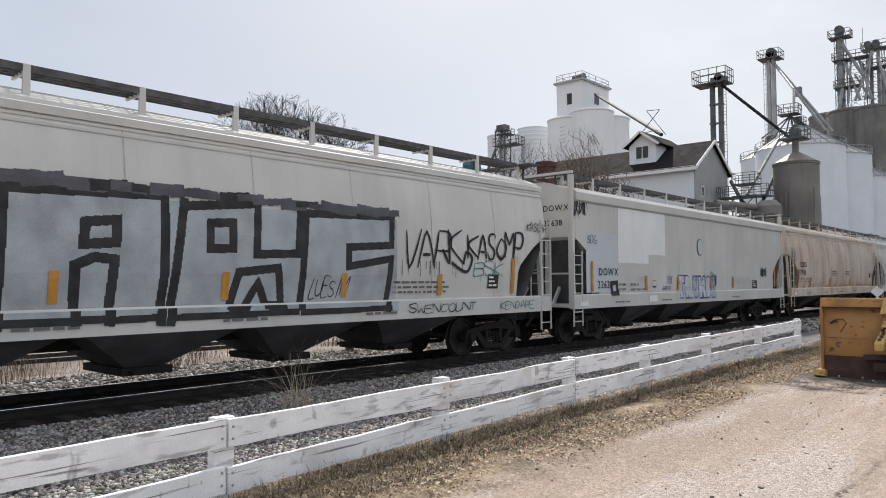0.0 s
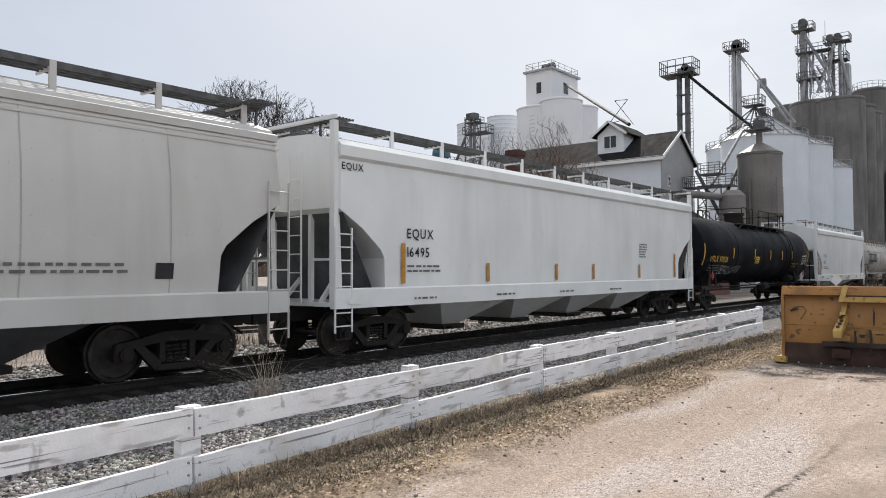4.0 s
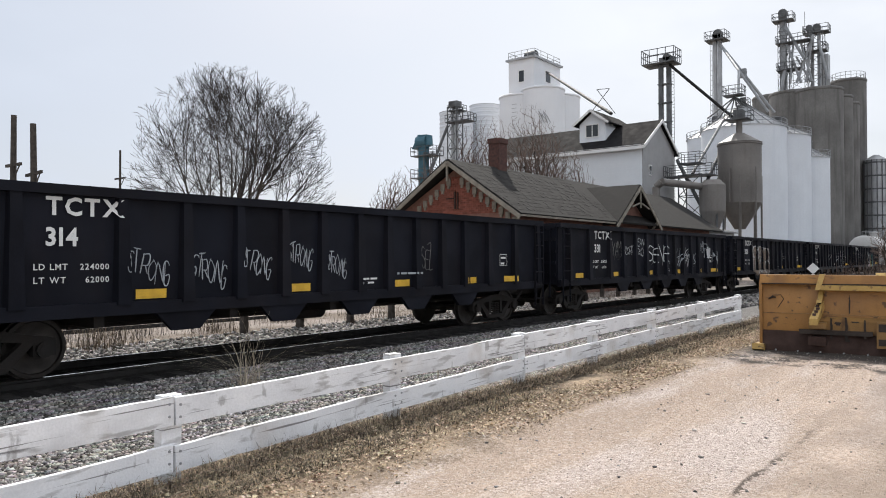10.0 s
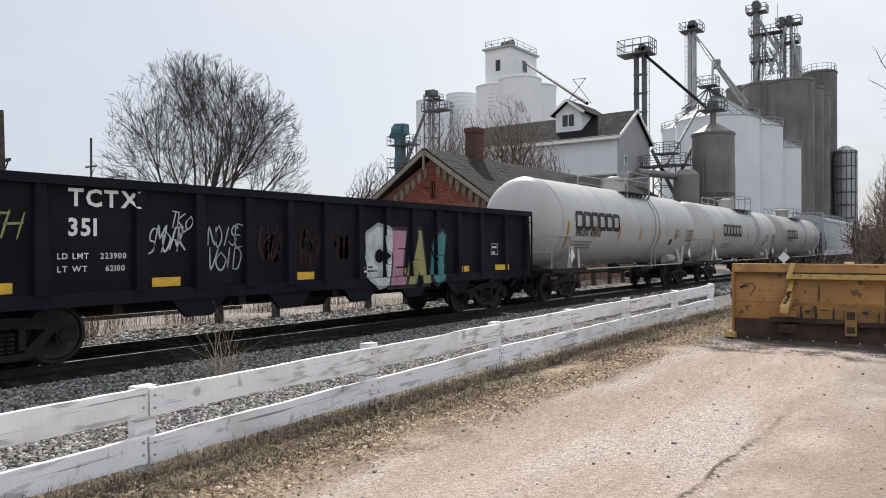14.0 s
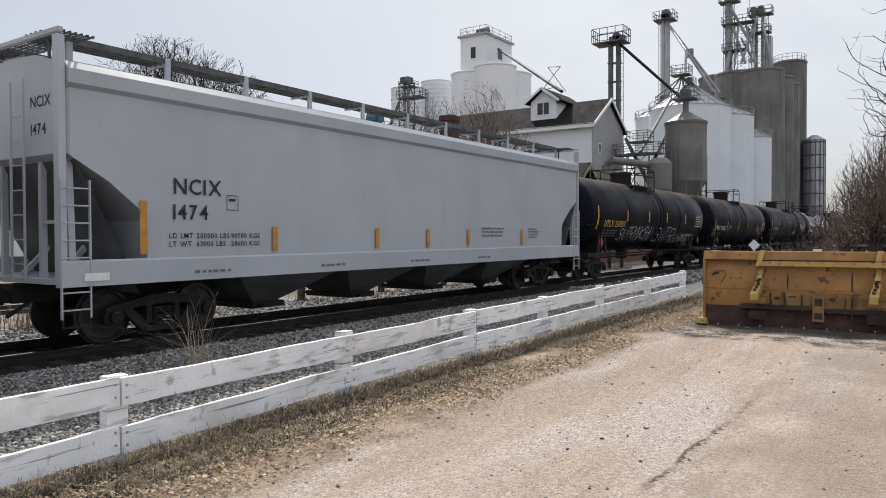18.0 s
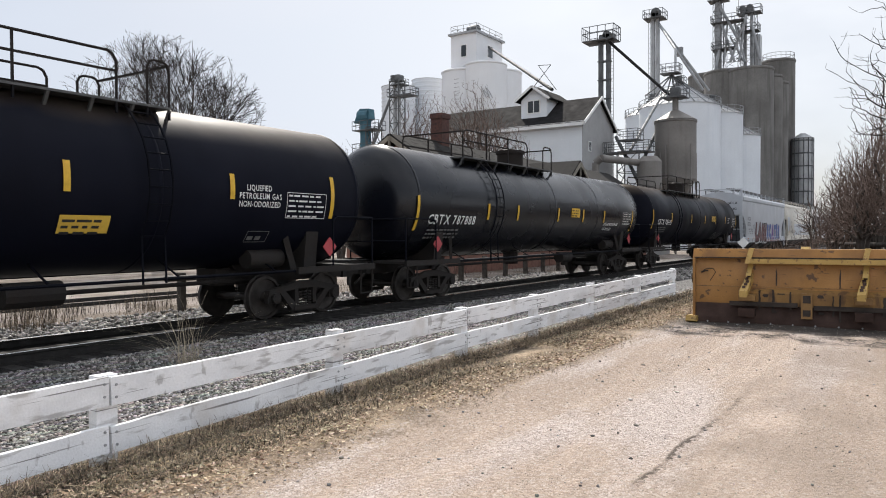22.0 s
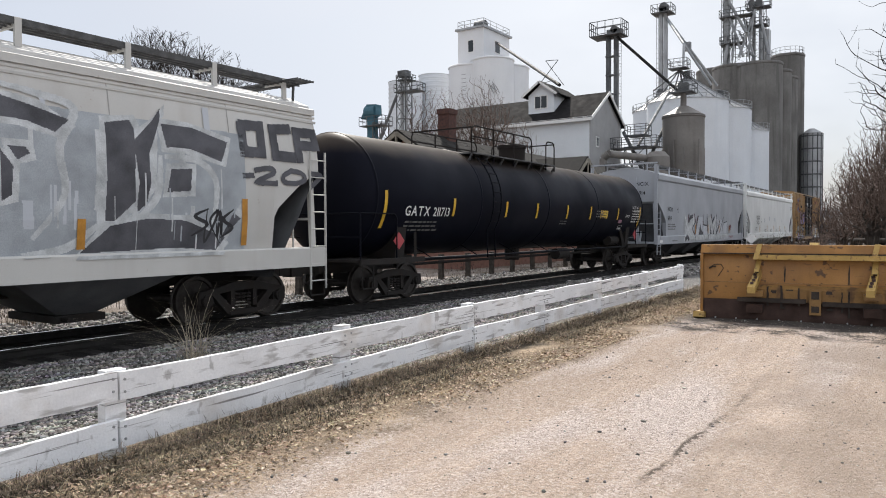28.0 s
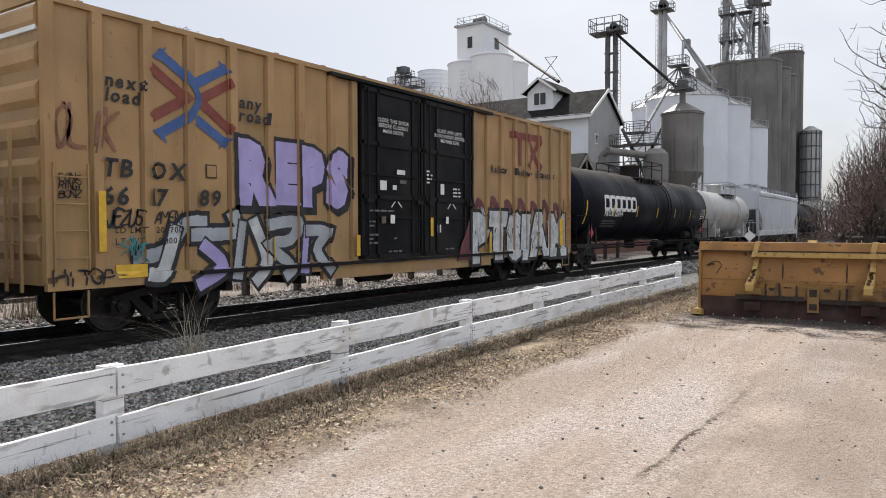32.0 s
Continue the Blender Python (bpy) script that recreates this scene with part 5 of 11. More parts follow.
# long spout from the headhouse down to the dormer
t = thing("grain_spout", "long dark grain spout with guy bracing", "grain spout")
pa, pb = polar(29.86, 112, 30.3), polar(24.93, 72, 15.7)
bm = bmesh.new()
cyl(bm, pa, pb, 0.17, 8)
part("spout_pipe", bm, M["rail"], t)
bm = bmesh.new()
q = pa.lerp(pb, 0.93)
bar(bm, q, q + Vector((-1.5, 0, -0.2)), 0.05)
bar(bm, q + Vector((-1.5, 0, -0.2)), q + Vector((0.6, 0, 2.0)), 0.05)
bar(bm, q + Vector((0.6, 0, 2.0)), q + Vector((-0.8, 0, 2.1)), 0.05)
bar(bm, q + Vector((-0.8, 0, 2.1)), q + Vector((1.2, 0, -0.6)), 0.05)
part("spout_brace", bm, M["rail"], t)

# twin-column leg with a railed platform


t = thing("leg_tower", "twin-column elevator leg with a railed head platform", "elevator leg")
c = polar(20.92, 80)
for dx in (-0.43, 0.43):
    bm = bmesh.new()
    box(bm, c.x + dx - 0.20, c.x + dx + 0.20, c.y - 0.25, c.y + 0.25, G0, 22.2)
    part("leg_casing", bm, M["tower"], t)
for i in range(9):
    z = 6.0 + 2.0 * i
    bm = bmesh.new()
    box(bm, c.x - 0.70, c.x + 0.70, c.y - 0.32, c.y + 0.32, z, z + 0.10)
    part("casing_flange", bm, M["tower"], t)
bm = bmesh.new()
for z in np.arange(8, 22, 0.35):
    bar(bm, (c.x + 0.72, c.y, z), (c.x + 0.98, c.y, z), 0.03)
bar(bm, (c.x + 0.98, c.y, 7), (c.x + 0.98, c.y, 22.2), 0.04)
part("leg_ladder", bm, M["tower"], t)
deck(t, c.x - 2.15, c.x + 1.35, c.y - 1.1, c.y + 1.1, 22.15, 1.45, 4, 0.06)
bm = bmesh.new()
cyl(bm, (c.x + 0.3, c.y - 0.4, 22.85), (c.x + 0.3, c.y + 0.4, 22.85), 0.4, 14)
box(bm, c.x - 0.5, c.x + 1.1, c.y - 0.4, c.y + 0.4, 22.25, 22.85)
part("leg_head", bm, M["tower"], t)
tube(t, (c.x + 0.6, c.y - 0.2, 22.0), polar(15.83, 78, 15.3), 0.15, M["rail"])

# grey hopper-bottom tank on legs
gt = thing("hopper_tank", "stained grey steel hopper tank on legs", "storage tank")
c = polar(15.72, 76)
bm = bmesh.new()
drum(bm, c, 2.0, 6.9, 12.75)
part("tank_shell", bm, M["bin_grey"], gt, smooth=40)
bm = bmesh.new()
cone(bm, c, 2.08, 12.75, 13.75, 0.45)
cyl(bm, (c.x, c.y, 13.7), (c.x, c.y, 15.0), 0.3, 12)
part("tank_roof", bm, M["bin_grey"], gt)
bm = bmesh.new()
cone(bm, c, 0.5, 4.4, 6.9, 2.0)
part("tank_cone", bm, M["bin_grey"], gt, smooth=40)
bm = bmesh.new()
for a in range(8):
    x, y = c.x + 1.95 * math.cos(a * 0.785 + 0.3), c.y + 1.95 * math.sin(a * 0.785 + 0.3)
    bar(bm, (x, y, G0), (x, y, 9.5), 0.16)
pieces("leg", bm, M["bin_grey"], gt)
bm = bmesh.new()
for az in (16.4, 14.6):
    p = polar(az, 74.0)
    box(bm, p.x - 0.06, p.x + 0.06, p.y - 0.1, p.y + 0.1, 7.0, 10.2)
rings(bm, c, 2.0, (12.6,), 0.12, 40, 0.08)
pieces("stiffener", bm, M["bin_grey"], gt)
deck(gt, c.x - 1.1, c.x + 1.1, c.y - 1.0, c.y + 1.0, 15.0, 0.95, 2, 0.05)
bm = bmesh.new()
box(bm, c.x - 0.45, c.x + 0.45, c.y - 0.45, c.y + 0.45, 15.1, 16.0)
part("filling_head", bm, M["tower"], gt)

# white bins
for az, d, r, ze2, zp, extra in ((15.45, 97, 4.95, 17.4, 20.4, True), (13.1, 101, 3.7, 16.8, 18.4, False), (11.35, 104, 2.75, 14.3, 15.6, False), (17.4, 104, 3.6, 17.6, 19.6, False)):
    c = polar(az, d)
    b = thing("steel_bin", "white-painted round steel grain bin with streaked walls", "grain bin")
    bm = bmesh.new()
    drum(bm, c, r, G0, ze2, 48)
    w = part("bin_wall", bm, M["bin_white"], b, smooth=40)
    bm = bmesh.new()
    cone(bm, c, r + 0.12, ze2 - 0.05, zp, 0.6, 48)
    rf = part("bin_roof", bm, M["galv"], b)
    bm = bmesh.new()
    for i in range(20):
        a = 2 * math.pi * i / 20
        bar(bm, (c.x + (r + 0.1) * math.cos(a), c.y + (r + 0.1) * math.sin(a), ze2 + 0.05), (c.x + 0.6 * math.cos(a), c.y + 0.6 * math.sin(a), zp + 0.04), 0.09)
    pieces("roof_rib", bm, M["galv"], rf)
    bm = bmesh.new()
    railing_round(bm, c, r + 0.05, ze2, 0.9, 22)
    part("roof_railing", bm, M["towerlite"], b)
    bm = bmesh.new()
    deck(b, c.x - 0.7, c.x + 0.7, c.y - 0.7, c.y + 0.7, zp, 0.9, 2, 0.05)
    cyl(bm, (c.x, c.y, zp), (c.x, c.y, zp + 1.1), 0.4, 10)
    part("filling_cap", bm, M["tower"], b)

# slim galvanised leg behind the bins
t = thing("leg_tower", "slim galvanised elevator leg with spouts", "elevator leg")
c = polar(17.17, 108)
for dx in (-0.32, 0.32):
    bm = bmesh.new()
    box(bm, c.x + dx - 0.22, c.x + dx + 0.22, c.y - 0.3, c.y + 0.3, G0, 32.0)
    part("leg_casing", bm, M["galv"], t)
bm = bmesh.new()
for dx in (-1.0, -0.72):
    bar(bm, (c.x + dx, c.y, 4), (c.x + dx, c.y, 32.4), 0.05)
for z in np.arange(14, 32, 0.7):
    bar(bm, (c.x - 1.0, c.y, z), (c.x - 0.72, c.y, z), 0.05)
part("leg_ladder", bm, M["towerlite"], t)
deck(t, c.x - 1.45, c.x + 1.35, c.y - 1.2, c.y + 1.2, 32.0, 1.1, 3, 0.06)
bm = bmesh.new()
cyl(bm, (c.x + 0.1, c.y - 0.4, 32.95), (c.x + 0.1, c.y + 0.4, 32.95), 0.65, 12)
box(bm, c.x - 0.6, c.x + 0.5, c.y - 0.4, c.y + 0.4, 32.1, 33.0)
part("leg_head", bm, M["tower"], t)
y0 = Vector((c.x + 0.6, c.y - 0.4, 31.2))
for az, d, z, rr in ((13.36, 108, 21.4, 0.20), (13.77, 106, 21.2, 0.18), (15.71, 98, 25.2, 0.16)):
    tube(t, y0, polar(az, d, z), rr, M["towerlite"])
q = y0.lerp(polar(13.36, 108, 21.4), 0.42)
bm = bmesh.new()
box(bm, q.x - 0.4, q.x + 0.4, q.y - 0.35, q.y + 0.35, q.z - 0.6, q.z + 0.6)
part("valve_box", bm, M["towerlite"], t)
tube(t, polar(15.71, 98, 25.2), polar(15.75, 97, 22.0), 0.16, M["galv"])
c = polar(16.05, 96.5)
deck(t, c.x - 1.15, c.x + 1.15, c.y - 0.9, c.y + 0.9, 21.7, 1.1, 3, 0.06)
for k in range(7):
    tube(t, polar(16.0, 96.5, 21.6), polar(17.9 - 0.75 * k, 93.5 + 0.6 * k, 18.6 - 0.02 * k), 0.09, M["tower"])
# bracket tower, stair and cyclone before the bins
t = thing("stair_tower", "dark braced stair tower with slanting conveyor spouts", "stair tower")
c = polar(18.9, 74)
bm = bmesh.new()
lattice(bm, c, 2.2, G0, 9.6, 2.2, 0.11)
part("tower_frame", bm, M["tower"], t)
deck(t, c.x - 2.6, c.x + 2.0, c.y - 1.0, c.y + 1.0, 9.5, 1.0, 4, 0.05)
deck(t, c.x - 1.2, c.x + 0.9, c.y - 0.9, c.y + 0.9, 10.7, 1.0, 2, 0.05)
bm = bmesh.new()
cyl(bm, (MX + 0.3, 72.8, 11.6), polar(18.0, 73, 5.5), 0.18, 8)
cyl(bm, polar(16.6, 79, 13.7), polar(18.3, 73, 8.0), 0.16, 8)
cyl(bm, polar(16.8, 92, 18.0), polar(19.0, 76, 10.0), 0.15, 8)
part("spout", bm, M["tower"], t)
t = thing("dust_cyclone", "grey sheet-metal dust cyclone with a duct", "dust collector")
c = polar(17.6, 71)
bm = bmesh.new()
drum(bm, c, 1.15, 5.9, 8.3, 24)
cone(bm, c, 1.15, 8.3, 8.8, 0.7, 24)
cone(bm, c, 0.3, 3.4, 5.9, 1.15, 24)
part("cyclone_body", bm, M["bin_grey"], t, smooth=40)
bm = bmesh.new()
e = polar(21.6, 66.5)
pipe(bm, [c + Vector((-0.6, 0, 8.2)), e + Vector((0.5, 0, 8.3)), e + Vector((0, 0, 7.9)), e + Vector((-0.1, 0, 4.0))], 0.33, 10)
part("duct", bm, M["bin_grey"], t, smooth=40)
bm = bmesh.new()
for a in range(4):
    x, y = c.x + 1.0 * math.cos(a * 1.57 + 0.7), c.y + 1.0 * math.sin(a * 1.57 + 0.7)
    bar(bm, (x, y, G0), (x, y, 6.2), 0.12)
pieces("leg", bm, M["tower"], t)
# low pale-roofed annex by the mill
t = thing("annex_shed", "low shed with a pale metal roof beside the mill", "shed")
bm = bmesh.new()
box(bm, -27, -20.5, 60, 71, G0, 4.0)
part("shed_wall", bm, M["mill_grey"], t)
bm = bmesh.new()
roof_slab(bm, (-27.3, 59.7, 5.8), (-20.2, 59.7, 3.9), (-20.2, 71.3, 3.9), (-27.3, 71.3, 5.8), 0.1)
part("shed_roof", bm, M["galv"], t)

# concrete silos
cs = thing("concrete_silos", "cluster of weathered grey concrete grain silos", "silo")
for az, d, r, z in ((13.3, 124, 3.3, 26.7), (12.1, 118, 3.3, 25.8), (10.55, 116, 3.2, 25.5), (9.35, 121, 2.0, 25.3), (8.92, 124, 1.95, 24.8), (8.69, 130, 2.5, 29.4), (11.6, 126, 3.2, 26.2)):
    c = polar(az, d)
    bm = bmesh.new()
    drum(bm, c, r, G0, z, 48)
    s = part("silo", bm, M["conc_grey"], cs, smooth=40)
    bm = bmesh.new()
    rings(bm, c, r, (z - 0.25,), 0.25, 48, 0.10)
    part("silo_rim", bm, M["conc_grey"], s)
c = polar(8.69, 130)
bm = bmesh.new()
railing_round(bm, c, 2.4, 29.4, 1.0, 20)
part("roof_railing", bm, M["tower"], cs)
bm = bmesh.new()
p = polar(10.11, 126)
box(bm, p.x - 0.6, p.x + 0.6, p.y - 0.8, p.y + 0.8, 25, 32.9)
part("penthouse", bm, M["galv"], cs)
t = thing("head_tower", "weathered steel leg towers and spouts on top of silos", "elevator leg")
TL = M["towerlite"]
c = polar(12.73, 118)
bm = bmesh.new()
box(bm, c.x - 0.36, c.x + 0.36, c.y - 0.35, c.y + 0.35, 20.0, 37.0)
part("leg_casing", bm, TL, t)
bm = bmesh.new()
lattice(bm, c, 1.25, 26.0, 36.5, 1.6, 0.07)
part("tower_frame", bm, M["tower"], t)
for z, a, b in ((36.6, 1.35, 1.45), (33.2, 0.9, 3.7), (29.2, 0.8, 2.6)):
    deck(t, c.x - a, c.x + b, c.y - 1.0, c.y + 1.0, z, 1.0, 3, 0.06)
bm = bmesh.new()
cyl(bm, (c.x, c.y - 0.5, 37.8), (c.x, c.y + 0.5, 37.8), 0.62, 12)
box(bm, c.x - 0.5, c.x + 0.5, c.y - 0.4, c.y + 0.4, 36.7, 37.8)
part("leg_head", bm, M["tower"], t)
c = polar(10.62, 119)
bm = bmesh.new()
lattice(bm, c, 1.9, 26.5, 34.6, 1.7, 0.08)
part("tower_frame", bm, M["tower"], t)
for dx in (-0.55, 0.35):
    bm = bmesh.new()
    box(bm, c.x + dx - 0.2, c.x + dx + 0.2, c.y - 0.25, c.y + 0.25, 26.5, 34.6)
    part("leg_casing", bm, TL, t)
for z, a, b in ((34.5, 1.65, 1.7), (31.8, 1.6, 1.4)):
    deck(t, c.x - a, c.x + b, c.y - 1.0, c.y + 1.0, z, 1.0, 3, 0.06)
for dx in (-0.9, 0.1):
    bm = bmesh.new()
    cyl(bm, (c.x + dx, c.y - 0.4, 35.4), (c.x + dx, c.y + 0.4, 35.4), 0.5, 12)
    box(bm, c.x + dx - 0.35, c.x + dx + 0.5, c.y - 0.35, c.y + 0.35, 34.6, 35.4)
    part("leg_head", bm, M["tower"], t)
c = polar(11.75, 119)
bm = bmesh.new()
lattice(bm, c, 2.0, 26.4, 33.2, 1.4, 0.07)
part("tower_frame", bm, M["tower"], t)
for (a1, z1), (a2, z2), rr in (((12.62, 29.6), (13.12, 22.6), 0.26), ((12.6, 35.6), (11.4, 30.5), 0.22), ((12.5, 33.0), (11.6, 27), 0.2), ((10.8, 34), (11.9, 27), 0.2), ((10.9, 33.4), (11.3, 27), 0.16), ((10.5, 33), (9.9, 27), 0.2), ((11.6, 33), (10.9, 27), 0.16), ((12.1, 33), (12.3, 27), 0.14), ((11.9, 31), (11.0, 27), 0.14)):
    tube(t, polar(a1, 117.4, z1), polar(a2, 116.6, z2), rr, TL)
bm = bmesh.new()
p = polar(11.35, 119)
bar(bm, (p.x, p.y, 34.6), (p.x, p.y, 38.0), 0.05)
part("mast", bm, M["tower"], t)
# distant bin with vertical stiffeners
b = thing("stiffened_bin", "galvanised grain bin with dark vertical stiffeners", "grain bin")
c = polar(7.1, 128)
bm = bmesh.new()
drum(bm, c, 1.55, G0, 16.4, 24)
part("bin_wall", bm, M["galv"], b, smooth=40)
bm = bmesh.new()
for i in range(14):
    a = 2 * math.pi * i / 14
    bar(bm, (c.x + 1.58 * math.cos(a), c.y + 1.58 * math.sin(a), G0), (c.x + 1.58 * math.cos(a), c.y + 1.58 * math.sin(a), 16.4), 0.12)
rings(bm, c, 1.56, np.arange(2, 16.4, 2.0), 0.12, 24, 0.06)
pieces("stiffener", bm, M["tower"], b)
bm = bmesh.new()
cone(bm, c, 1.65, 16.4, 17.2, 0.4, 24)
part("bin_roof", bm, M["galv"], b)

# ---------------------------------------------------------------- bare trees


def bare_tree(name, label, base, top, wide, seed, tips=600, low=0.3, mat_t=None, mat_b=None, twig=0.011, stems=1, cut=0.05, up=0.2, fork=0.12, pull=0.66):
    """Twig ends are strewn through a rounded crown; each one joins the wood already grown, and limbs thicken by the ends that they bear."""
    g = np.random.default_rng(seed)
    n = tips
    d = g.normal(size=(n, 3))
    d /= np.linalg.norm(d, axis=1)[:, None]
    d[:, 2] = np.abs(d[:, 2]) - 0.25 * (g.random(n) < 0.5)
    rad = g.random(n) ** 0.42
    lump = np.array([0.86 + 0.26 * noise.noise((a * 1.6 + seed, b * 1.6, c * 1.6)) for a, b, c in d])
    z0 = top * low
    ends = np.stack([d[:, 0] * wide * rad * lump, d[:, 1] * wide * rad * lump, z0 + d[:, 2] * (top - z0) * rad * lump], 1)
    ends = ends[ends[:, 2] > 0.15 * top]
    # stems rise from the foot and fan out
    pos, parent, path = [], [], []
    for k in range(stems):
        a = 6.283 * k / stems + g.uniform(-0.4, 0.4)
        lean = 0.0 if stems == 1 else g.uniform(0.10, 0.30)
        prev = -1
        for j in range(5):
            z = top * fork * j / 4 * (1.0 if stems == 1 else 1.8)
            pos.append((math.cos(a) * (0.12 + lean * z), math.sin(a) * (0.12 + lean * z), z))
            parent.append(prev)
            path.append(z)
            prev = len(pos) - 1
    cap = len(pos) + 4 * len(ends) + 8
    P = np.zeros((cap, 3))
    L = np.zeros(cap)
    m = len(pos)
    P[:m], L[:m] = pos, path
    order = np.argsort(np.linalg.norm(ends - np.array([0, 0, top * fork]), axis=1))
    tipof = []
    for e in ends[order]:
        dv = e - P[:m]
        dist = np.linalg.norm(dv, axis=1)
        cost = dist + pull * L[:m] + up * np.maximum(0.0, -dv[:, 2] + 0.15 * dist)
        i = int(np.argmin(cost))
        a = P[i].copy()
        k = 2 if dist[i] < 0.5 else 3
        sag = g.normal(0, 0.034, 3) * dist[i] + np.array([0, 0, -0.06 * dist[i]])
        prev = i
        for q in range(1, k + 1):
            u = q / k
            P[m] = a + (e - a) * u + sag * math.sin(u * math.pi)
            L[m] = L[prev] + dist[i] / k
            parent.append(prev)
            prev = m
            m += 1
        tipof.append(prev)
    load = np.zeros(m)
    load[tipof] = 1
    for i in range(m - 1, -1, -1):
        if parent[i] >= 0:
            load[parent[i]] += load[i]
    R = twig * np.maximum(load, 1) ** 0.46
    tv, tf, bv, bf = [], [], [], []
    for i in range(m):
        j = parent[i]
        if j < 0:
            continue
        a, b = Vector(P[j]), Vector(P[i])
        if (b - a).length < 1e-4:
            continue
        ra, rb = min(R[j], R[i] * 1.25), R[i]
        v, f, s = (tv, tf, 7) if rb > cut else (bv, bf, 3)
        q = (b - a).to_track_quat("Z", "Y").to_matrix()
        k = len(v)
        for p, rr in ((a, ra), (b, rb if load[i] > 1 else rb * 0.5)):
            for t in range(s):
                v.append(tuple(p + q @ Vector((rr * math.cos(6.283 * t / s), rr * math.sin(6.283 * t / s), 0))))
        for t in range(s):
            u = (t + 1) % s
            f.append((k + t, k + u, k + s + u, k + s + t))
    tree = thing(name, label, "tree", Matrix.Translation(base))
    part("trunk", raw_mesh("trunk", tv, tf, mat_t or M["bark"]), None, tree)
    part("crown", raw_mesh("crown", bv, bf, mat_b or M["twig"]), None, tree)
    return tree


def spreading_tree(name, label, base, top, wide, mid, seed, stems=9, twig=0.011):
    """Stems fan out from a short trunk to the shell of a broad dome; limbs leave them at an acute angle, bend upwards and branch three times more."""
    r = random.Random(seed)
    groups = {"trunk": ([], [], 7), "crown": ([], [], 3)}

    def room(p, d):
        """Length from p along d to the crown's shell."""
        best = 0.3
        for k in range(1, 60):
            q = p + d * (0.25 * k)
            h = (q.z - mid) / ((top - mid) if q.z > mid else (mid - 2.0))
            a = math.atan2(q.y, q.x)
            lump = 1.0 + 0.04 * math.sin(3 * a + seed) + 0.04 * math.sin(7 * a + 2 * q.z + seed)
            if (math.hypot(q.x, q.y) / (wide * lump)) ** 2 + h * h > 1.0 or q.z < 2.2:
                break
            best = 0.25 * k
        return best

    def limb(p, d, length, rad, level):
        n = max(3, int(length / (0.55 if level < 2 else 0.28)))
        step = length / n
        pts, d0 = [p.copy()], d.copy()
        for k in range(n):
            d0 = (d0 + Vector((r.gauss(0, 0.07), r.gauss(0, 0.07), r.gauss(0.02 if level < 3 else 0.05, 0.06)))).normalized()
            pts.append(pts[-1] + d0 * step)
        key = "trunk" if rad > 0.045 else "crown"
        v, f, sides = groups[key]
        k0 = len(v)
        for k, q in enumerate(pts):
            u = (pts[min(k + 1, n)] - pts[max(k - 1, 0)]).to_track_quat("Z", "Y").to_matrix()
            rr = max(rad * (1.0 - (0.94 if level == 0 else 0.72) * k / n), twig)
            v += [tuple(q + u @ Vector((rr * math.cos(6.2832 * t / sides), rr * math.sin(6.2832 * t / sides), 0))) for t in range(sides)]
        for k in range(n):
            for t in range(sides):
                a, b = k0 + k * sides + t, k0 + k * sides + (t + 1) % sides
                f.append((a, b, b + sides, a + sides))
        if level == 4:
            return
        count = max(2, int(length * (1.3, 1.7, 2.1, 2.9)[level]))
        for c in range(count):
            u = r.uniform(0.18 if level else 0.25, 0.99)
            k = min(int(u * n), n - 1)
            q = pts[k] + (pts[k + 1] - pts[k]) * (u * n - k)
            axis = (pts[k + 1] - pts[k]).normalized()
            side = axis.cross(Vector((r.gauss(0, 1), r.gauss(0, 1), r.gauss(0, 1)))).normalized()
            a = radians(r.uniform(22, 48))
            e = (axis * math.cos(a) + side * math.sin(a) + Vector((0, 0, 0.06))).normalized()
            L = min(room(q, e) * r.uniform(0.8, 1.02), length * r.uniform(0.34, 0.68) * (1.2 - 0.5 * u))
            if L > 0.2:
                limb(q, e, L, max(rad * (1.0 - (0.94 if level == 0 else 0.72) * u) * 0.55, twig), level + 1)

    foot = Vector((0, 0, -0.1))
    limb(foot, Vector((0, 0, 1)), 2.6, 0.55, 4)
    for k in range(stems):
        a = 6.2832 * (k * 0.382 + r.uniform(-0.05, 0.05))
        lean = (0.20, 0.55, 0.88, 1.18)[k % 4] * r.uniform(0.85, 1.12)
        d = Vector((math.cos(a) * math.sin(lean), math.sin(a) * math.sin(lean), math.cos(lean)))
        p = Vector((math.cos(a) * 0.18, math.sin(a) * 0.18, r.uniform(1.6, 2.6)))
        limb(p, d, room(p, d) * r.uniform(0.94, 1.0), r.uniform(0.11, 0.16), 0)
    tree = thing(name, label, "tree", Matrix.Translation(base))
    for key, (v, f, sides) in groups.items():
        part(key, raw_mesh(key, v, f, M["bark" if key == "trunk" else "twig"]), None, tree)
    return tree


spreading_tree("bare_tree", "large leafless tree with a rounded crown of fine twigs", polar(54.5, 46, G0), 14.0, 6.5, 6.2, 12, stems=20, twig=0.009)
RED = M["twigred"]
for az, d, h, w, sd, n in ((34.9, 59, 13.4, 2.6, 3, 700), (31.3, 60, 14.0, 3.6, 4, 900), (28.6, 61, 11.0, 2.8, 8, 500), (41.6, 60, 9.6, 1.9, 5, 350), (37.8, 62, 11.0, 2.6, 9, 450), (42.6, 62, 8.4, 1.9, 10, 300), (39.6, 60, 9.6, 1.8, 11, 300)):
    bare_tree("bare_tree", "small leafless tree with reddish-brown twigs", polar(az, d, G0), 1.10 * h, 1.25 * w, sd, int(8 * n), mat_b=RED, stems=2, twig=0.0075, low=0.45, pull=0.42)
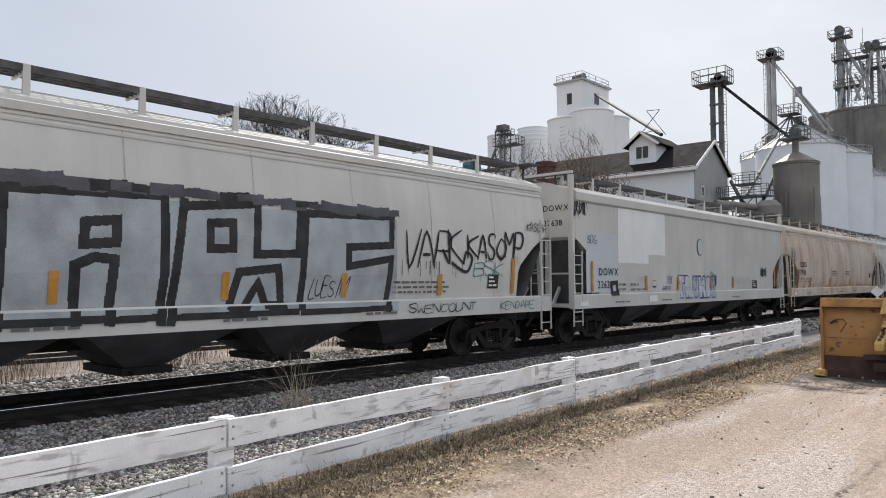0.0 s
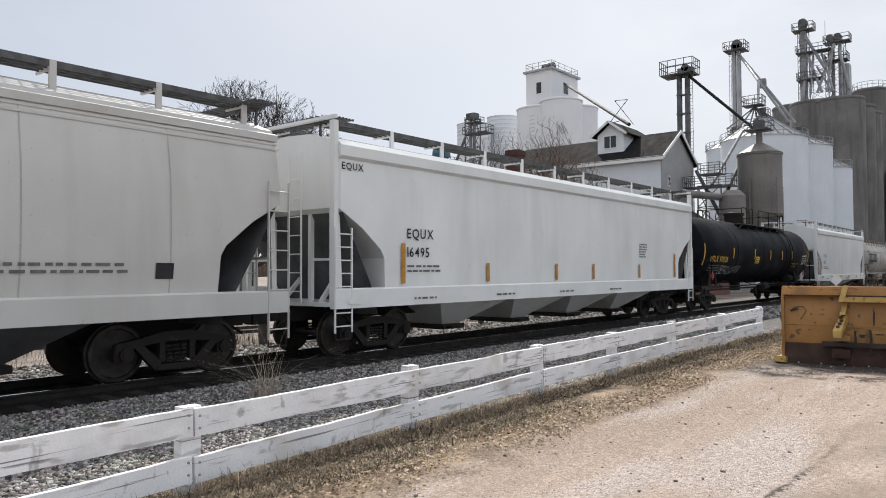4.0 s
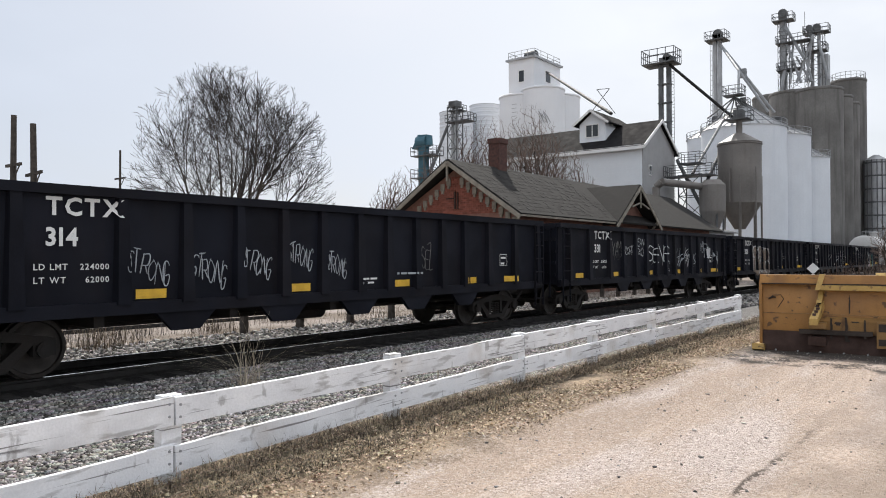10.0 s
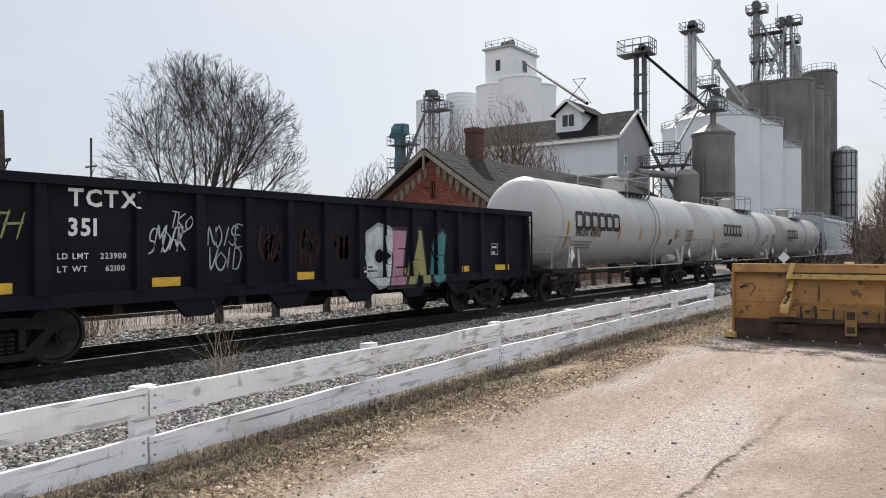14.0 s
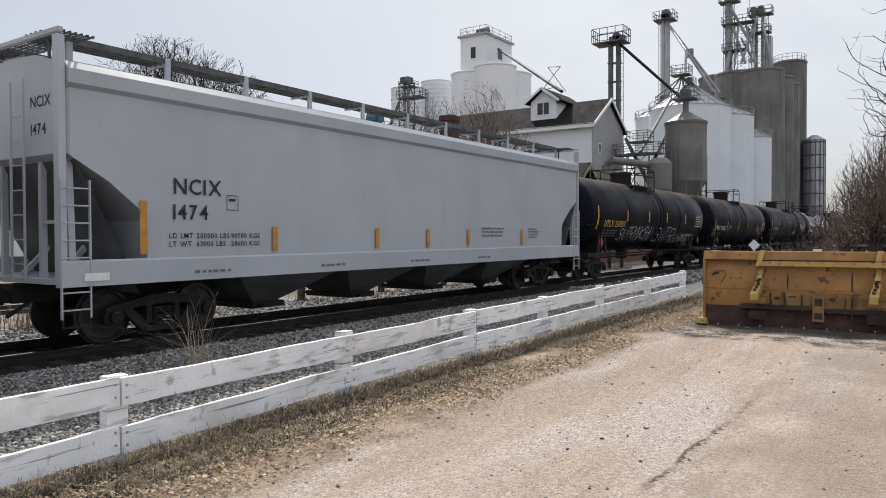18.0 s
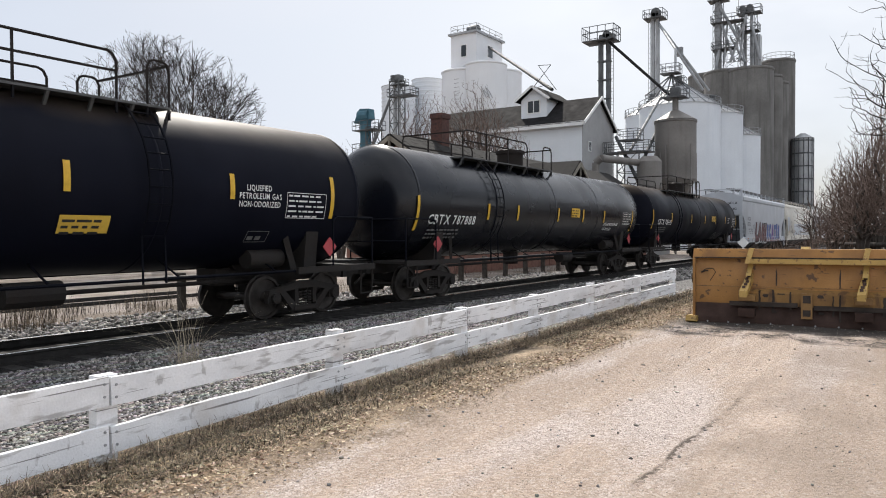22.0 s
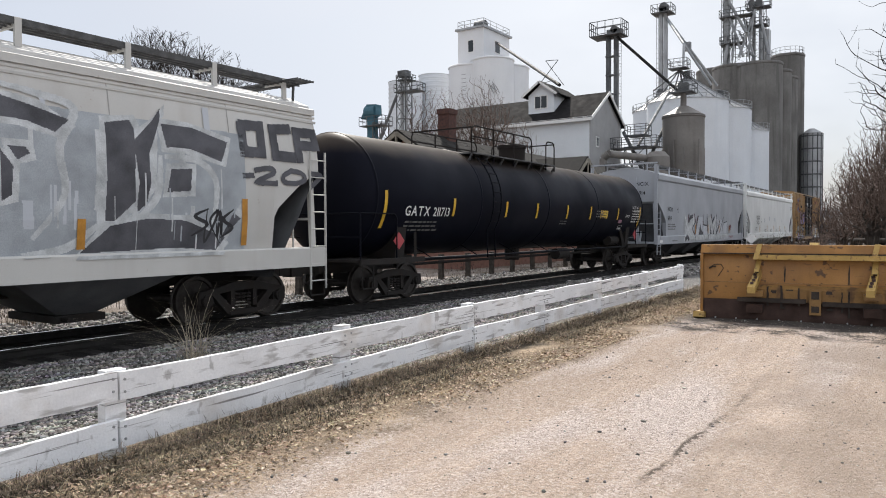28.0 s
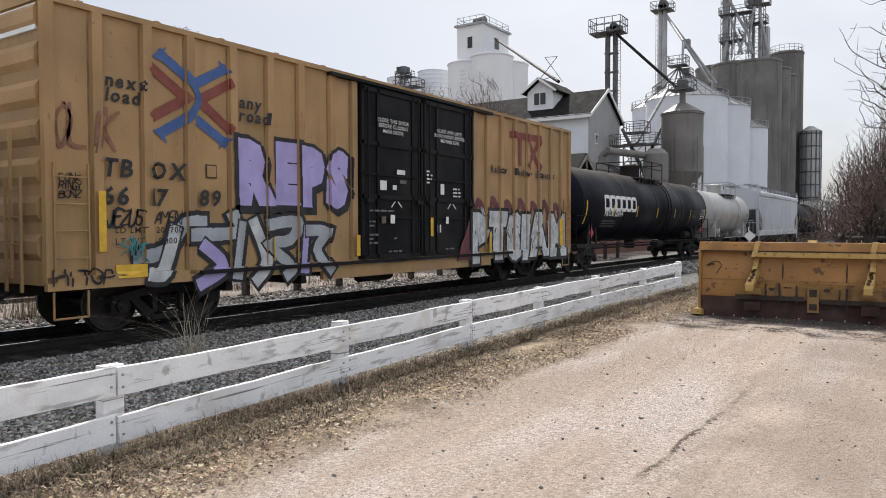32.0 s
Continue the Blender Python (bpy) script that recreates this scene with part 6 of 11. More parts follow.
for az, d, h, w, sd, n in ((4.3, 58, 7.6, 2.6, 21, 900), (2.6, 54, 10.0, 3.0, 22, 1100), (0.9, 48, 11.6, 3.2, 23, 1200), (-1.2, 44, 12.6, 3.2, 24, 1000), (3.6, 68, 10.0, 3.4, 26, 900), (6.3, 78, 6.0, 2.2, 27, 500), (1.8, 62, 12.5, 3.4, 28, 1000), (5.2, 52, 3.6, 1.7, 29, 500), (3.4, 46, 5.4, 2.2, 30, 800)):
    bare_tree("bare_shrub_tree", "dense leafless shrubby tree with reddish twigs", polar(az, d, 0.0), h, w, sd, int(2.8 * n), mat_b=RED, stems=4, twig=0.0075, low=0.35, pull=0.45)
bare_tree("bare_tree", "tall leafless tree reaching over the lot", polar(-2.6, 36, 0.0), 15.0, 5.2, 31, 1500, low=0.45, twig=0.010, pull=0.4)

# ---------------------------------------------------------------- beyond the track: guard rail, poles, signs, yard
gr = thing("timber_guard_rail", "low guard rail of dark timber posts and a heavy pipe", "guard rail")
pb_ = bmesh.new()
box(pb_, -0.09, 0.09, -0.08, 0.08, -0.3, 1.06)
GP = finish(pb_, "post", M["post"])
for i in range(17):
    part("post", GP, None, gr, at=pose(-16.35 + 0.03 * math.sin(i * 4), 12.1 + 1.99 * i, -0.46, 2.5 * math.sin(i * 2.7), 0, 0))
bm = bmesh.new()
cyl(bm, (-16.18, 11.5, 0.47), (-16.18, 44.5, 0.47), 0.075, 10)
part("pipe_rail", bm, M["rail"], gr, smooth=40)

for az, d, z, r, lean, lab in ((67.5, 35, 7.4, 0.14, 2.5, "leaning dark timber utility pole"), (68.9, 36, 7.8, 0.13, -0.5, "dark timber utility pole with an arm"), (62.2, 60, 9.9, 0.09, 0.0, "thin distant utility pole with an arm")):
    b = polar(az, d, G0)
    t = thing("utility_pole", lab, "utility pole", Matrix.Translation(b) @ pose(0, 0, 0, 0, -lean, 0))
    bm = bmesh.new()
    cyl(bm, (0, 0, -0.3), (0, 0, z - G0), r * 1.2, 10, r * 0.85)
    part("pole", bm, M["post"], t, smooth=40)
    bm = bmesh.new()
    box(bm, -0.75, 0.75, -0.05, 0.05, z - G0 - 2.2, z - G0 - 2.08)
    bar(bm, (0.0, 0, z - G0 - 2.8), (0.6, 0, z - G0 - 2.2), 0.04)
    part("cross_arm", bm, M["post"], t)

t = thing("diamond_marker", "small white double-diamond marker on a post", "railway sign", Matrix.Translation(polar(10.97, 34, 0.0)))
bm = bmesh.new()
box(bm, -0.035, 0.035, 0.02, 0.07, -0.3, 1.35)
part("post", bm, M["towerlite"], t)
for z in (1.15, 0.72):
    bm = bmesh.new()
    box(bm, -0.17, 0.17, -0.01, 0.015, -0.17, 0.17, pose(0, 0, z, 0, 45, 0))
    part("diamond_plate", bm, M["sign"], t)
t = thing("small_sign", "small white two-part sign on a leaning post", "sign", Matrix.Translation(polar(3.3, 58, 0.2)) @ pose(0, 0, 0, 0, 8, 0))
bm = bmesh.new()
box(bm, -0.05, 0.05, -0.04, 0.04, -0.3, 1.6)
part("post", bm, M["post"], t)
for x in (-0.2, 0.12):
    bm = bmesh.new()
    box(bm, x - 0.12, x + 0.12, -0.07, -0.045, 1.2, 2.1)
    part("sign_plate", bm, M["sign"], t)
bm = bmesh.new()
cyl(bm, polar(5.2, 56, 0.75), polar(-1.5, 50, 0.8), 0.16, 10)
for az in (4.6, 2.6, 0.4, -1.2):
    p = polar(az, 54, 0)
    cyl(bm, (p.x, p.y, -0.2), (p.x, p.y, 0.8), 0.12, 8)
solo("log_barrier", bm, M["post"], "low dark log barrier at the lot's far edge", "barrier", smooth=40)

# yard buildings and a pickup seen beneath and between the cars
sh = thing("open_shed", "low open-fronted shed with a dark roof", "shed")
c = polar(71.5, 56, G0)
bm = bmesh.new()
for dx in (-6, -3, 0, 3, 6):
    bar(bm, (c.x + dx * 0.3, c.y + dx, G0), (c.x + dx * 0.3, c.y + dx, 2.5), 0.2)
part("post", bm, M["trimw"], sh)
bm = bmesh.new()
roof_slab(bm, (c.x + 2.2, c.y - 6.5, 2.4), (c.x - 3.5, c.y - 6.5, 4.0), (c.x + 0.2, c.y + 6.8, 4.0), (c.x + 5.9, c.y + 6.8, 2.4), 0.2)
part("shed_roof", bm, M["shingle_m"], sh)
bm = bmesh.new()
box(bm, c.x - 5, c.x - 4.6, c.y - 6.5, c.y + 6.5, G0, 3.6)
part("back_wall", bm, M["post"], sh)
for az, d, w, h in ((63.4, 85, 9, 2.9), (58.8, 105, 12, 3.0)):
    c = polar(az, d, G0)
    hs = thing("yard_house", "small pale house with a grey gable roof", "house")
    bm = bmesh.new()
    box(bm, c.x - 3.5, c.x + 3.5, c.y - w / 2, c.y + w / 2, G0, G0 + h)
    loft(bm, [[(c.x - 3.5, y, G0 + h), (c.x + 3.5, y, G0 + h), (c.x, y, G0 + h + 1.8)] for y in (c.y - w / 2, c.y + w / 2)])
    part("wall", bm, M["mill_white"], hs)
    bm = bmesh.new()
    for s in (-1, 1):
        roof_slab(bm, (c.x, c.y - w / 2 - 0.4, G0 + h + 1.9), (c.x + s * 4.1, c.y - w / 2 - 0.4, G0 + h - 0.2), (c.x + s * 4.1, c.y + w / 2 + 0.4, G0 + h - 0.2), (c.x, c.y + w / 2 + 0.4, G0 + h + 1.9), 0.15)
    part("roof", bm, M["bin_grey"], hs)
    for s in (-0.28, 0.22):
        bm = bmesh.new()
        box(bm, c.x + 3.5, c.x + 3.53, c.y + s * w - 0.5, c.y + s * w + 0.5, G0 + 0.9, G0 + 2.1)
        part("window", bm, M["glass"], hs)


def pickup(at, paint, label):
    v = thing("pickup_truck", label, "pickup truck", at)
    bm = bmesh.new()
    side = [(-2.6, 0.45), (2.6, 0.45), (2.65, 0.85), (1.35, 1.02), (0.75, 1.66), (-0.55, 1.70), (-0.85, 1.05), (-2.6, 1.05)]
    loft(bm, [[(x, y, z) for y, z in side] for x in (-0.95, 0.95)])
    part("body", bm, paint, v)
    bm = bmesh.new()
    for x in (-0.96, 0.955):
        loft(bm, [[(x + d, y, z) for y, z in ((-0.6, 1.1), (1.1, 1.1), (0.68, 1.58), (-0.5, 1.6))] for d in (0, 0.005)])
    part("side_window", bm, M["glass"], v)
    for y in (-1.65, 1.6):
        for x in (-0.82, 0.82):
            bm = bmesh.new()
            cyl(bm, (x - 0.13, y, 0.38), (x + 0.13, y, 0.38), 0.38, 16)
            w = part("wheel", bm, M["rubber"], v, smooth=40)
            bm = bmesh.new()
            cyl(bm, (x - 0.14, y, 0.38), (x + 0.14, y, 0.38), 0.21, 12)
            part("hub", bm, M["galv"], w)


pickup(Matrix.Translation(polar(68.4, 46, G0)) @ pose(0, 0, 0, 0, 0, 25), M["carwhite"], "white pickup truck parked in the gravel yard")
pickup(Matrix.Translation(polar(50.0, 70, G0)) @ pose(0, 0, 0, 0, 0, 80), M["carwhite"], "white pickup truck parked beside the far yard")

# weeds and brush
for x, y, n, h in ((-18.4, 8.0, 90, 0.95), (-18.2, 9.3, 70, 0.8), (-18.3, 12.2, 60, 0.7), (-18.5, 10.6, 60, 0.6), (-18.9, 15.5, 60, 0.7), (-18.7, 19.0, 60, 0.7), (-18.9, 24.0, 60, 0.8), (-19.2, 6.0, 60, 0.8), (-19.0, 30.0, 60, 0.8)):
    pl = np.array([[x, y, -0.47]]) + rng.normal(0, 0.38, (n, 3)) * (1, 1, 0)
    blades("dry_weed_bush", pl, rng.uniform(0.5, 1.0, n) * h, 0.007, 0.7, M["twig"], "bushy dry weeds beyond the track", 3)
for az, d, n, h in ((10.2, 30, 70, 1.2), (9.0, 33, 80, 1.4), (8.0, 36, 80, 1.6), (11.6, 38, 60, 1.1), (7.0, 40, 90, 2.0), (9.6, 44, 80, 1.8), (6.0, 46, 90, 2.2), (12.4, 30, 40, 0.9)):
    c = polar(az, d)
    pl = np.array([[c.x, c.y, ground_height(c.x, c.y)]]) + rng.normal(0, 0.7, (n, 3)) * (1, 1, 0)
    blades("brush", pl, rng.uniform(0.5, 1.0, n) * h, 0.010, 0.6, M["twigred"], "leafless reddish brush beside the track", 3)

# far tree line
fv, ff = [], []
rf = random.Random(8)
for i in range(2600):
    a = rf.uniform(-25, 115)
    d = rf.uniform(260, 340)
    h = rf.uniform(4.0, 8.5) * (0.75 + 0.4 * noise.noise((a * 0.15, 3, 0)))
    p = polar(a, d, G0)
    w = rf.uniform(0.6, 2.2)
    n = len(fv)
    dx = Vector((math.cos(radians(a)), math.sin(radians(a)), 0)) * w
    j = rf.uniform(-0.8, 0.8)
    fv += [tuple(p - dx), tuple(p + dx), tuple(p + dx * 1.1 + Vector((0, 0, h * 0.6))), tuple(p + dx * j + Vector((0, 0, h))), tuple(p - dx * 1.1 + Vector((0, 0, h * 0.55)))]
    ff.append((n, n + 1, n + 2, n + 3, n + 4))
tagged(new("far_woods", raw_mesh("far_woods", fv, ff, M["twigred"])), "distant line of bare woods on the horizon", "woods", kind="stuff")

# ---------------------------------------------------------------- the train
SPEED, GAIN = 16.249, 0.408


# the train's pull is uneven: metres by which it lags behind its even run, second by second
LAG = (0.0, 0.4, -0.45, 0.0, 0.1, 0.0, 0.0, 0.0, 0.4, 0.2, 0.5, -0.4, 0.0, 0.0, -0.5, -0.2, 0.0, 0.0, 0.3, 0.15, 0.4, 0.0, 0.25, 0.05, 0.15, 0.0, 0.0, 0.0, 0.0, 0.2, 0.3, -0.3, 0.0)


def run(t):
    """Metres that the train has gone after t seconds."""
    i = min(int(t), 31)
    u = t - i
    u = u * u * (3 - 2 * u)
    return SPEED * t + GAIN * t * t / 32.0 - (LAG[i] * (1 - u) + LAG[i + 1] * u)


# glyphs of the built-in font, as flat meshes
GLYPH = {}


def make_glyphs(chars, fat):
    dg_obs = []
    for ch in chars:
        cu = bpy.data.curves.new("glyph", "FONT")
        cu.body, cu.size, cu.offset, cu.resolution_u = ch, 1.0, fat, 2
        ob = new("glyph", cu)
        dg_obs.append((ch, ob))
    bpy.context.view_layer.update()
    dg = bpy.context.evaluated_depsgraph_get()
    for ch, ob in dg_obs:
        me = bpy.data.meshes.new_from_object(ob.evaluated_get(dg))
        v = [tuple(p.co[:2]) for p in me.vertices]
        f = [tuple(p.vertices) for p in me.polygons]
        w = max(p[0] for p in v) - min(p[0] for p in v) if v else 0.3
        x0 = min(p[0] for p in v) if v else 0.0
        GLYPH[ch, fat] = ([(p[0] - x0, p[1]) for p in v], f, w)
        bpy.data.meshes.remove(me)
    for ch, ob in dg_obs:
        cu = ob.data
        bpy.data.objects.remove(ob)
        bpy.data.curves.remove(cu)


make_glyphs("ABCDEFGHIJKLMNOPQRSTUVWXYZ0123456789-./nextloadyr", 0.012)
make_glyphs("ABCDEFGHIJKLMNOPQRSTUVWXYZ0123456789nextloadyricgps", 0.03)
make_glyphs("REPSOCLAHTKMIUVBNG-20", 0.095)
make_glyphs("REPSOCLAHTKMIUVBNG-20", 0.15)


def text_shape(s, size, fat=0.012, track=0.13, shear=0.0, stretch=1.0):
    """Vertices (u, v), faces and width of a line of text."""
    vs, fs, x = [], [], 0.0
    for ch in s:
        if ch == " ":
            x += 0.42
            continue
        v, f, w = GLYPH[ch, fat]
        n = len(vs)
        vs += [((x + a + shear * b) * size * stretch, b * size) for a, b in v]
        fs += [tuple(i + n for i in face) for face in f]
        x += w + track
    return vs, fs, (x - track) * size * stretch


# single-stroke capitals: each run is a chain of points on a nine by nine grid
STROKES = dict(A="004990 2363", B="0009 09799605 0575916000", C="8869290603206082", D="0009 095986835000", E="90000999 0565", F="000999 0565", G="8869290603206082844454", H="0009 9099 0595", I="4049", J="8983602003",
               K="0009 990590", L="090090", M="0009459990", N="00099099", O="4906033060939649", P="0009 0979967404", R="0009 0979967404 4490", S="88692907256482602002", T="0999 4940", U="090320609399", V="094099",
               W="0920457099", X="0990 0099", Y="094599 4540", Z="09990090")


class Marks:
    """Lettering and paint laid on one side of a car: one mesh for each colour."""

    def __init__(self, surf, shift=0.0):
        self.shift, self.layers = shift, {}
        self.surf = lambda y, z: surf(y + shift, z)

    def add(self, key, verts, faces, lift=0.015):
        v, f = self.layers.setdefault(key, ([], []))
        n = len(v)
        v += [(self.surf(a, b) + lift, a + self.shift, b) for a, b in verts]
        f += [tuple(i + n for i in face) for face in faces]

    def text(self, key, s, y, z, size, fat=0.012, shear=0.0, stretch=1.0, track=0.13, lift=0.022):
        vs, fs, w = text_shape(s, size, fat, track, shear, stretch)
        self.add(key, [(y + a, z + b) for a, b in vs], fs, lift)
        return w

    def raster(self, layers, cell=0.014, lift=0.018):
        """Sprayed shapes laid on the relief of the side: later layers cover earlier ones. A layer: colour, vertices (u, v), faces."""
        pts = [p for _, vs, _ in layers for p in vs]
        u0, v0 = min(p[0] for p in pts), min(p[1] for p in pts)
        nu = int((max(p[0] for p in pts) - u0) / cell) + 2
        nv = int((max(p[1] for p in pts) - v0) / cell) + 2
        grid = np.full((nu, nv), -1, int)
        uu, vv = np.meshgrid(u0 + (np.arange(nu) + 0.5) * cell, v0 + (np.arange(nv) + 0.5) * cell, indexing="ij")
        for k, (_, vs, fs) in enumerate(layers):
            for f in fs:
                for j in range(1, len(f) - 1):
                    (ax, ay), (bx, by), (cx, cy) = vs[f[0]], vs[f[j]], vs[f[j + 1]]
                    i0, i1 = max(int((min(ax, bx, cx) - u0) / cell) - 1, 0), min(int((max(ax, bx, cx) - u0) / cell) + 2, nu)
                    j0, j1 = max(int((min(ay, by, cy) - v0) / cell) - 1, 0), min(int((max(ay, by, cy) - v0) / cell) + 2, nv)
                    px, py = uu[i0:i1, j0:j1], vv[i0:i1, j0:j1]
                    d1 = (px - bx) * (ay - by) - (ax - bx) * (py - by)
                    d2 = (px - cx) * (by - cy) - (bx - cx) * (py - cy)
                    d3 = (px - ax) * (cy - ay) - (cx - ax) * (py - ay)
                    inside = ~(((d1 < 0) | (d2 < 0) | (d3 < 0)) & ((d1 > 0) | (d2 > 0) | (d3 > 0)))
                    grid[i0:i1, j0:j1][inside] = k
        for k, (key, _, _) in enumerate(layers):
            vs, fs = [], []
            for j in range(nv):
                i = 0
                while i < nu:
                    if grid[i, j] != k:
                        i += 1
                        continue
                    e = i
                    base = self.surf(u0 + (i + 0.5) * cell, v0 + j * cell)
                    while e < nu and grid[e, j] == k and abs(self.surf(u0 + (e + 0.5) * cell, v0 + j * cell) - base) < 0.004:
                        e += 1
                    n = len(vs)
                    za, zb = v0 + j * cell, v0 + (j + 1) * cell
                    xa = self.surf(u0 + (i + 0.5) * cell, za) + lift
                    xb = self.surf(u0 + (i + 0.5) * cell, zb) + lift
                    ua, ub = u0 + i * cell + self.shift, u0 + e * cell + self.shift
                    vs += [(xa, ua, za), (xa, ub, za), (xb, ub, zb), (xb, ua, zb)]
                    fs.append((n, n + 1, n + 2, n + 3))
                    if e < nu and grid[e, j] == k:
                        xc = self.surf(u0 + (e + 0.5) * cell, za) + lift
                        n = len(vs)
                        vs += [(xa, ub, za), (xc, ub, za), (xc, ub, zb), (xb, ub, zb)]
                        fs.append((n, n + 1, n + 2, n + 3))
                    i = e
            v, f = self.layers.setdefault(key, ([], []))
            n = len(v)
            v += vs
            f += [tuple(q + n for q in face) for face in fs]

    def piece(self, outline, fills, s, y, z, width, height, gap=0.06, lean=0.0, halo=None, shade=None):
        """Fat graffiti letters in the given fills with an outline, filling the box."""
        size = height / 0.98
        o, fat_o, fat_f = [], 0.15, 0.095
        nat = sum(GLYPH[c, fat_o][2] for c in s) + gap * (len(s) - 1)
        st = width / (nat * size)
        layers = []
        x = 0.0
        r = random.Random(len(s) * 7 + int(y * 10))
        for i, c in enumerate(s):
            vo, fo, wo = GLYPH[c, fat_o]
            vf, ff, wf = GLYPH[c, fat_f]
            dz = r.uniform(-0.03, 0.05) * height
            tilt = lean + r.uniform(-0.08, 0.08)

            def put(vs, off):
                return [(y + (x + off + a + tilt * b) * size * st, z + 0.15 * height + dz + b * size * 1.0) for a, b in vs]

            if halo:
                layers.append((halo, [(p[0] + 0.05 * height, p[1] - 0.05 * height) for p in put(vo, 0.0)], fo))
            layers.append((outline, put(vo, 0.0), fo))
            layers.append((fills[i % len(fills)], put(vf, (wo - wf) / 2), ff))
            if shade:
                lo = [p for p in put(vf, (wo - wf) / 2)]
                layers.append((shade, [(p[0], z + (p[1] - z) * 0.45) for p in lo], ff))
            x += wo + gap
        return layers

    def rect(self, key, y0, y1, z0, z1, lift=0.016):
        n = max(1, int((z1 - z0) / 0.09))
        m = max(1, int((y1 - y0) / 3.0))
        vs = [(y0 + (y1 - y0) * j / m, z0 + (z1 - z0) * i / n) for i in range(n + 1) for j in range(m + 1)]
        fs = [(i * (m + 1) + j, i * (m + 1) + j + 1, (i + 1) * (m + 1) + j + 1, (i + 1) * (m + 1) + j) for i in range(n) for j in range(m)]
        self.add(key, vs, fs, lift)

    def bars(self, key, y, z, w, rows, h=0.05, seed=0):
        """Unreadable small print: rows of short bars."""
        r = random.Random(seed * 31 + int(y * 10) + int(z * 100))
        for k in range(rows):
            x = 0.0
            while x < w:
                L = r.uniform(0.06, 0.24)
                if x + L > w:
                    break
                self.rect(key, y + x, y + x + L, z - k * h * 1.7, z - k * h * 1.7 + h * 0.75, 0.018)
                x += L + r.uniform(0.03, 0.07)

    def stroke(self, key, pts, w, lift=0.02):
        """A sprayed line of width w along points (u, v)."""
        vs, fs = self.ribbon(pts, w)
        self.add(key, vs, fs, lift)

    def smooth(self, pts, k=5):
        """A curve through the points."""
        q = [pts[0]] + list(pts) + [pts[-1]]
        fine = []
        for p0, p1, p2, p3 in zip(q, q[1:], q[2:], q[3:]):
            for i in range(k):
                u = i / k
                fine.append(tuple(0.5 * (2 * b + (c - a) * u + (2 * a - 5 * b + 4 * c - d) * u * u + (3 * b - a - 3 * c + d) * u ** 3) for a, b, c, d in zip(p0, p1, p2, p3)))
        return fine + [pts[-1]]

    def ribbon(self, pts, w, taper=1.0):
        """A band of width w along points, mitred at its corners."""
        fine = [pts[0]]
        for (a, b), (c, d) in zip(pts, pts[1:]):
            k = max(1, int(math.hypot(c - a, d - b) / 0.14))
            fine += [(a + (c - a) * i / k, b + (d - b) * i / k) for i in range(1, k + 1)]
        n = len(fine)
        vs = []
        for i, p in enumerate(fine):
            a, b = fine[max(i - 1, 0)], fine[min(i + 1, n - 1)]
            def unit(u, v):
                L = math.hypot(v[0] - u[0], v[1] - u[1]) or 1.0
                return ((v[0] - u[0]) / L, (v[1] - u[1]) / L)
            e, f = unit(a, p) if i else unit(p, b), unit(p, b) if i < n - 1 else unit(a, p)
            tx, tz = e[0] + f[0], e[1] + f[1]
            L = math.hypot(tx, tz)
            if L < 0.4:
                tx, tz, L = f[0], f[1], 1.0
            nx, nz = -tz / L, tx / L
            m = min(1.0 / max(abs(nx * -f[1] + nz * f[0]), 0.1), 1.5)
            h = w / 2 * m * (1.0 if taper == 1.0 else taper + (1 - taper) * math.sin(math.pi * (i + 0.6) / (n + 0.2)))
            if i in (0, n - 1):
                s2 = -0.3 * w if i == 0 else 0.3 * w
                p = (p[0] + f[0] * s2, p[1] + f[1] * s2)
            vs += [(p[0] + nx * h, p[1] + nz * h), (p[0] - nx * h, p[1] - nz * h)]
        return vs, [(2 * i, 2 * i + 1, 2 * i + 3, 2 * i + 2) for i in range(n - 1)]

    def scribble(self, key, y, z, w, h, n, width, seed, lift=0.02):
        """An unreadable sprayed tag: quick looping strokes inside a box."""
        r = random.Random(seed)
        k = max(2, int(n))
        moves = (((0.0, 1.0), (0.2, 0.0), (0.3, 0.9), (0.55, 0.05), (0.5, 0.8), (1.1, 0.3)), ((0.9, 1.0), (-0.1, 0.75), (0.9, 0.45), (-0.2, 0.1)),
                 ((-0.1, 0.2), (0.5, 1.1), (0.4, -0.1), (1.2, 0.8)), ((1.1, 0.7), (0.2, 1.0), (0.0, 0.3), (0.8, 0.0), (0.7, 0.6), (0.2, 0.45)),
                 ((0.1, 1.0), (0.0, -0.15), (0.9, 0.9), (0.35, 0.5), (1.2, -0.2)), ((0.0, 0.5), (1.1, 0.7), (0.3, 0.0), (0.5, 1.1)))
        tilt = r.uniform(0.05, 0.25)
        for i in range(k):
            x0 = y + w * (i + r.uniform(-0.08, 0.08)) / k
            gw = w / k * r.uniform(1.0, 1.5)
            zz, hh = z + h * r.uniform(0, 0.12), h * r.uniform(0.75, 0.95)
            pts = [(x0 + (a + tilt * b) * gw + r.uniform(-0.05, 0.05) * gw, zz + b * hh + r.uniform(-0.06, 0.06) * h) for a, b in r.choice(moves)]
            vs, fs = self.ribbon(self.smooth(pts, 6), width * r.uniform(0.9, 1.4), 0.25)
            self.add(key, vs, fs, lift)

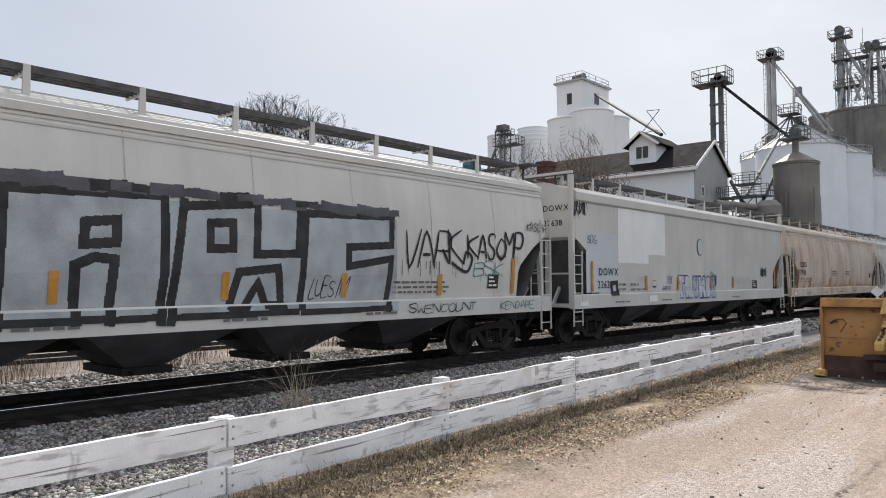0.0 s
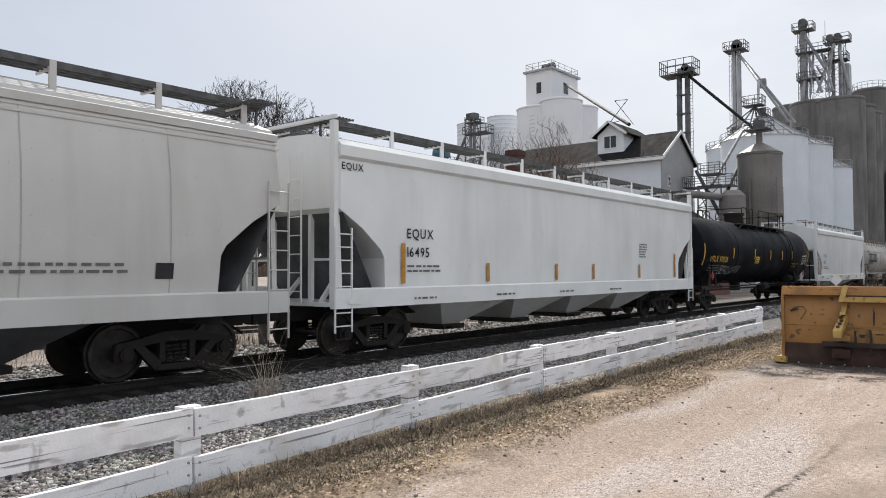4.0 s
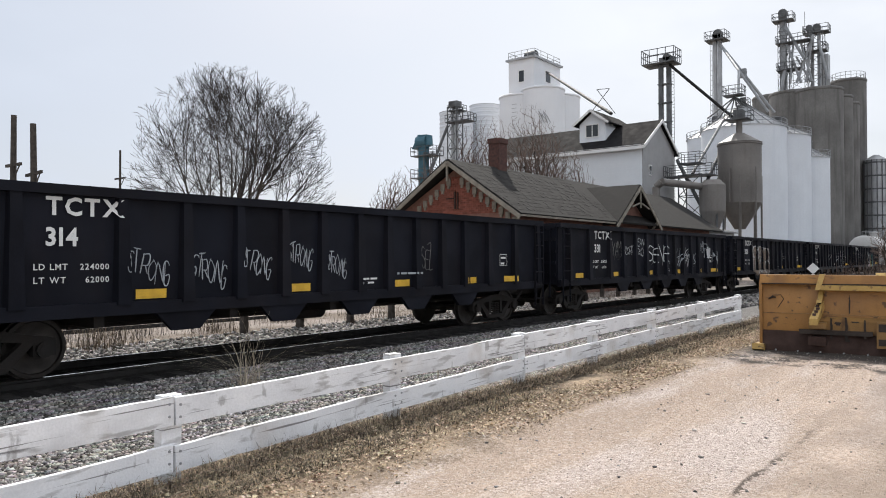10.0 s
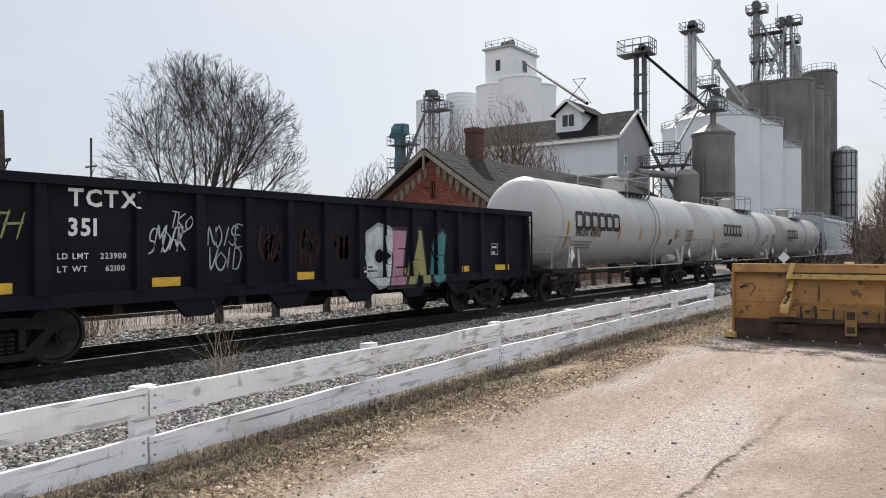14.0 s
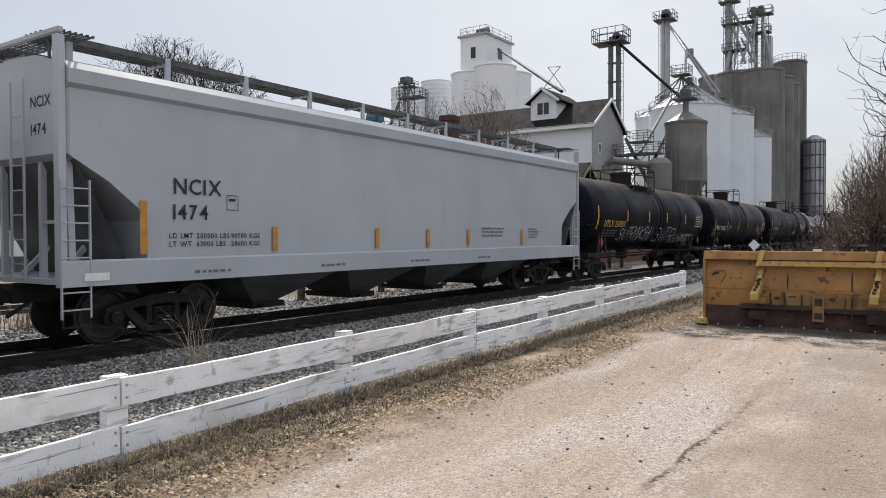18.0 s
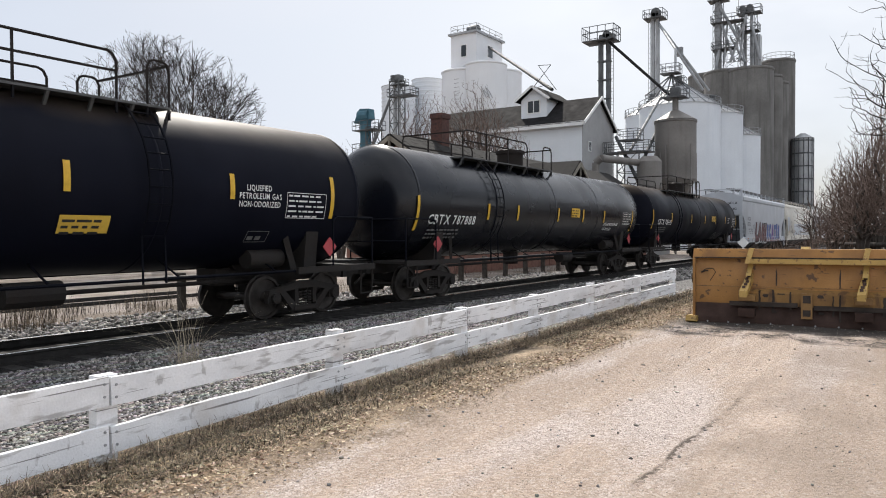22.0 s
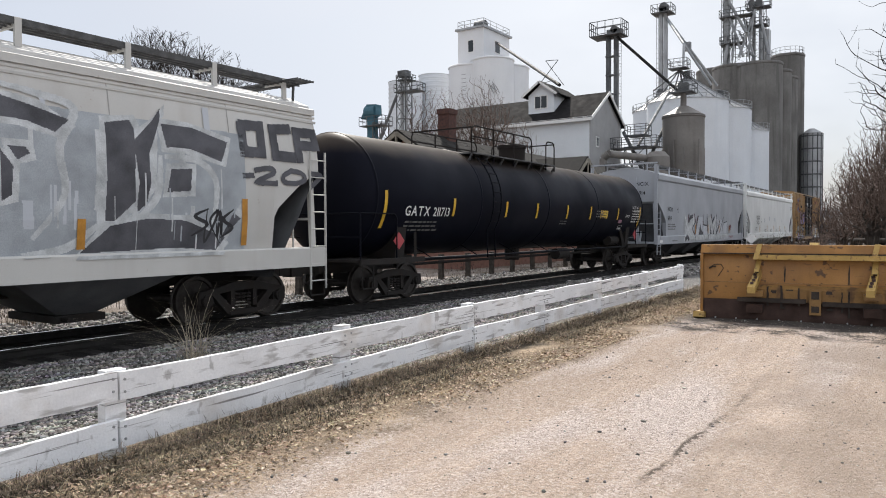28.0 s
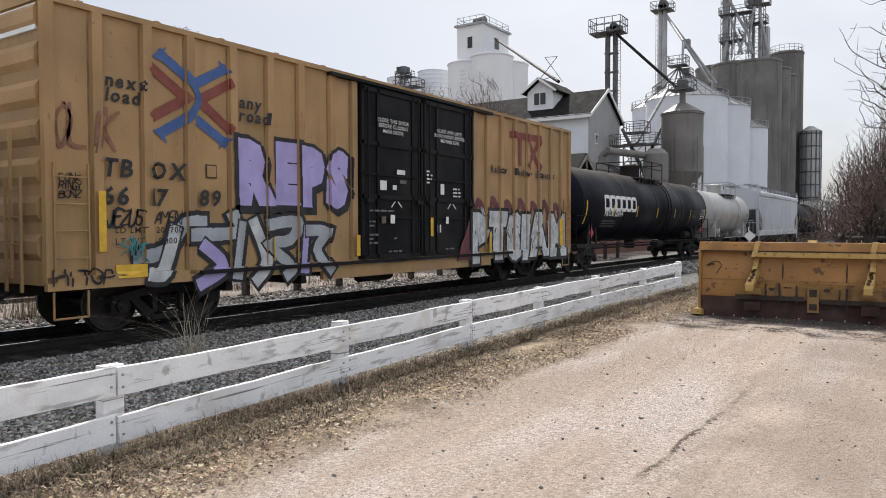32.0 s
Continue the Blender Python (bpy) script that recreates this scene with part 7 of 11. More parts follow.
    def tag(self, key, word, y, z, w, h, seed=0, lean=0.18, drips=0, lift=0.02, pen=None, fall=0.0):
        """A quick sprayed word: uneven single-stroke letters that fill the box, and drips below them."""
        r = random.Random(seed + 7)
        pen = pen or min(max(0.085 * h, 0.022), 0.05)
        step = w / len(word)
        for i, c in enumerate(word):
            k, dz, t = h * r.uniform(0.85, 1.12), r.uniform(-0.08, 0.10) * h - fall * i * step, lean + r.uniform(-0.12, 0.12)
            gw = step * r.uniform(0.84, 1.04)
            for run_ in STROKES[c].split():
                pts = [(int(run_[q]) / 9 + r.uniform(-0.07, 0.07), int(run_[q + 1]) / 9 + r.uniform(-0.05, 0.05)) for q in range(0, len(run_), 2)]
                pts = [(y + i * step + a * gw + t * b * h, z + dz + b * k) for a, b in pts]
                self.add(key, *self.ribbon(self.smooth(pts, 4), pen * r.uniform(0.85, 1.2), 0.45), lift)
        for _ in range(drips):
            a = y + r.uniform(0, w)
            self.stroke(key, [(a, z + 0.1 * h), (a, z - r.uniform(0.1, 0.4) * h)], 0.012, lift)

    def table(self, key, y0, y1, z0, z1, rows=5):
        """A small framed table of print."""
        for a, b, c, d in ((y0, y1, z0, z0 + 0.012), (y0, y1, z1 - 0.012, z1), (y0, y0 + 0.012, z0, z1), (y1 - 0.012, y1, z0, z1)):
            self.rect(key, a, b, c, d, 0.018)
        h = (z1 - z0) / rows
        for k in range(rows):
            self.bars(key, y0 + 0.05, z1 - h * (k + 0.8), y1 - y0 - 0.08, 1, h * 0.45, k + 3)

    def shards(self, outline, fills, y0, y1, z0, z1, n, seed, lean=0.3):
        """A painted piece that cannot be read: swollen overlapping forms with an outline and inner lines."""
        r = random.Random(seed)
        lay = []
        n = max(3, int(n * 0.7))
        w = (y1 - y0) / n
        line = min(0.06, 0.05 * (z1 - z0) + 0.01)
        for k in range(n):
            y = y0 + w * (k + 0.5)
            za = z0 + (z1 - z0) * r.uniform(0.0, 0.12)
            zb = z1 - (z1 - z0) * r.uniform(0.0, 0.15)
            cz, hz = (za + zb) / 2, (zb - za) / 2
            a = r.uniform(-0.6, 1.0) * lean
            ring = []
            for i in range(10):
                t = 6.2832 * i / 10
                c, q = math.cos(t), math.sin(t)
                m = max(abs(c), abs(q)) ** -0.55 * r.uniform(0.86, 1.06)
                ring.append((y + c * m * w * 0.58 + a * q * 0.4, cz + q * m * hz * 0.92))
            ring = self.smooth(ring + ring[:1], 4)[:-1]
            mid = (y, cz)
            face = [(j, (j + 1) % len(ring), len(ring)) for j in range(len(ring))]
            lay.append((outline, [(p[0] + (1 if p[0] > y else -1) * line * 0.9, p[1] + (1 if p[1] > cz else -1) * line * 0.9) for p in ring] + [mid], face))
            lay.append((r.choice(fills), ring + [mid], face))
            for _ in range(2):
                i = r.randrange(len(ring))
                p, q = ring[i], ring[(i + len(ring) // 2 + r.randint(-5, 5)) % len(ring)]
                c1 = (mid[0] + r.uniform(-0.2, 0.2) * w, mid[1] + r.uniform(-0.4, 0.4) * hz)
                vs, fs = self.ribbon(self.smooth([p, c1, ((q[0] + mid[0]) / 2, (q[1] + mid[1]) / 2)]), line)
                lay.append((outline, vs, fs))
        return lay

    def done(self, car):
        names = {"ink": "black_lettering", "chalk": "white_lettering", "ylet": "yellow_lettering", "faint": "faded_lettering", "yellow": "yellow_reflector", "orange": "orange_reflector"}
        for key, (v, f) in self.layers.items():
            nm = names.get(key, "spray_paint" if key.startswith("spray") else "marking")
            if key in ("yellow", "orange"):
                bm = bmesh.new()
                vs = [bm.verts.new(p) for p in v]
                for face in f:
                    bm.faces.new([vs[i] for i in face])
                pieces(nm, bm, M[key], car)
            else:
                part(nm, raw_mesh(nm, v, f, M[key]), None, car)


# ---- truck: bolster, two side frames, springs, two turning wheelsets
WR = 0.457


def revolve_x(bm, prof, n=24):
    """Turns (x, r) points round the x axis."""
    rings = [[(x, r * math.cos(2 * math.pi * i / n), r * math.sin(2 * math.pi * i / n)) for i in range(n)] for x, r in prof]
    loft(bm, rings, True, True)


bm = bmesh.new()
for s in (-1, 1):
    prof = [(0.66, 0.10), (0.66, 0.40), (0.68, WR + 0.025), (0.705, WR + 0.025), (0.715, WR), (0.80, WR - 0.006), (0.805, WR - 0.06), (0.765, WR - 0.075), (0.745, 0.20), (0.77, 0.12), (0.90, 0.085), (1.06, 0.085)]
    revolve_x(bm, [(s * a, r) for a, r in prof])
cyl(bm, (-0.7, 0, 0), (0.7, 0, 0), 0.08, 10)
WHEEL_ME = finish(bm, "wheelset", M["wheel"], 35)
bm = bmesh.new()
for s in (-1, 1):
    revolve_x(bm, [(s * 0.797, WR - 0.001), (s * 0.8065, WR - 0.002), (s * 0.8085, WR - 0.025), (s * 0.800, WR - 0.026)], 28)
RIM_ME = finish(bm, "wheel_rim", M["tread"], 35)
bm = bmesh.new()
box(bm, -0.85, 0.85, -0.19, 0.19, 0.42, 0.66)
box(bm, -0.25, 0.25, -0.3, 0.3, 0.62, 0.74)
for y in (-0.45, 0.45):
    box(bm, -0.8, 0.8, y - 0.04, y + 0.04, 0.33, 0.42)
TRUCK_ME = finish(bm, "truck", M["under"])
bm = bmesh.new()
outer = [(-1.08, 0.40), (-1.08, 0.58), (-0.95, 0.66), (-0.60, 0.68), (-0.25, 0.76), (0.25, 0.76), (0.60, 0.68), (0.95, 0.66), (1.08, 0.58), (1.08, 0.40), (0.84, 0.38), (0.70, 0.52), (0.52, 0.30), (0.34, 0.17), (-0.34, 0.17), (-0.52, 0.30), (-0.70, 0.52), (-0.84, 0.38)]
a = [bm.verts.new((0.97, y, z)) for y, z in outer]
b = [bm.verts.new((1.10, y, z)) for y, z in outer]


# frame as a truss: top chord, two diagonals, bottom chord, pedestals
bm.free()
bm = bmesh.new()


def plate(pts, x0=0.97, x1=1.10):
    loft(bm, [[(x, y, z) for y, z in pts] for x in (x0, x1)])


plate([(-1.07, 0.50), (-0.62, 0.57), (-0.25, 0.62), (0.25, 0.62), (0.62, 0.57), (1.07, 0.50), (1.05, 0.62), (0.60, 0.70), (0.25, 0.78), (-0.25, 0.78), (-0.60, 0.70), (-1.05, 0.62)])
for s in (-1, 1):
    plate([(s * 0.78, 0.58), (s * 0.60, 0.58), (s * 0.30, 0.30), (s * 0.30, 0.16), (s * 0.40, 0.17)])
    plate([(s * 0.75, 0.54), (s * 1.07, 0.54), (s * 1.07, 0.36), (s * 0.75, 0.36)], 0.95, 1.08)
    plate([(s * 0.32, 0.30), (s * 0.22, 0.30), (s * 0.22, 0.64), (s * 0.32, 0.64)], 0.96, 1.09)
    cyl(bm, (1.04, s * 0.889, WR), (1.155, s * 0.889, WR), 0.115, 12)
    cyl(bm, (1.15, s * 0.889, WR), (1.165, s * 0.889, WR), 0.08, 8)
plate([(-0.36, 0.16), (0.36, 0.16), (0.36, 0.25), (-0.36, 0.25)], 0.94, 1.12)
FRAME_ME = finish(bm, "side_frame", M["under"])
bm = bmesh.new()
for y in (-0.13, 0.0, 0.13):
    for k in range(5):
        z = 0.27 + 0.062 * k
        cyl(bm, (1.03, y, z), (1.03, y, z + 0.035), 0.062, 8)
SPRING_ME = finish(bm, "spring_nest", M["under"])

WHEELS = []


def add_truck(car, y):
    tr = part("truck", TRUCK_ME, None, car, at=pose(0, y, 0))
    for rz in (0, 180):
        part("side_frame", FRAME_ME, None, tr, at=pose(0, 0, 0, 0, 0, rz))
        part("spring_nest", SPRING_ME, None, tr, at=pose(0, 0, 0, 0, 0, rz))
    for dy in (-0.889, 0.889):
        w = part("wheelset", WHEEL_ME, None, tr, at=pose(0, dy, WR))
        WHEELS.append((w, dy, car))
        # the bright rim turns with its wheel, being part of the same round shape
    return tr


bm = bmesh.new()
box(bm, -0.09, 0.09, -0.42, 0.0, 0.74, 0.94)
box(bm, -0.15, 0.15, -0.50, -0.30, 0.70, 0.98)
bar(bm, (0.25, 0.05, 0.75), (0.25, -0.32, 0.52), 0.05)
COUPLER_ME = finish(bm, "coupler", M["under"])


def couplers(car, half):
    part("coupler", COUPLER_ME, None, car, at=pose(0, -half + 0.48, 0))
    part("coupler", COUPLER_ME, None, car, at=pose(0, half - 0.48, 0, 0, 0, 180))


def ladder(bm, x, y0, y1, z0, z1, n, r=0.014):
    for y in (y0, y1):
        bar(bm, (x, y, z0), (x, y, z1), 0.045, 0.02)
    for k in range(n):
        z = z0 + (z1 - z0) * (k + 0.5) / n
        cyl(bm, (x, y0, z), (x, y1, z), r, 5)


CARS = []


def start_car(kind, label, category, rear, L):
    """A car L metres over its couplers whose rear coupling is at the train coordinate given."""
    car = thing(kind, label, category, group="cars of the train")
    CARS.append((car, rear - L / 2, L))
    return car


def hopper(rear, L, paint, label, top=4.58, curved=True, bays=4, rib_roof=True, marks=None, sill_z=(1.02, 1.42), wide=1.62, cut=1.3, shift=0.0, end_text=(), stripes=None, gap=0.75):
    car = start_car("covered_hopper_car", label, "hopper car", rear, L)
    half = L / 2
    E = half - gap + 0.13     # ends of the side sill
    B = half - gap          # ends of the body at the top
    zs = sill_z[1]
    ze = top - 0.42          # eave
    if curved:
        ctrl = [(zs - 0.02, wide - 0.07), (zs + 0.5, wide - 0.01), (zs + 1.1, wide), (zs + 1.8, wide - 0.03), (ze - 0.25, wide - 0.14), (ze, wide - 0.22)]
    else:
        ctrl = [(zs - 0.02, wide), (zs + 0.6, wide), (zs + 1.4, wide), (zs + 2.0, wide), (ze - 0.3, wide), (ze, wide - 0.01)]

    def surf(z):
        for (za, xa), (zb, xb) in zip(ctrl, ctrl[1:]):
            if z <= zb:
                return xa + (xb - xa) * (z - za) / (zb - za)
        return ctrl[-1][1]

    zc = zs + (ze - zs) * 0.58    # height at which the end cut starts
    n = 12
    rings = []
    knee = zs + 0.75
    ends = [(0.0, zc), (0.06, zc - 0.05), (cut * 0.5, (zc + knee) / 2 + 0.03), (cut - 0.12, knee + 0.03), (cut - 0.02, knee - 0.14), (cut, zs - 0.02)]
    ys = [(-B + e, z) for e, z in ends] + [((-B + cut) + (2 * B - 2 * cut) * k / 8, zs - 0.02) for k in range(1, 8)] + [(B - e, z) for e, z in ends[::-1]]
    for y, zb in ys:
        e = B - abs(y)
        inset = 0.05 if e < 0.01 else 0.0
        right = []
        for k in range(n + 1):
            z = zb + (ze - zb) * k / n
            right.append((surf(z) - inset, y, z))
        roof = [(surf(ze) - 0.06 - inset, y, ze + 0.16), (0.75, y, top - 0.04), (0.0, y, top)]
        ring = right + roof + [(-p[0], p[1], p[2]) for p in (right + roof[:-1])[::-1]]
        rings.append(ring)
    bm = bmesh.new()
    loft(bm, rings)
    part("body", bm, paint, car, smooth=28)
    # weld seams and eave rail
    bm = bmesh.new()
    for s in (-1, 1):
        deep = 0.0 if curved else 0.09
        pr = [(s * (surf(ze) - 0.03), ze - 0.05 - 2 * deep), (s * (surf(ze) + 0.055 + 0.3 * deep), ze - 0.05 - deep), (s * (surf(ze) + 0.055 + 0.3 * deep), ze + 0.07), (s * (surf(ze) - 0.03), ze + 0.10 + deep)]
        loft(bm, [[(x, y, z) for x, z in pr] for y in (-B, B)])
    part("top_chord", bm, paint, car)
    if rib_roof and curved:
        bm = bmesh.new()
        for s in (-1, 1):
            for dz in (0.10, 0.20):
                loft(bm, [[(s * (surf(ze - dz) - 0.01), y, ze - dz - 0.02), (s * (surf(ze - dz) + 0.022), y, ze - dz - 0.02), (s * (surf(ze - dz) + 0.022), y, ze - dz + 0.02), (s * (surf(ze - dz) - 0.01), y, ze - dz + 0.02)] for y in (-B, B)])
        part("eave_rib", bm, paint, car)
    bm = bmesh.new()
    k = 8 if curved or paint is M["hop_white"] else 1
    for i in range(1, k):
        y = -B + 2 * B * i / k
        strips = []
        for j in range(n + 1):
            z = zs + (ze - zs) * j / n
            strips.append([bm.verts.new((surf(z) + 0.005, y - 0.011, z)), bm.verts.new((surf(z) + 0.005, y + 0.011, z))])
        for (a, b), (c, d) in zip(strips, strips[1:]):
            bm.faces.new((a, b, d, c))
    if k > 1:
        pieces("panel_seam", bm, M["rustrun"] if paint is M["hop_rust"] else (M["seam"] if paint is M["hop_white"] else paint), car)
    # side sills
    for s in (-1, 1):
        bm = bmesh.new()
        x0, x1 = s * (wide - 0.10), s * (wide + 0.03)
        loft(bm, [[(x0, y, sill_z[0]), (x1, y, sill_z[0]), (x1, y, sill_z[1] - 0.03), (x1 - s * 0.03, y, sill_z[1]), (x0, y, sill_z[1])] for y in (-E, E)])
        part("side_sill", bm, paint, car)
    # hopper bays and their gates
    span = 2 * (E - 3.3)
    for i in range(bays):
        y = -span / 2 + span * (i + 0.5) / bays
        w = span / bays * 0.47
        bm = bmesh.new()
        loft(bm, [[(-wide + 0.12, y - w, 1.05), (wide - 0.12, y - w, 1.05), (wide - 0.12, y + w, 1.05), (-wide + 0.12, y + w, 1.05)], [(-0.62, y - 0.32, 0.42), (0.62, y - 0.32, 0.42), (0.62, y + 0.32, 0.42), (-0.62, y + 0.32, 0.42)]])
        # all but the clean white bays carry their shade in the dark paint
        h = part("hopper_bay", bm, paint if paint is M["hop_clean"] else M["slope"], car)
        bm = bmesh.new()
        box(bm, -0.75, 0.75, y - 0.42, y + 0.42, 0.30, 0.42)
        cyl(bm, (-0.95, y - 0.30, 0.36), (0.95, y - 0.30, 0.36), 0.035, 6)
        part("outlet_gate", bm, M["under"], h)
    bm = bmesh.new()
    box(bm, -0.22, 0.22, -E, E, 0.72, 1.02)
    part("centre_sill", bm, M["under"], car)
    # end platforms, posts, slope sheet braces
    for s in (-1, 1):
        y0, y1 = sorted((s * (E - 1.9), s * E))
        bm = bmesh.new()
        box(bm, -wide + 0.1, wide - 0.1, y0, y1, 1.06, 1.14)
        part("end_platform", bm, paint, car)
        # slope sheet under the cut end, its underside shade put into dark paint
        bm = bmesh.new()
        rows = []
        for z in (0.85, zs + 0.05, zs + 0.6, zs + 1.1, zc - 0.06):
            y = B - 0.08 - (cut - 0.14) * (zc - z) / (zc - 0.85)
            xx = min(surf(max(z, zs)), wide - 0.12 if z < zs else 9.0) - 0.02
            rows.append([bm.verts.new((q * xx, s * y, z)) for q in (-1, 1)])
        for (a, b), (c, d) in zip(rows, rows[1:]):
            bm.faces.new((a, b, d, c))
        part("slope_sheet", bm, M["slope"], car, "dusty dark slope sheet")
        if not curved:
            for x in (-1, 1):
                bm = bmesh.new()
                box(bm, min(x * (wide - 0.13), x * (wide + 0.01)), max(x * (wide - 0.13), x * (wide + 0.01)), s * (B + 0.07) - 0.055, s * (B + 0.07) + 0.055, 1.1, top + 0.13)
                part("corner_post", bm, paint, car)
            bm = bmesh.new()
            box(bm, -wide, wide, s * (B + 0.07) - 0.04, s * (B + 0.07) + 0.04, top + 0.175, top + 0.24)
            part("end_beam", bm, paint, car)
        if s < 0 and end_text:
            bm = bmesh.new()
            for k, line in enumerate(end_text):
                size = 0.24 if k < 2 else 0.11
                vs, fs, w = text_shape(line, size, 0.012, 0.1)
                x0, z0 = (0.60, ze - 0.42 - 0.42 * k) if k < 2 else (0.0, ze - 0.66 - 0.20 * k)
                vv = [bm.verts.new((x0 + a, -B - 0.006, z0 + b)) for a, b in vs]
                for f in fs:
                    bm.faces.new([vv[i] for i in f])
            part("end_lettering", bm, M["ink"], car)
        for x in (-1, 1):
            for p0, p1, wd in (((x * (wide - 0.12), s * (B - 0.12), 1.1), (x * (wide - 0.24), s * (B - 0.12), zc + 0.6), 0.10), ((x * 0.62, s * (B - 0.15), 1.1), (x * 0.62, s * (B - 0.15), zc + 0.3), 0.09), ((x * 0.62, s * (B - 0.4), 1.1), (x * 0.55, s * (B - 1.0), zs + 0.35), 0.08), ((x * (wide - 0.12), s * (B - 0.15), 2.0), (x * 0.62, s * (B - 0.15), 2.0), 0.05)):
                bm = bmesh.new()
                bar(bm, p0, p1, wd, wd)
                part("end_post", bm, paint, car)
        bm = bmesh.new()
        sx = wide + 0.02
        ya, yb = s * (E - 0.46), s * (E - 0.02)
        ladder(bm, sx, min(ya, yb), max(ya, yb), 0.55, zc + 0.35 if curved else 2.62, 8)
        for x in (0.25, 0.65, -0.9):
            bar(bm, (x, s * (E + 0.01), 1.1), (x, s * (E + 0.01), ze), 0.03, 0.03)
        for k2 in range(7):
            z = 1.35 + k2 * 0.38
            cyl(bm, (0.25, s * (E + 0.01), z), (0.65, s * (E + 0.01), z), 0.012, 5)
        part("ladder", bm, paint, car)
        bm = bmesh.new()
        for k2 in range(6):
            y = s * (B - 0.06 - 0.09 * k2)
            box(bm, -wide + 0.12, wide - 0.12, y - 0.012, y + 0.012, top + 0.215, top + 0.245)
        for k2 in range(15):
            x = -wide + 0.14 + (2 * wide - 0.28) * k2 / 14
            box(bm, x - 0.012, x + 0.012, min(s * (B - 0.52), s * (B - 0.05)), max(s * (B - 0.52), s * (B - 0.05)), top + 0.205, top + 0.215)
        for x in (-0.95, 0.95):
            bar(bm, (x, s * (B - 0.1), top + 0.21), (x, s * (B - 0.12), top - 0.12), 0.04)
        part("crossover_step", bm, M["grate"], car)
    bm = bmesh.new()
    cyl(bm, (-0.55, -B - 0.10, 2.65), (-0.55, -B - 0.14, 2.65), 0.26, 16)
    part("hand_brake_wheel", bm, M["under"], car)
    # roof: hatch trough, running boards and their brackets
    bm = bmesh.new()
    loft(bm, [[(-0.36, y, top - 0.03), (0.36, y, top - 0.03), (0.30, y, top + 0.09), (-0.30, y, top + 0.09)] for y in (-B + 0.5, B - 0.5)])
    part("hatch_cover", bm, paint, car)
    bm = bmesh.new()
    bar(bm, (0.98, 0, top - 0.14), (0.98, 0, top + 0.30), 0.05, 0.10)
    bar(bm, (0.42, 0, top + 0.20), (0.98, 0, top + 0.20), 0.04, 0.05)
    leg = finish(bm, "bracket", paint)
    bm = bmesh.new()
    for s in range(-40, 41):
        y = s * (B + 0.04) / 40
        box(bm, 0.54, 0.98, y - 0.012, y + 0.012, top + 0.225, top + 0.25)
    for x in (0.54, 0.69, 0.83, 0.98):
        box(bm, x - 0.012, x + 0.012, -B - 0.04, B + 0.04, top + 0.20, top + 0.30)
    grid_me = finish(bm, "running_board", M["grate"])
    for rz in (0, 180):
        rb = part("running_board", grid_me, None, car, "dark steel grating", at=pose(0, 0, 0, 0, 0, rz))
        m = 11
        for i in range(m):
            part("bracket", leg, None, rb, at=pose(0, -B + 0.4 + (2 * B - 0.8) * i / (m - 1), 0))
    bm = bmesh.new()
    yy = half - 2.75
    part("air_reservoir", finish_cyl(bm, (-0.5, yy - 1.6, 1.35), (0.3, yy - 1.6, 1.35), 0.24), None, car)
    bm = bmesh.new()
    for s in (-1, 1):
        yb = s * (E - 0.25)
        pipe(bm, [(wide, yb - 0.2, 1.02), (wide, yb - 0.2, 0.42), (wide, yb + 0.2, 0.42), (wide, yb + 0.2, 1.02)], 0.016, 5)
    part("stirrup_step", bm, M["under"], car)
    add_truck(car, -half + 2.35)
    add_truck(car, half - 2.35)
    couplers(car, half)
    mk = Marks(lambda y, z: surf(z) if z > sill_z[1] - 0.02 else wide + 0.032, shift)
    for y in (-E + 1.9, -E + 5.0, -E + 8.3, E - 8.3, E - 5.0, E - 1.9) if stripes is None else stripes:
        tall = 0.40 if abs(y) > half - 2.6 else 0.0
        mk.rect("orange", y, y + 0.13, zs + 0.07, zs + 0.53 + tall, 0.032)
    mk.rect("chalk", -E + 0.35, -E + 0.75, sill_z[0] + 0.08, sill_z[0] + 0.2)
    for k3 in range(4):
        mk.bars("faint", -E + 2.3 + k3 * 3.1, sill_z[0] + 0.12, 0.9, 1, 0.06, k3)
    if marks:
        marks(mk, E, zs, ze)
    mk.done(car)
    return car


def finish_cyl(bm, p0, p1, r):
    cyl(bm, p0, p1, r, 14)
    return finish(bm, "reservoir", M["under"], 40)


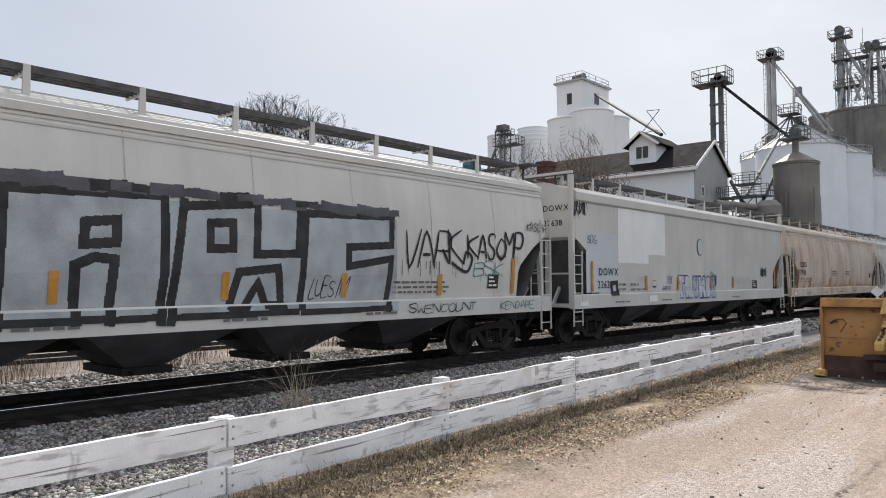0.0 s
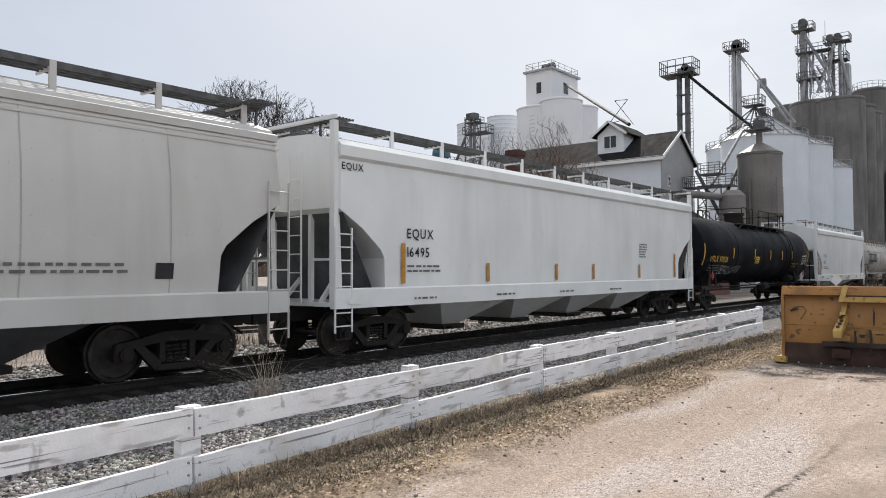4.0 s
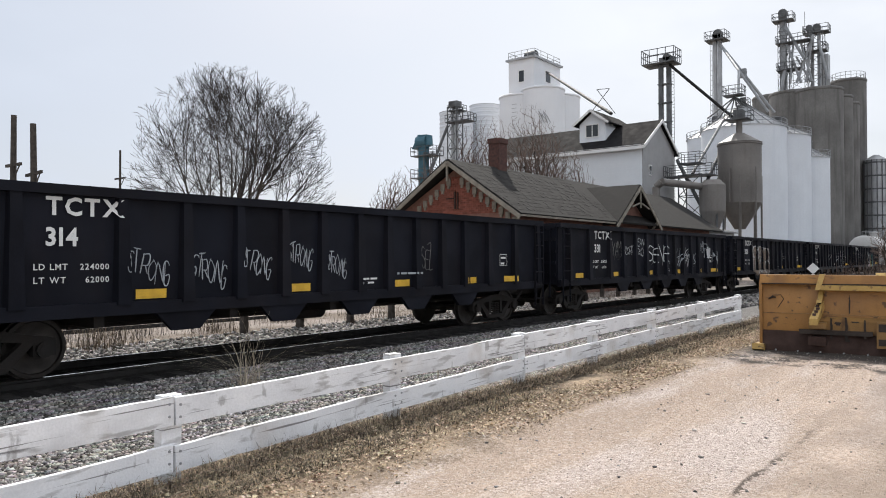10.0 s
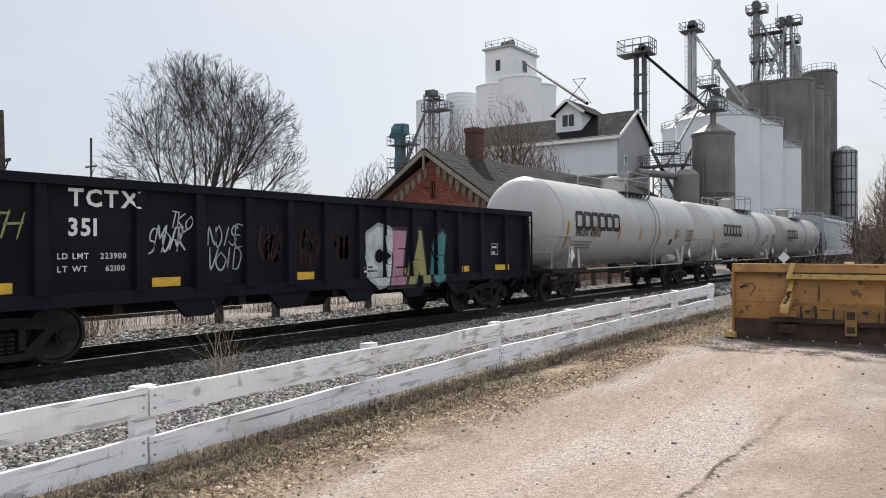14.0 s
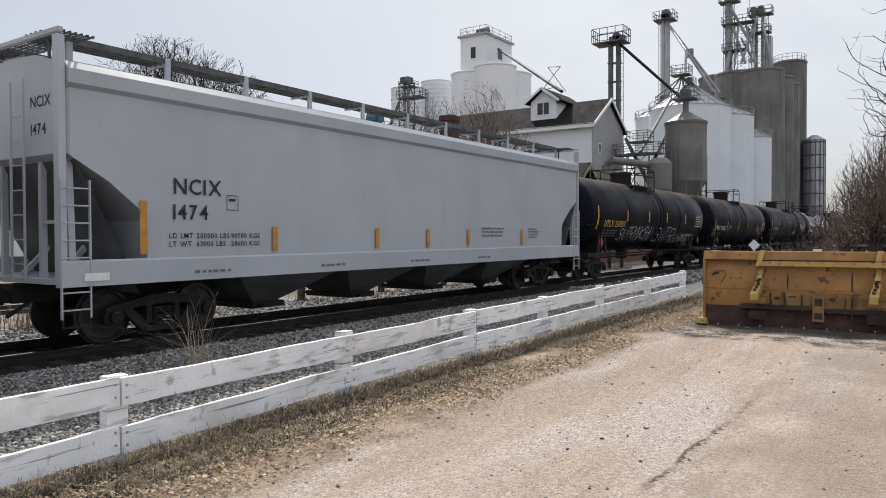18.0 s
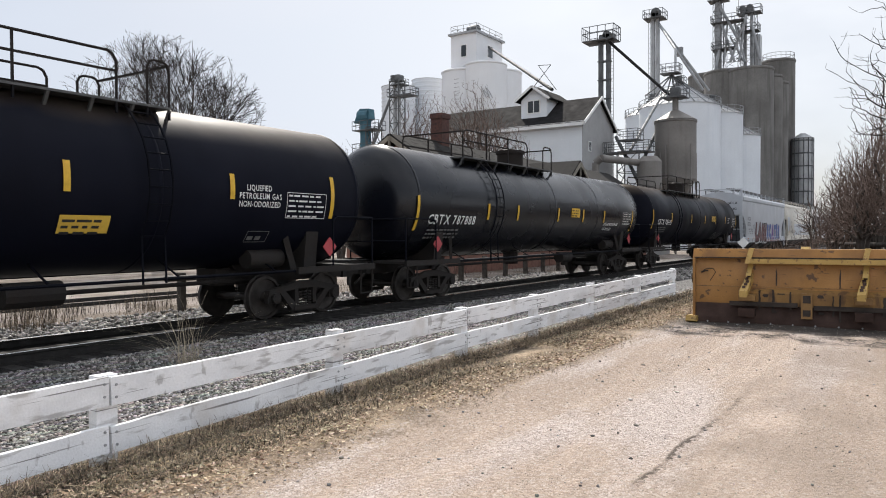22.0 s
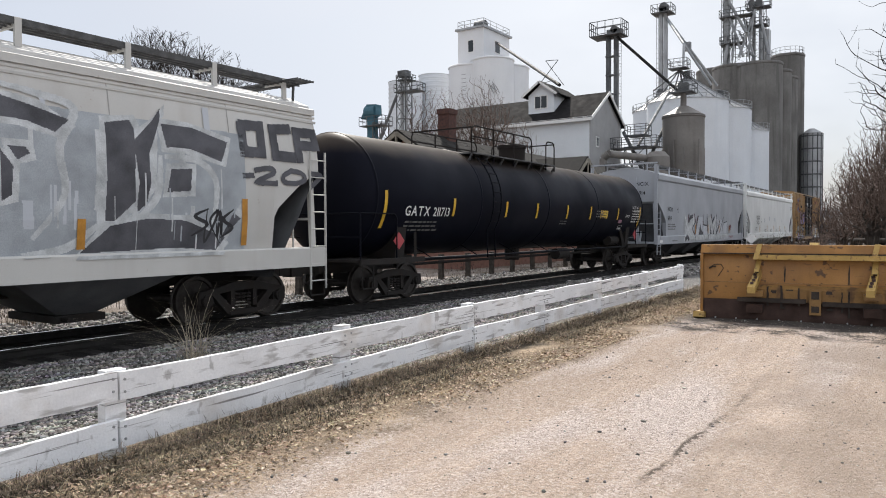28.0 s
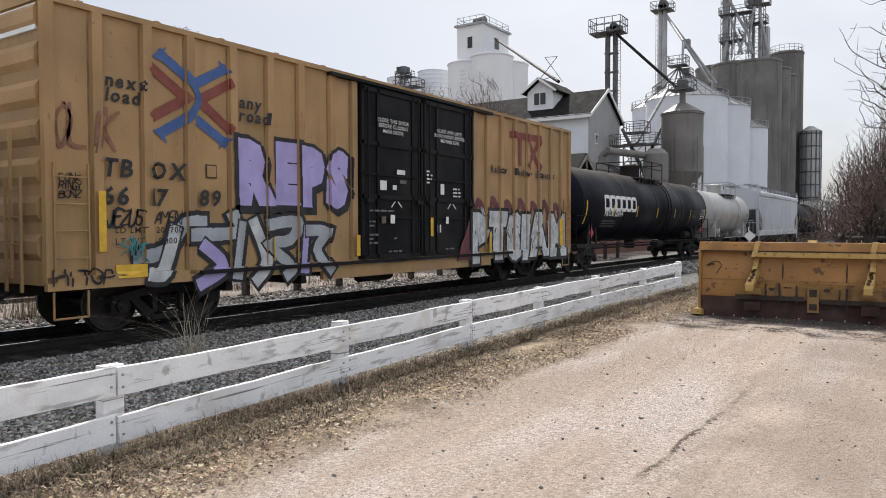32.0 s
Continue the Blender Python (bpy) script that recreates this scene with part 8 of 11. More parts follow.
def tank(rear, L, paint, label, dia=3.05, zc=2.62, end_gap=None, dome_at=0.0, platform=True, marks=None, rail_mat=None, rail_len=1.7, white=False, railing_h=0.80, top_pipes=False, bands=None, bz=None, rails=None, ladder_at=None, table=None):
    car = start_car("tank_car", label, "tank car", rear, L)
    half = L / 2
    r = dia / 2
    T = half - ((0.85 if white else 0.62) if end_gap is None else end_gap)
    cap = 0.62
    rail_mat = rail_mat or M["tank_black"]
    n = 40
    st = [(-T + cap * (1 - math.cos(a)), r * math.sin(a)) for a in (0.12, 0.35, 0.6, 0.85, 1.1, 1.35, math.pi / 2)]
    full = st + [(y, r) for y in np.linspace(-T + cap, T - cap, 9)[1:-1]] + [(-y, rr) for y, rr in st[::-1]]
    bm = bmesh.new()
    loft(bm, [[(rr * math.cos(2 * math.pi * i / n), y, zc + rr * math.sin(2 * math.pi * i / n)) for i in range(n)] for y, rr in full])
    part("tank_shell", bm, paint, car, smooth=40)
    for y in (-T + cap, -T * 0.46, -0.15, T * 0.42, T - cap):
        bm = bmesh.new()
        prof = [(y - 0.035, r + 0.0), (y - 0.02, r + 0.011), (y + 0.02, r + 0.011), (y + 0.035, r + 0.0)]
        loft(bm, [[(rr * math.cos(2 * math.pi * i / n), a, zc + rr * math.sin(2 * math.pi * i / n)) for i in range(n)] for a, rr in prof], True, False)
        part("shell_band", bm, paint, car, smooth=40)
    if top_pipes:
        # rusty girth welds
        for y in (-6.3, -3.18, -1.36, 1.61, 3.64, 6.4):
            bm = bmesh.new()
            loft(bm, [[(rr * math.cos(2 * math.pi * i / n), a, zc + rr * math.sin(2 * math.pi * i / n)) for i in range(n)] for a, rr in ((y - 0.022, r + 0.002), (y - 0.014, r + 0.014), (y + 0.014, r + 0.014), (y + 0.022, r + 0.002))], True, False)
            part("girth_weld", bm, M["weld_dirt_shade"], car, "rust-stained weld", smooth=40)
        for s in (-1, 1):
            bm = bmesh.new()
            box(bm, s * r * 0.93 - 0.03, s * r * 0.93 + 0.03, -T + cap, T - cap, zc + r * 0.37 - 0.012, zc + r * 0.37 + 0.012)
            part("side_weld", bm, M["weld_dirt_shade"], car, "rust-stained weld")

    def surf(z):
        d = min(abs(z - zc), r * 0.999)
        return math.sqrt(r * r - d * d)

    # stub sills, saddles, platform
    for s in (-1, 1):
        bm = bmesh.new()
        box(bm, -0.3, 0.3, min(s * (half - 4.2), s * (half - 0.55)), max(s * (half - 4.2), s * (half - 0.55)), 0.74, 1.08)
        part("stub_sill", bm, M["under"], car)
        bm = bmesh.new()
        y = s * (half - 2.45)
        w = r * 0.86
        loft(bm, [[(-w, yy, zc - r * 0.45), (w, yy, zc - r * 0.45), (1.2, yy, 1.0), (-1.2, yy, 1.0)] for yy in (y - 0.18, y + 0.18)])
        part("saddle", bm, paint if white else M["under"], car)
        bm = bmesh.new()
        ya, yb = sorted((s * (half - 0.62), s * (half - 1.55)))
        box(bm, -1.5, 1.5, ya, yb, 1.02, 1.08)
        ye = s * (half - 0.64)
        for x in (-1, 1):
            box(bm, x * 1.5 - 0.04, x * 1.5 + 0.04, min(s * (half - 0.62), s * (half - 3.1)), max(s * (half - 0.62), s * (half - 3.1)), 0.96, 1.09)
        part("end_platform", bm, M["under"], car)
        bm = bmesh.new()
        for x in (-1.48, 1.48):
            if x > 0:
                part("end_railing", bm, rail_mat, car)
                bm = bmesh.new()
            pipe(bm, [(x, s * (half - 0.66), 1.05), (x, s * (half - 0.66), 2.15), (x, s * (half - 1.9), 2.15), (x, s * (half - 2.0), 2.05), (x, s * (half - 2.0), 1.05)], 0.022, 6)
        pipe(bm, [(-1.48, ye, 2.15), (1.48, ye, 2.15)], 0.022, 6)
        pipe(bm, [(-1.48, ye, 1.6), (-0.4, ye, 1.6)], 0.018, 6)
        pipe(bm, [(1.48, ye, 1.6), (0.4, ye, 1.6)], 0.018, 6)
        part("end_railing", bm, rail_mat, car)
        bm = bmesh.new()
        yb = s * (half - 0.9)
        pipe(bm, [(1.5, yb - 0.2, 1.0), (1.5, yb - 0.2, 0.42), (1.5, yb + 0.2, 0.42), (1.5, yb + 0.2, 1.0)], 0.016, 5)
        part("stirrup_step", bm, M["under"], car)
        bm = bmesh.new()
        bar(bm, (1.30, s * (half - 3.0), 1.0), (surf(1.6) + 0.05, s * (half - 3.15), 1.75), 0.07, 0.12)
        bar(bm, (-1.30, s * (half - 3.0), 1.0), (-surf(1.6) - 0.05, s * (half - 3.15), 1.75), 0.07, 0.12)
        pieces("shell_strut", bm, paint if white else M["under"], car)
    # side pipes along the bottom
    bm = bmesh.new()
    for x in (-1.42, 1.42):
        pipe(bm, [(x, -half + 2.9, 1.02), (x, half - 2.9, 1.02)], 0.03, 6)
        for y in np.linspace(-half + 3.6, half - 3.6, 7):
            bar(bm, (x, y, 1.02), (x * 0.55, y, zc - r * 0.84), 0.035, 0.02)
    part("safety_rail", bm, rail_mat, car)
    bm = bmesh.new()
    cyl(bm, (0.75, half * 0.18, 0.86), (0.75, half * 0.18 + 0.9, 0.86), 0.2, 12)
    cyl(bm, (0, dome_at, 0.70), (0, dome_at, zc - r + 0.05), 0.26, 12)
    pipe(bm, [(0.35, -half + 3.4, 0.82), (0.35, half - 3.4, 0.82)], 0.045, 6)
    part("brake_gear", bm, M["under"], car)
    bm = bmesh.new()
    cyl(bm, (-0.42, half - 3.7, 1.22), (0.42, half - 3.7, 1.22), 0.2, 12)
    cyl(bm, (0.95, half - 4.0, 1.28), (0.95, half - 3.1, 1.28), 0.19, 12)
    part("air_reservoir", bm, M["under"] if not white else paint, car, smooth=40)
    zt = zc + r
    # top fittings
    bm = bmesh.new()
    dr, dh = (0.24, 0.12) if top_pipes else (0.46, 0.50)
    cyl(bm, (0, dome_at, zt - 0.08), (0, dome_at, zt + dh), dr, 22)
    cyl(bm, (0, dome_at, zt + dh - 0.08), (0, dome_at, zt + dh + 0.03), dr + 0.05, 22)
    cyl(bm, (0, dome_at, zt + dh + 0.03), (0, dome_at, zt + dh + 0.10), dr * 0.78, 16, dr * 0.44)
    dome = part("valve_dome", bm, paint if white else M["tank_black"], car, smooth=40)
    if platform:
        # a grating beside the crown with one or more runs of railing
        runs = rails or [(dome_at - rail_len, dome_at + rail_len)]
        y0, y1 = runs[0][0], runs[-1][1]
        bm = bmesh.new()
        for x in (-1, 1):
            box(bm, min(x * 0.62, x * 1.12), max(x * 0.62, x * 1.12), y0, y1, zt - 0.17, zt - 0.13)
            for y in np.linspace(y0, y1, 7):
                bar(bm, (x * 1.1, y, zt - 0.17), (x * 0.95, y, zt - 0.42), 0.05)
        pl2 = part("top_platform", bm, M["grate"], car)
        x, h = 1.08, railing_h
        for s in (-1, 1):
            for a, b in runs:
                bm = bmesh.new()
                q = min(0.16, (b - a) * 0.3)
                zr = zt + h - 0.15
                pipe(bm, [(s * x, a, zt - 0.35), (s * x, a, zr - q), (s * x, a + q * 0.4, zr - q * 0.25), (s * x, a + q, zr), (s * x, b - q, zr), (s * x, b - q * 0.4, zr - q * 0.25), (s * x, b, zr - q), (s * x, b, zt - 0.35)], 0.024, 6)
                n2 = max(1, int((b - a) / 1.25))
                for k in range(1, n2):
                    y = a + (b - a) * k / n2
                    bar(bm, (s * x, y, zt - 0.35), (s * x, y, zr), 0.045, 0.028)
                if b - a > 1.3:
                    bar(bm, (s * x, a, zt + h * 0.42), (s * x, b, zt + h * 0.42), 0.036, 0.036)
                part("railing", bm, rail_mat, pl2)
        for y in (y0, y1):
            bm = bmesh.new()
            bar(bm, (-x, y, zt + h - 0.2), (x, y, zt + h - 0.2), 0.04, 0.04)
            part("railing", bm, rail_mat, pl2)
        bm = bmesh.new()
        yl = y1 - 0.55 if ladder_at is None else ladder_at
        for y in (yl - 0.22, yl + 0.22):
            pts = [((r + 0.14) * math.cos(a), y, zc + (r + 0.14) * math.sin(a)) for a in np.linspace(1.05, -0.55, 9)]
            pipe(bm, pts + [(1.45, y, 0.95)], 0.02, 5)
        for a in np.linspace(1.0, -0.55, 10):
            cyl(bm, ((r + 0.14) * math.cos(a), yl - 0.22, zc + (r + 0.14) * math.sin(a)), ((r + 0.14) * math.cos(a), yl + 0.22, zc + (r + 0.14) * math.sin(a)), 0.014, 5)
        part("side_ladder", bm, rail_mat, car)
    if top_pipes:
        # long running boards on brackets, a lip along each flank, outlets and a ribbed box below
        for s in (-1, 1):
            bm = bmesh.new()
            box(bm, min(s * 0.72, s * 1.10), max(s * 0.72, s * 1.10), -T + 0.5, T - 0.6, zt + 0.06, zt + 0.10)
            rb = part("running_board", bm, M["grate"], car, "grey steel running board")
            for y in np.linspace(-T + 0.8, T - 0.9, 13):
                bm = bmesh.new()
                bar(bm, (s * 1.08, y, zt + 0.06), (s * 1.02, y, zc + 1.10), 0.05, 0.09)
                part("bracket", bm, paint, rb)
            bm = bmesh.new()
            xs = surf(1.40)
            box(bm, min(s * (xs - 0.1), s * (xs + 0.16)), max(s * (xs - 0.1), s * (xs + 0.16)), -T + 0.5, T - 0.7, 1.36, 1.46)
            part("side_lip", bm, paint, car)
        for y in (-5.0, -2.6, 2.4, 4.6):
            bm = bmesh.new()
            loft(bm, [[(-0.9, y - 0.8, 1.4), (0.9, y - 0.8, 1.4), (0.9, y + 0.8, 1.4), (-0.9, y + 0.8, 1.4)], [(-0.3, y - 0.25, 0.55), (0.3, y - 0.25, 0.55), (0.3, y + 0.25, 0.55), (-0.3, y + 0.25, 0.55)]])
            cyl(bm, (-0.6, y, 0.48), (0.6, y, 0.48), 0.14, 10)
            part("outlet_hopper", bm, M["under"], car)
        bm = bmesh.new()
        box(bm, 0.95, 1.32, -1.67, 0.55, 0.86, 1.37)
        for k in range(12):
            y = -1.60 + 0.19 * k
            box(bm, 1.31, 1.345, y, y + 0.09, 0.86, 1.37)
        part("equipment_box", bm, paint, car, "cream ribbed equipment box")
        bm = bmesh.new()
        pipe(bm, [(0.4, -T + 0.9, zt + 0.06), (0.4, T - 0.9, zt + 0.06)], 0.035, 6)
        for y in np.linspace(-T + 1.4, T - 1.4, 9):
            cyl(bm, (0, y, zt - 0.03), (0, y, zt + 0.12), 0.16, 10)
        pieces("top_fitting", bm, M["under"], car)
    add_truck(car, -half + 2.45)
    add_truck(car, half - 2.45)
    couplers(car, half)
    mk = Marks(lambda y, z: surf(z))
    b0, b1 = bz or ((zc - 0.54, zc - 0.08) if white else (zc - 0.46, zc + 0.0))
    ys = list(bands or np.linspace(-T + cap + 0.25, T - cap - 0.45, 7))
    for k, y in enumerate(ys):
        far = abs(y) > T - 1.6
        mk.rect("yellow" if not white else "orange", y, y + 0.11, b0 - (0.32 if far else 0.0), b1 + (0.10 if far else 0.0), 0.02)
    ta, tb, tc, td = table or (T - cap - 1.2, T - cap - 0.2, b0 - 0.02, b0 + 0.5)
    mk.table("chalk" if not white else "ink", ta, tb, tc, td)
    if marks:
        marks(mk, T, zc, r)
    mk.done(car)
    # hazard placards on little holders
    for s in (-1, 1):
        bm = bmesh.new()
        q = pose(1.46, s * (half - 2.1), 1.50, 45, 0, 0)
        box(bm, 0, 0.02, -0.15, 0.15, -0.15, 0.15, q)
        part("placard", bm, M["signred"] if not white else M["sign"], car, "small diamond hazard placard")
    return car


def gondola(rear, L, paint, label, top=2.95, posts=11, marks=None, shift=-0.24):
    car = start_car("gondola_car", label, "gondola car", rear, L)
    half = L / 2
    E = half - 0.55
    w = 1.50
    zb = 0.98
    bm = bmesh.new()
    prof = [(-w, zb), (w, zb), (w, top), (w - 0.06, top), (w - 0.06, zb + 0.12), (-w + 0.06, zb + 0.12), (-w + 0.06, top), (-w, top)]
    loft(bm, [[(x, y, z) for x, z in prof] for y in (-E, E)])
    part("body", bm, paint, car)
    bm = bmesh.new()
    for s in (-1, 1):
        box(bm, -w + 0.03, w - 0.03, s * E - 0.04, s * E + 0.04, zb, top)
        for k in range(5):
            z = zb + 0.3 + (top - zb - 0.4) * k / 4
            y = s * (E + 0.06)
            box(bm, -w + 0.05, w - 0.05, min(s * E, y + s * 0.03), max(s * E, y + s * 0.03), z - 0.05, z + 0.05)
    pieces("end_wall", bm, paint, car)
    bm = bmesh.new()
    for s in (-1, 1):
        x0, x1 = sorted((s * (w - 0.08), s * (w + 0.12)))
        box(bm, x0, x1, -E - 0.05, E + 0.05, top - 0.10, top + 0.04)
        box(bm, -w, w, s * E - 0.08, s * E + 0.08, top - 0.08, top + 0.035)
    part("top_chord", bm, paint, car)
    bm = bmesh.new()
    for s in (-1, 1):
        x0, x1 = sorted((s * (w - 0.05), s * (w + 0.10)))
        box(bm, x0, x1, -E, E, zb - 0.06, zb + 0.14)
    part("side_sill", bm, paint, car)
    # side posts: tapered channel ribs, each its own part
    bm = bmesh.new()
    loft(bm, [[(w - 0.01, -0.14, zb + 0.1), (w + 0.14, -0.11, zb + 0.1), (w + 0.14, 0.11, zb + 0.1), (w - 0.01, 0.14, zb + 0.1)], [(w - 0.01, -0.10, top - 0.1), (w + 0.09, -0.075, top - 0.1), (w + 0.09, 0.075, top - 0.1), (w - 0.01, 0.10, top - 0.1)]])
    rib = finish(bm, "side_post", paint)
    ribs = [-7.4, -6.02, -4.5, -3.41, -2.37, -1.38, -0.41, 0.61, 1.5, 2.45, 3.4, 4.3, 5.35, 6.6, 7.8] if posts == 11 else [-E + 0.45 + (2 * E - 0.9) * i / (posts - 1) for i in range(posts)]
    for s in (0, 180):
        for y in ribs:
            part("side_post", rib, None, car, at=pose(0, y if s == 0 else -y, 0, 0, 0, s))
    # fishbelly sill pockets
    bm = bmesh.new()
    for s in (-1, 1):
        x0, x1 = sorted((s * (w - 0.03), s * (w + 0.06)))
        for y in ribs[1:-1:2]:
            if abs(y) < E - 3.0:
                loft(bm, [[(x, y - 0.55, zb - 0.05), (x, y + 0.55, zb - 0.05), (x, y + 0.25, zb - 0.36), (x, y - 0.25, zb - 0.36)] for x in (x0, x1)])
    pieces("sill_gusset", bm, paint, car)
    bm = bmesh.new()
    box(bm, -0.25, 0.25, -half + 0.6, half - 0.6, 0.66, zb)
    for y in np.linspace(-E + 3.2, E - 3.2, 5):
        box(bm, -1.4, 1.4, y - 0.08, y + 0.08, zb - 0.24, zb)
    pipe(bm, [(0.8, -E + 3, 0.72), (0.8, E - 3, 0.72)], 0.04, 6)
    cyl(bm, (0.55, -0.6, 0.72), (0.55, 0.4, 0.72), 0.2, 12)
    part("underframe", bm, M["under"], car)
    bm = bmesh.new()
    for s in (-1, 1):
        ya, yb = sorted((s * (E - 0.05), s * (E - 0.48)))
        ladder(bm, w + 0.15, ya, yb, 0.45, top - 0.1, 6)
        ladder(bm, 1.3, s * (E + 0.14), s * (E + 0.17), 0.6, top - 0.1, 6)
    part("ladder", bm, paint, car)
    bm = bmesh.new()
    cyl(bm, (-0.9, -E - 0.14, top - 0.5), (-0.9, -E - 0.18, top - 0.5), 0.26, 14)
    part("hand_brake_wheel", bm, M["under"], car)
    add_truck(car, -half + 2.2)
    add_truck(car, half - 2.2)
    couplers(car, half)

    def relief(y, z):
        d = min(abs(y - q) for q in ribs)
        if z > top - 0.1 or z < zb + 0.14:
            return w + (0.122 if z > zb - 0.06 else 0.065)
        u = (z - zb - 0.1) / (top - 0.2 - zb)
        return w + (0.142 - 0.05 * u if d < 0.11 - 0.035 * u else 0.003)

    mk = Marks(relief, shift if posts == 11 else 0.0)
    for q in (-6.6, -3.98, -0.94, 2.0, 4.6, 6.4) if posts == 11 else ():
        mk.rect("yellow", q - 0.05, q + 0.47, zb + 0.17, zb + 0.32, 0.01)
    if marks:
        marks(mk, E, zb, top)
    mk.done(car)
    return car


def boxcar(rear, L, label):
    car = start_car("box_car", label, "box car", rear, L)
    half = L / 2
    E = half - 0.37
    w = 1.56
    zb, zt = 0.80, 5.08
    D0, D1 = -2.23, 2.54
    tan, blk = M["box_tan"], M["box_black"]
    bm = bmesh.new()
    box(bm, -w, w, -E, E, zb + 0.1, zt)
    part("body", bm, tan, car)
    bm = bmesh.new()
    loft(bm, [[(-w - 0.06, y, zt - 0.06), (w + 0.06, y, zt - 0.06), (w + 0.06, y, zt + 0.03), (0, y, zt + 0.17), (-w - 0.06, y, zt + 0.03)] for y in (-E - 0.04, E + 0.04)])
    part("roof", bm, M["box_tan"], car)
    bm = bmesh.new()
    for y in np.linspace(-E + 0.6, E - 0.6, 14):
        loft(bm, [[(-w, y + d, zt + 0.03), (0, y + d, zt + 0.165), (w, y + d, zt + 0.03), (w, y + d, zt + 0.07), (0, y + d, zt + 0.21), (-w, y + d, zt + 0.07)] for d in (-0.04, 0.04)])
    pieces("roof_rib", bm, M["box_tan"], car)
    # side posts
    bm = bmesh.new()
    loft(bm, [[(w - 0.005, -0.10, z), (w + 0.075, -0.08, z), (w + 0.075, 0.08, z), (w - 0.005, 0.10, z)] for z in (zb + 0.14, zt - 0.06)])
    rib = finish(bm, "side_post", tan)
    ys = [-E + 0.07, -8.335, -7.48, -6.65, -5.73, -4.84, -4.02, -3.10, -2.40, 2.68, 3.42, 4.25, 5.10, 5.95, 6.80, 7.62, 8.42, E - 0.07]
    for rz in (0, 180):
        for y in ys:
            part("side_post", rib, None, car, at=pose(0, y if rz == 0 else -y, 0, 0, 0, rz))
    # strips along the posts: weld dirt and the posts' shadow edges, both painted brown
    bm = bmesh.new()
    for y in ys[1:-1]:
        for d in (-0.115, 0.115):
            box(bm, w - 0.01, w + 0.004, y + d - 0.012, y + d + 0.012, zb + 0.22, zt - 0.10)
    pieces("post_weld", bm, M["weld_dirt_shade"], car)
    bm = bmesh.new()
    for s in (-1, 1):
        x0, x1 = sorted((s * (w - 0.02), s * (w + 0.075)))
        box(bm, x0, x1, -E, E, zb + 0.02, zb + 0.22)
        box(bm, x0, x1, D0 - 1.2, D1 + 1.0, zb - 0.16, zb + 0.02)
    part("side_sill", bm, tan, car)
    bm = bmesh.new()
    for s in (-1, 1):
        for k in range(7):
            z = zb + 0.45 + k * 0.56
            loft(bm, [[(x, s * (E - 0.01), z), (x, s * (E + 0.07), z + 0.12), (x, s * (E + 0.07), z + 0.3), (x, s * (E - 0.01), z + 0.42)] for x in (-w + 0.06, w - 0.06)])
    pieces("end_corrugation", bm, tan, car)
    # two sliding doors with frames, rods and latches
    for k, (a, b) in enumerate(((D0, (D0 + D1) / 2 - 0.02), ((D0 + D1) / 2 + 0.02, D1))):
        for s in (1, -1):
            a2, b2 = (a, b) if s > 0 else (-b, -a)
            bm = bmesh.new()
            x0, x1 = sorted((s * (w + 0.005), s * (w + 0.075)))
            box(bm, x0, x1, a2, b2, zb + 0.22, zt - 0.12)
            d = part("sliding_door", bm, blk, car, "black corrugated sliding door")
            bm = bmesh.new()
            x0, x1 = sorted((s * (w + 0.07), s * (w + 0.115)))
            for z, hw in ((1.06, 0.05), (1.97, 0.018), (2.44, 0.05), (2.95, 0.018), (3.65, 0.05), (zt - 0.22, 0.05)):
                box(bm, x0, x1, a2, b2, z - hw, z + hw)
            for y in (a2 + 0.05, a2 + (b2 - a2) * 0.25, a2 + (b2 - a2) * 0.82, b2 - 0.05):
                box(bm, x0, x1, y - 0.035, y + 0.035, zb + 0.24, zt - 0.14)
            part("door_frame", bm, blk, d)
            bm = bmesh.new()
            for y in (a2 + 0.22, b2 - 0.22):
                cyl(bm, (s * (w + 0.13), y, zb + 0.3), (s * (w + 0.13), y, zt - 0.2), 0.022, 6)
                box(bm, min(s * (w + 0.1), s * (w + 0.2)), max(s * (w + 0.1), s * (w + 0.2)), y - 0.12, y + 0.12, zb + 1.5, zb + 1.6)
            pieces("lock_rod", bm, blk, d)
    bm = bmesh.new()
    for s in (-1, 1):
        x0, x1 = sorted((s * (w + 0.02), s * (w + 0.16)))
        box(bm, x0, x1, D0 - 4.3 if s > 0 else -E + 0.6, D1 + 2.2, zb + 0.13, zb + 0.2)
        box(bm, x0, x1, D0 - 1.0, D1 + 1.0, zt - 0.13, zt - 0.06)
    part("door_track", bm, blk, car)
    bm = bmesh.new()
    for s in (-1, 1):
        ya, yb = sorted((s * (E - 0.1), s * (E - 0.62)))
        ladder(bm, w + 0.09, ya, yb, zb + 0.3, zb + 1.9, 4)
        pipe(bm, [(w + 0.05, ya, zb), (w + 0.05, ya, 0.4), (w + 0.05, yb, 0.4), (w + 0.05, yb, zb)], 0.018, 5)
        ladder(bm, 0.9, s * (E + 0.14) - 0.01, s * (E + 0.14) + 0.01, zb + 0.2, zb + 2.4, 5)
        for x in (0.75, 1.2):
            bar(bm, (x, s * (E + 0.15), zb), (x, s * (E + 0.15), zb + 1.7), 0.04)
        for k in range(4):
            cyl(bm, (0.75, s * (E + 0.15), zb + 0.3 + 0.4 * k), (1.2, s * (E + 0.15), zb + 0.3 + 0.4 * k), 0.014, 5)
    part("ladder", bm, tan, car)
    bm = bmesh.new()
    box(bm, -0.3, 0.3, -half + 0.6, half - 0.6, 0.66, zb + 0.1)
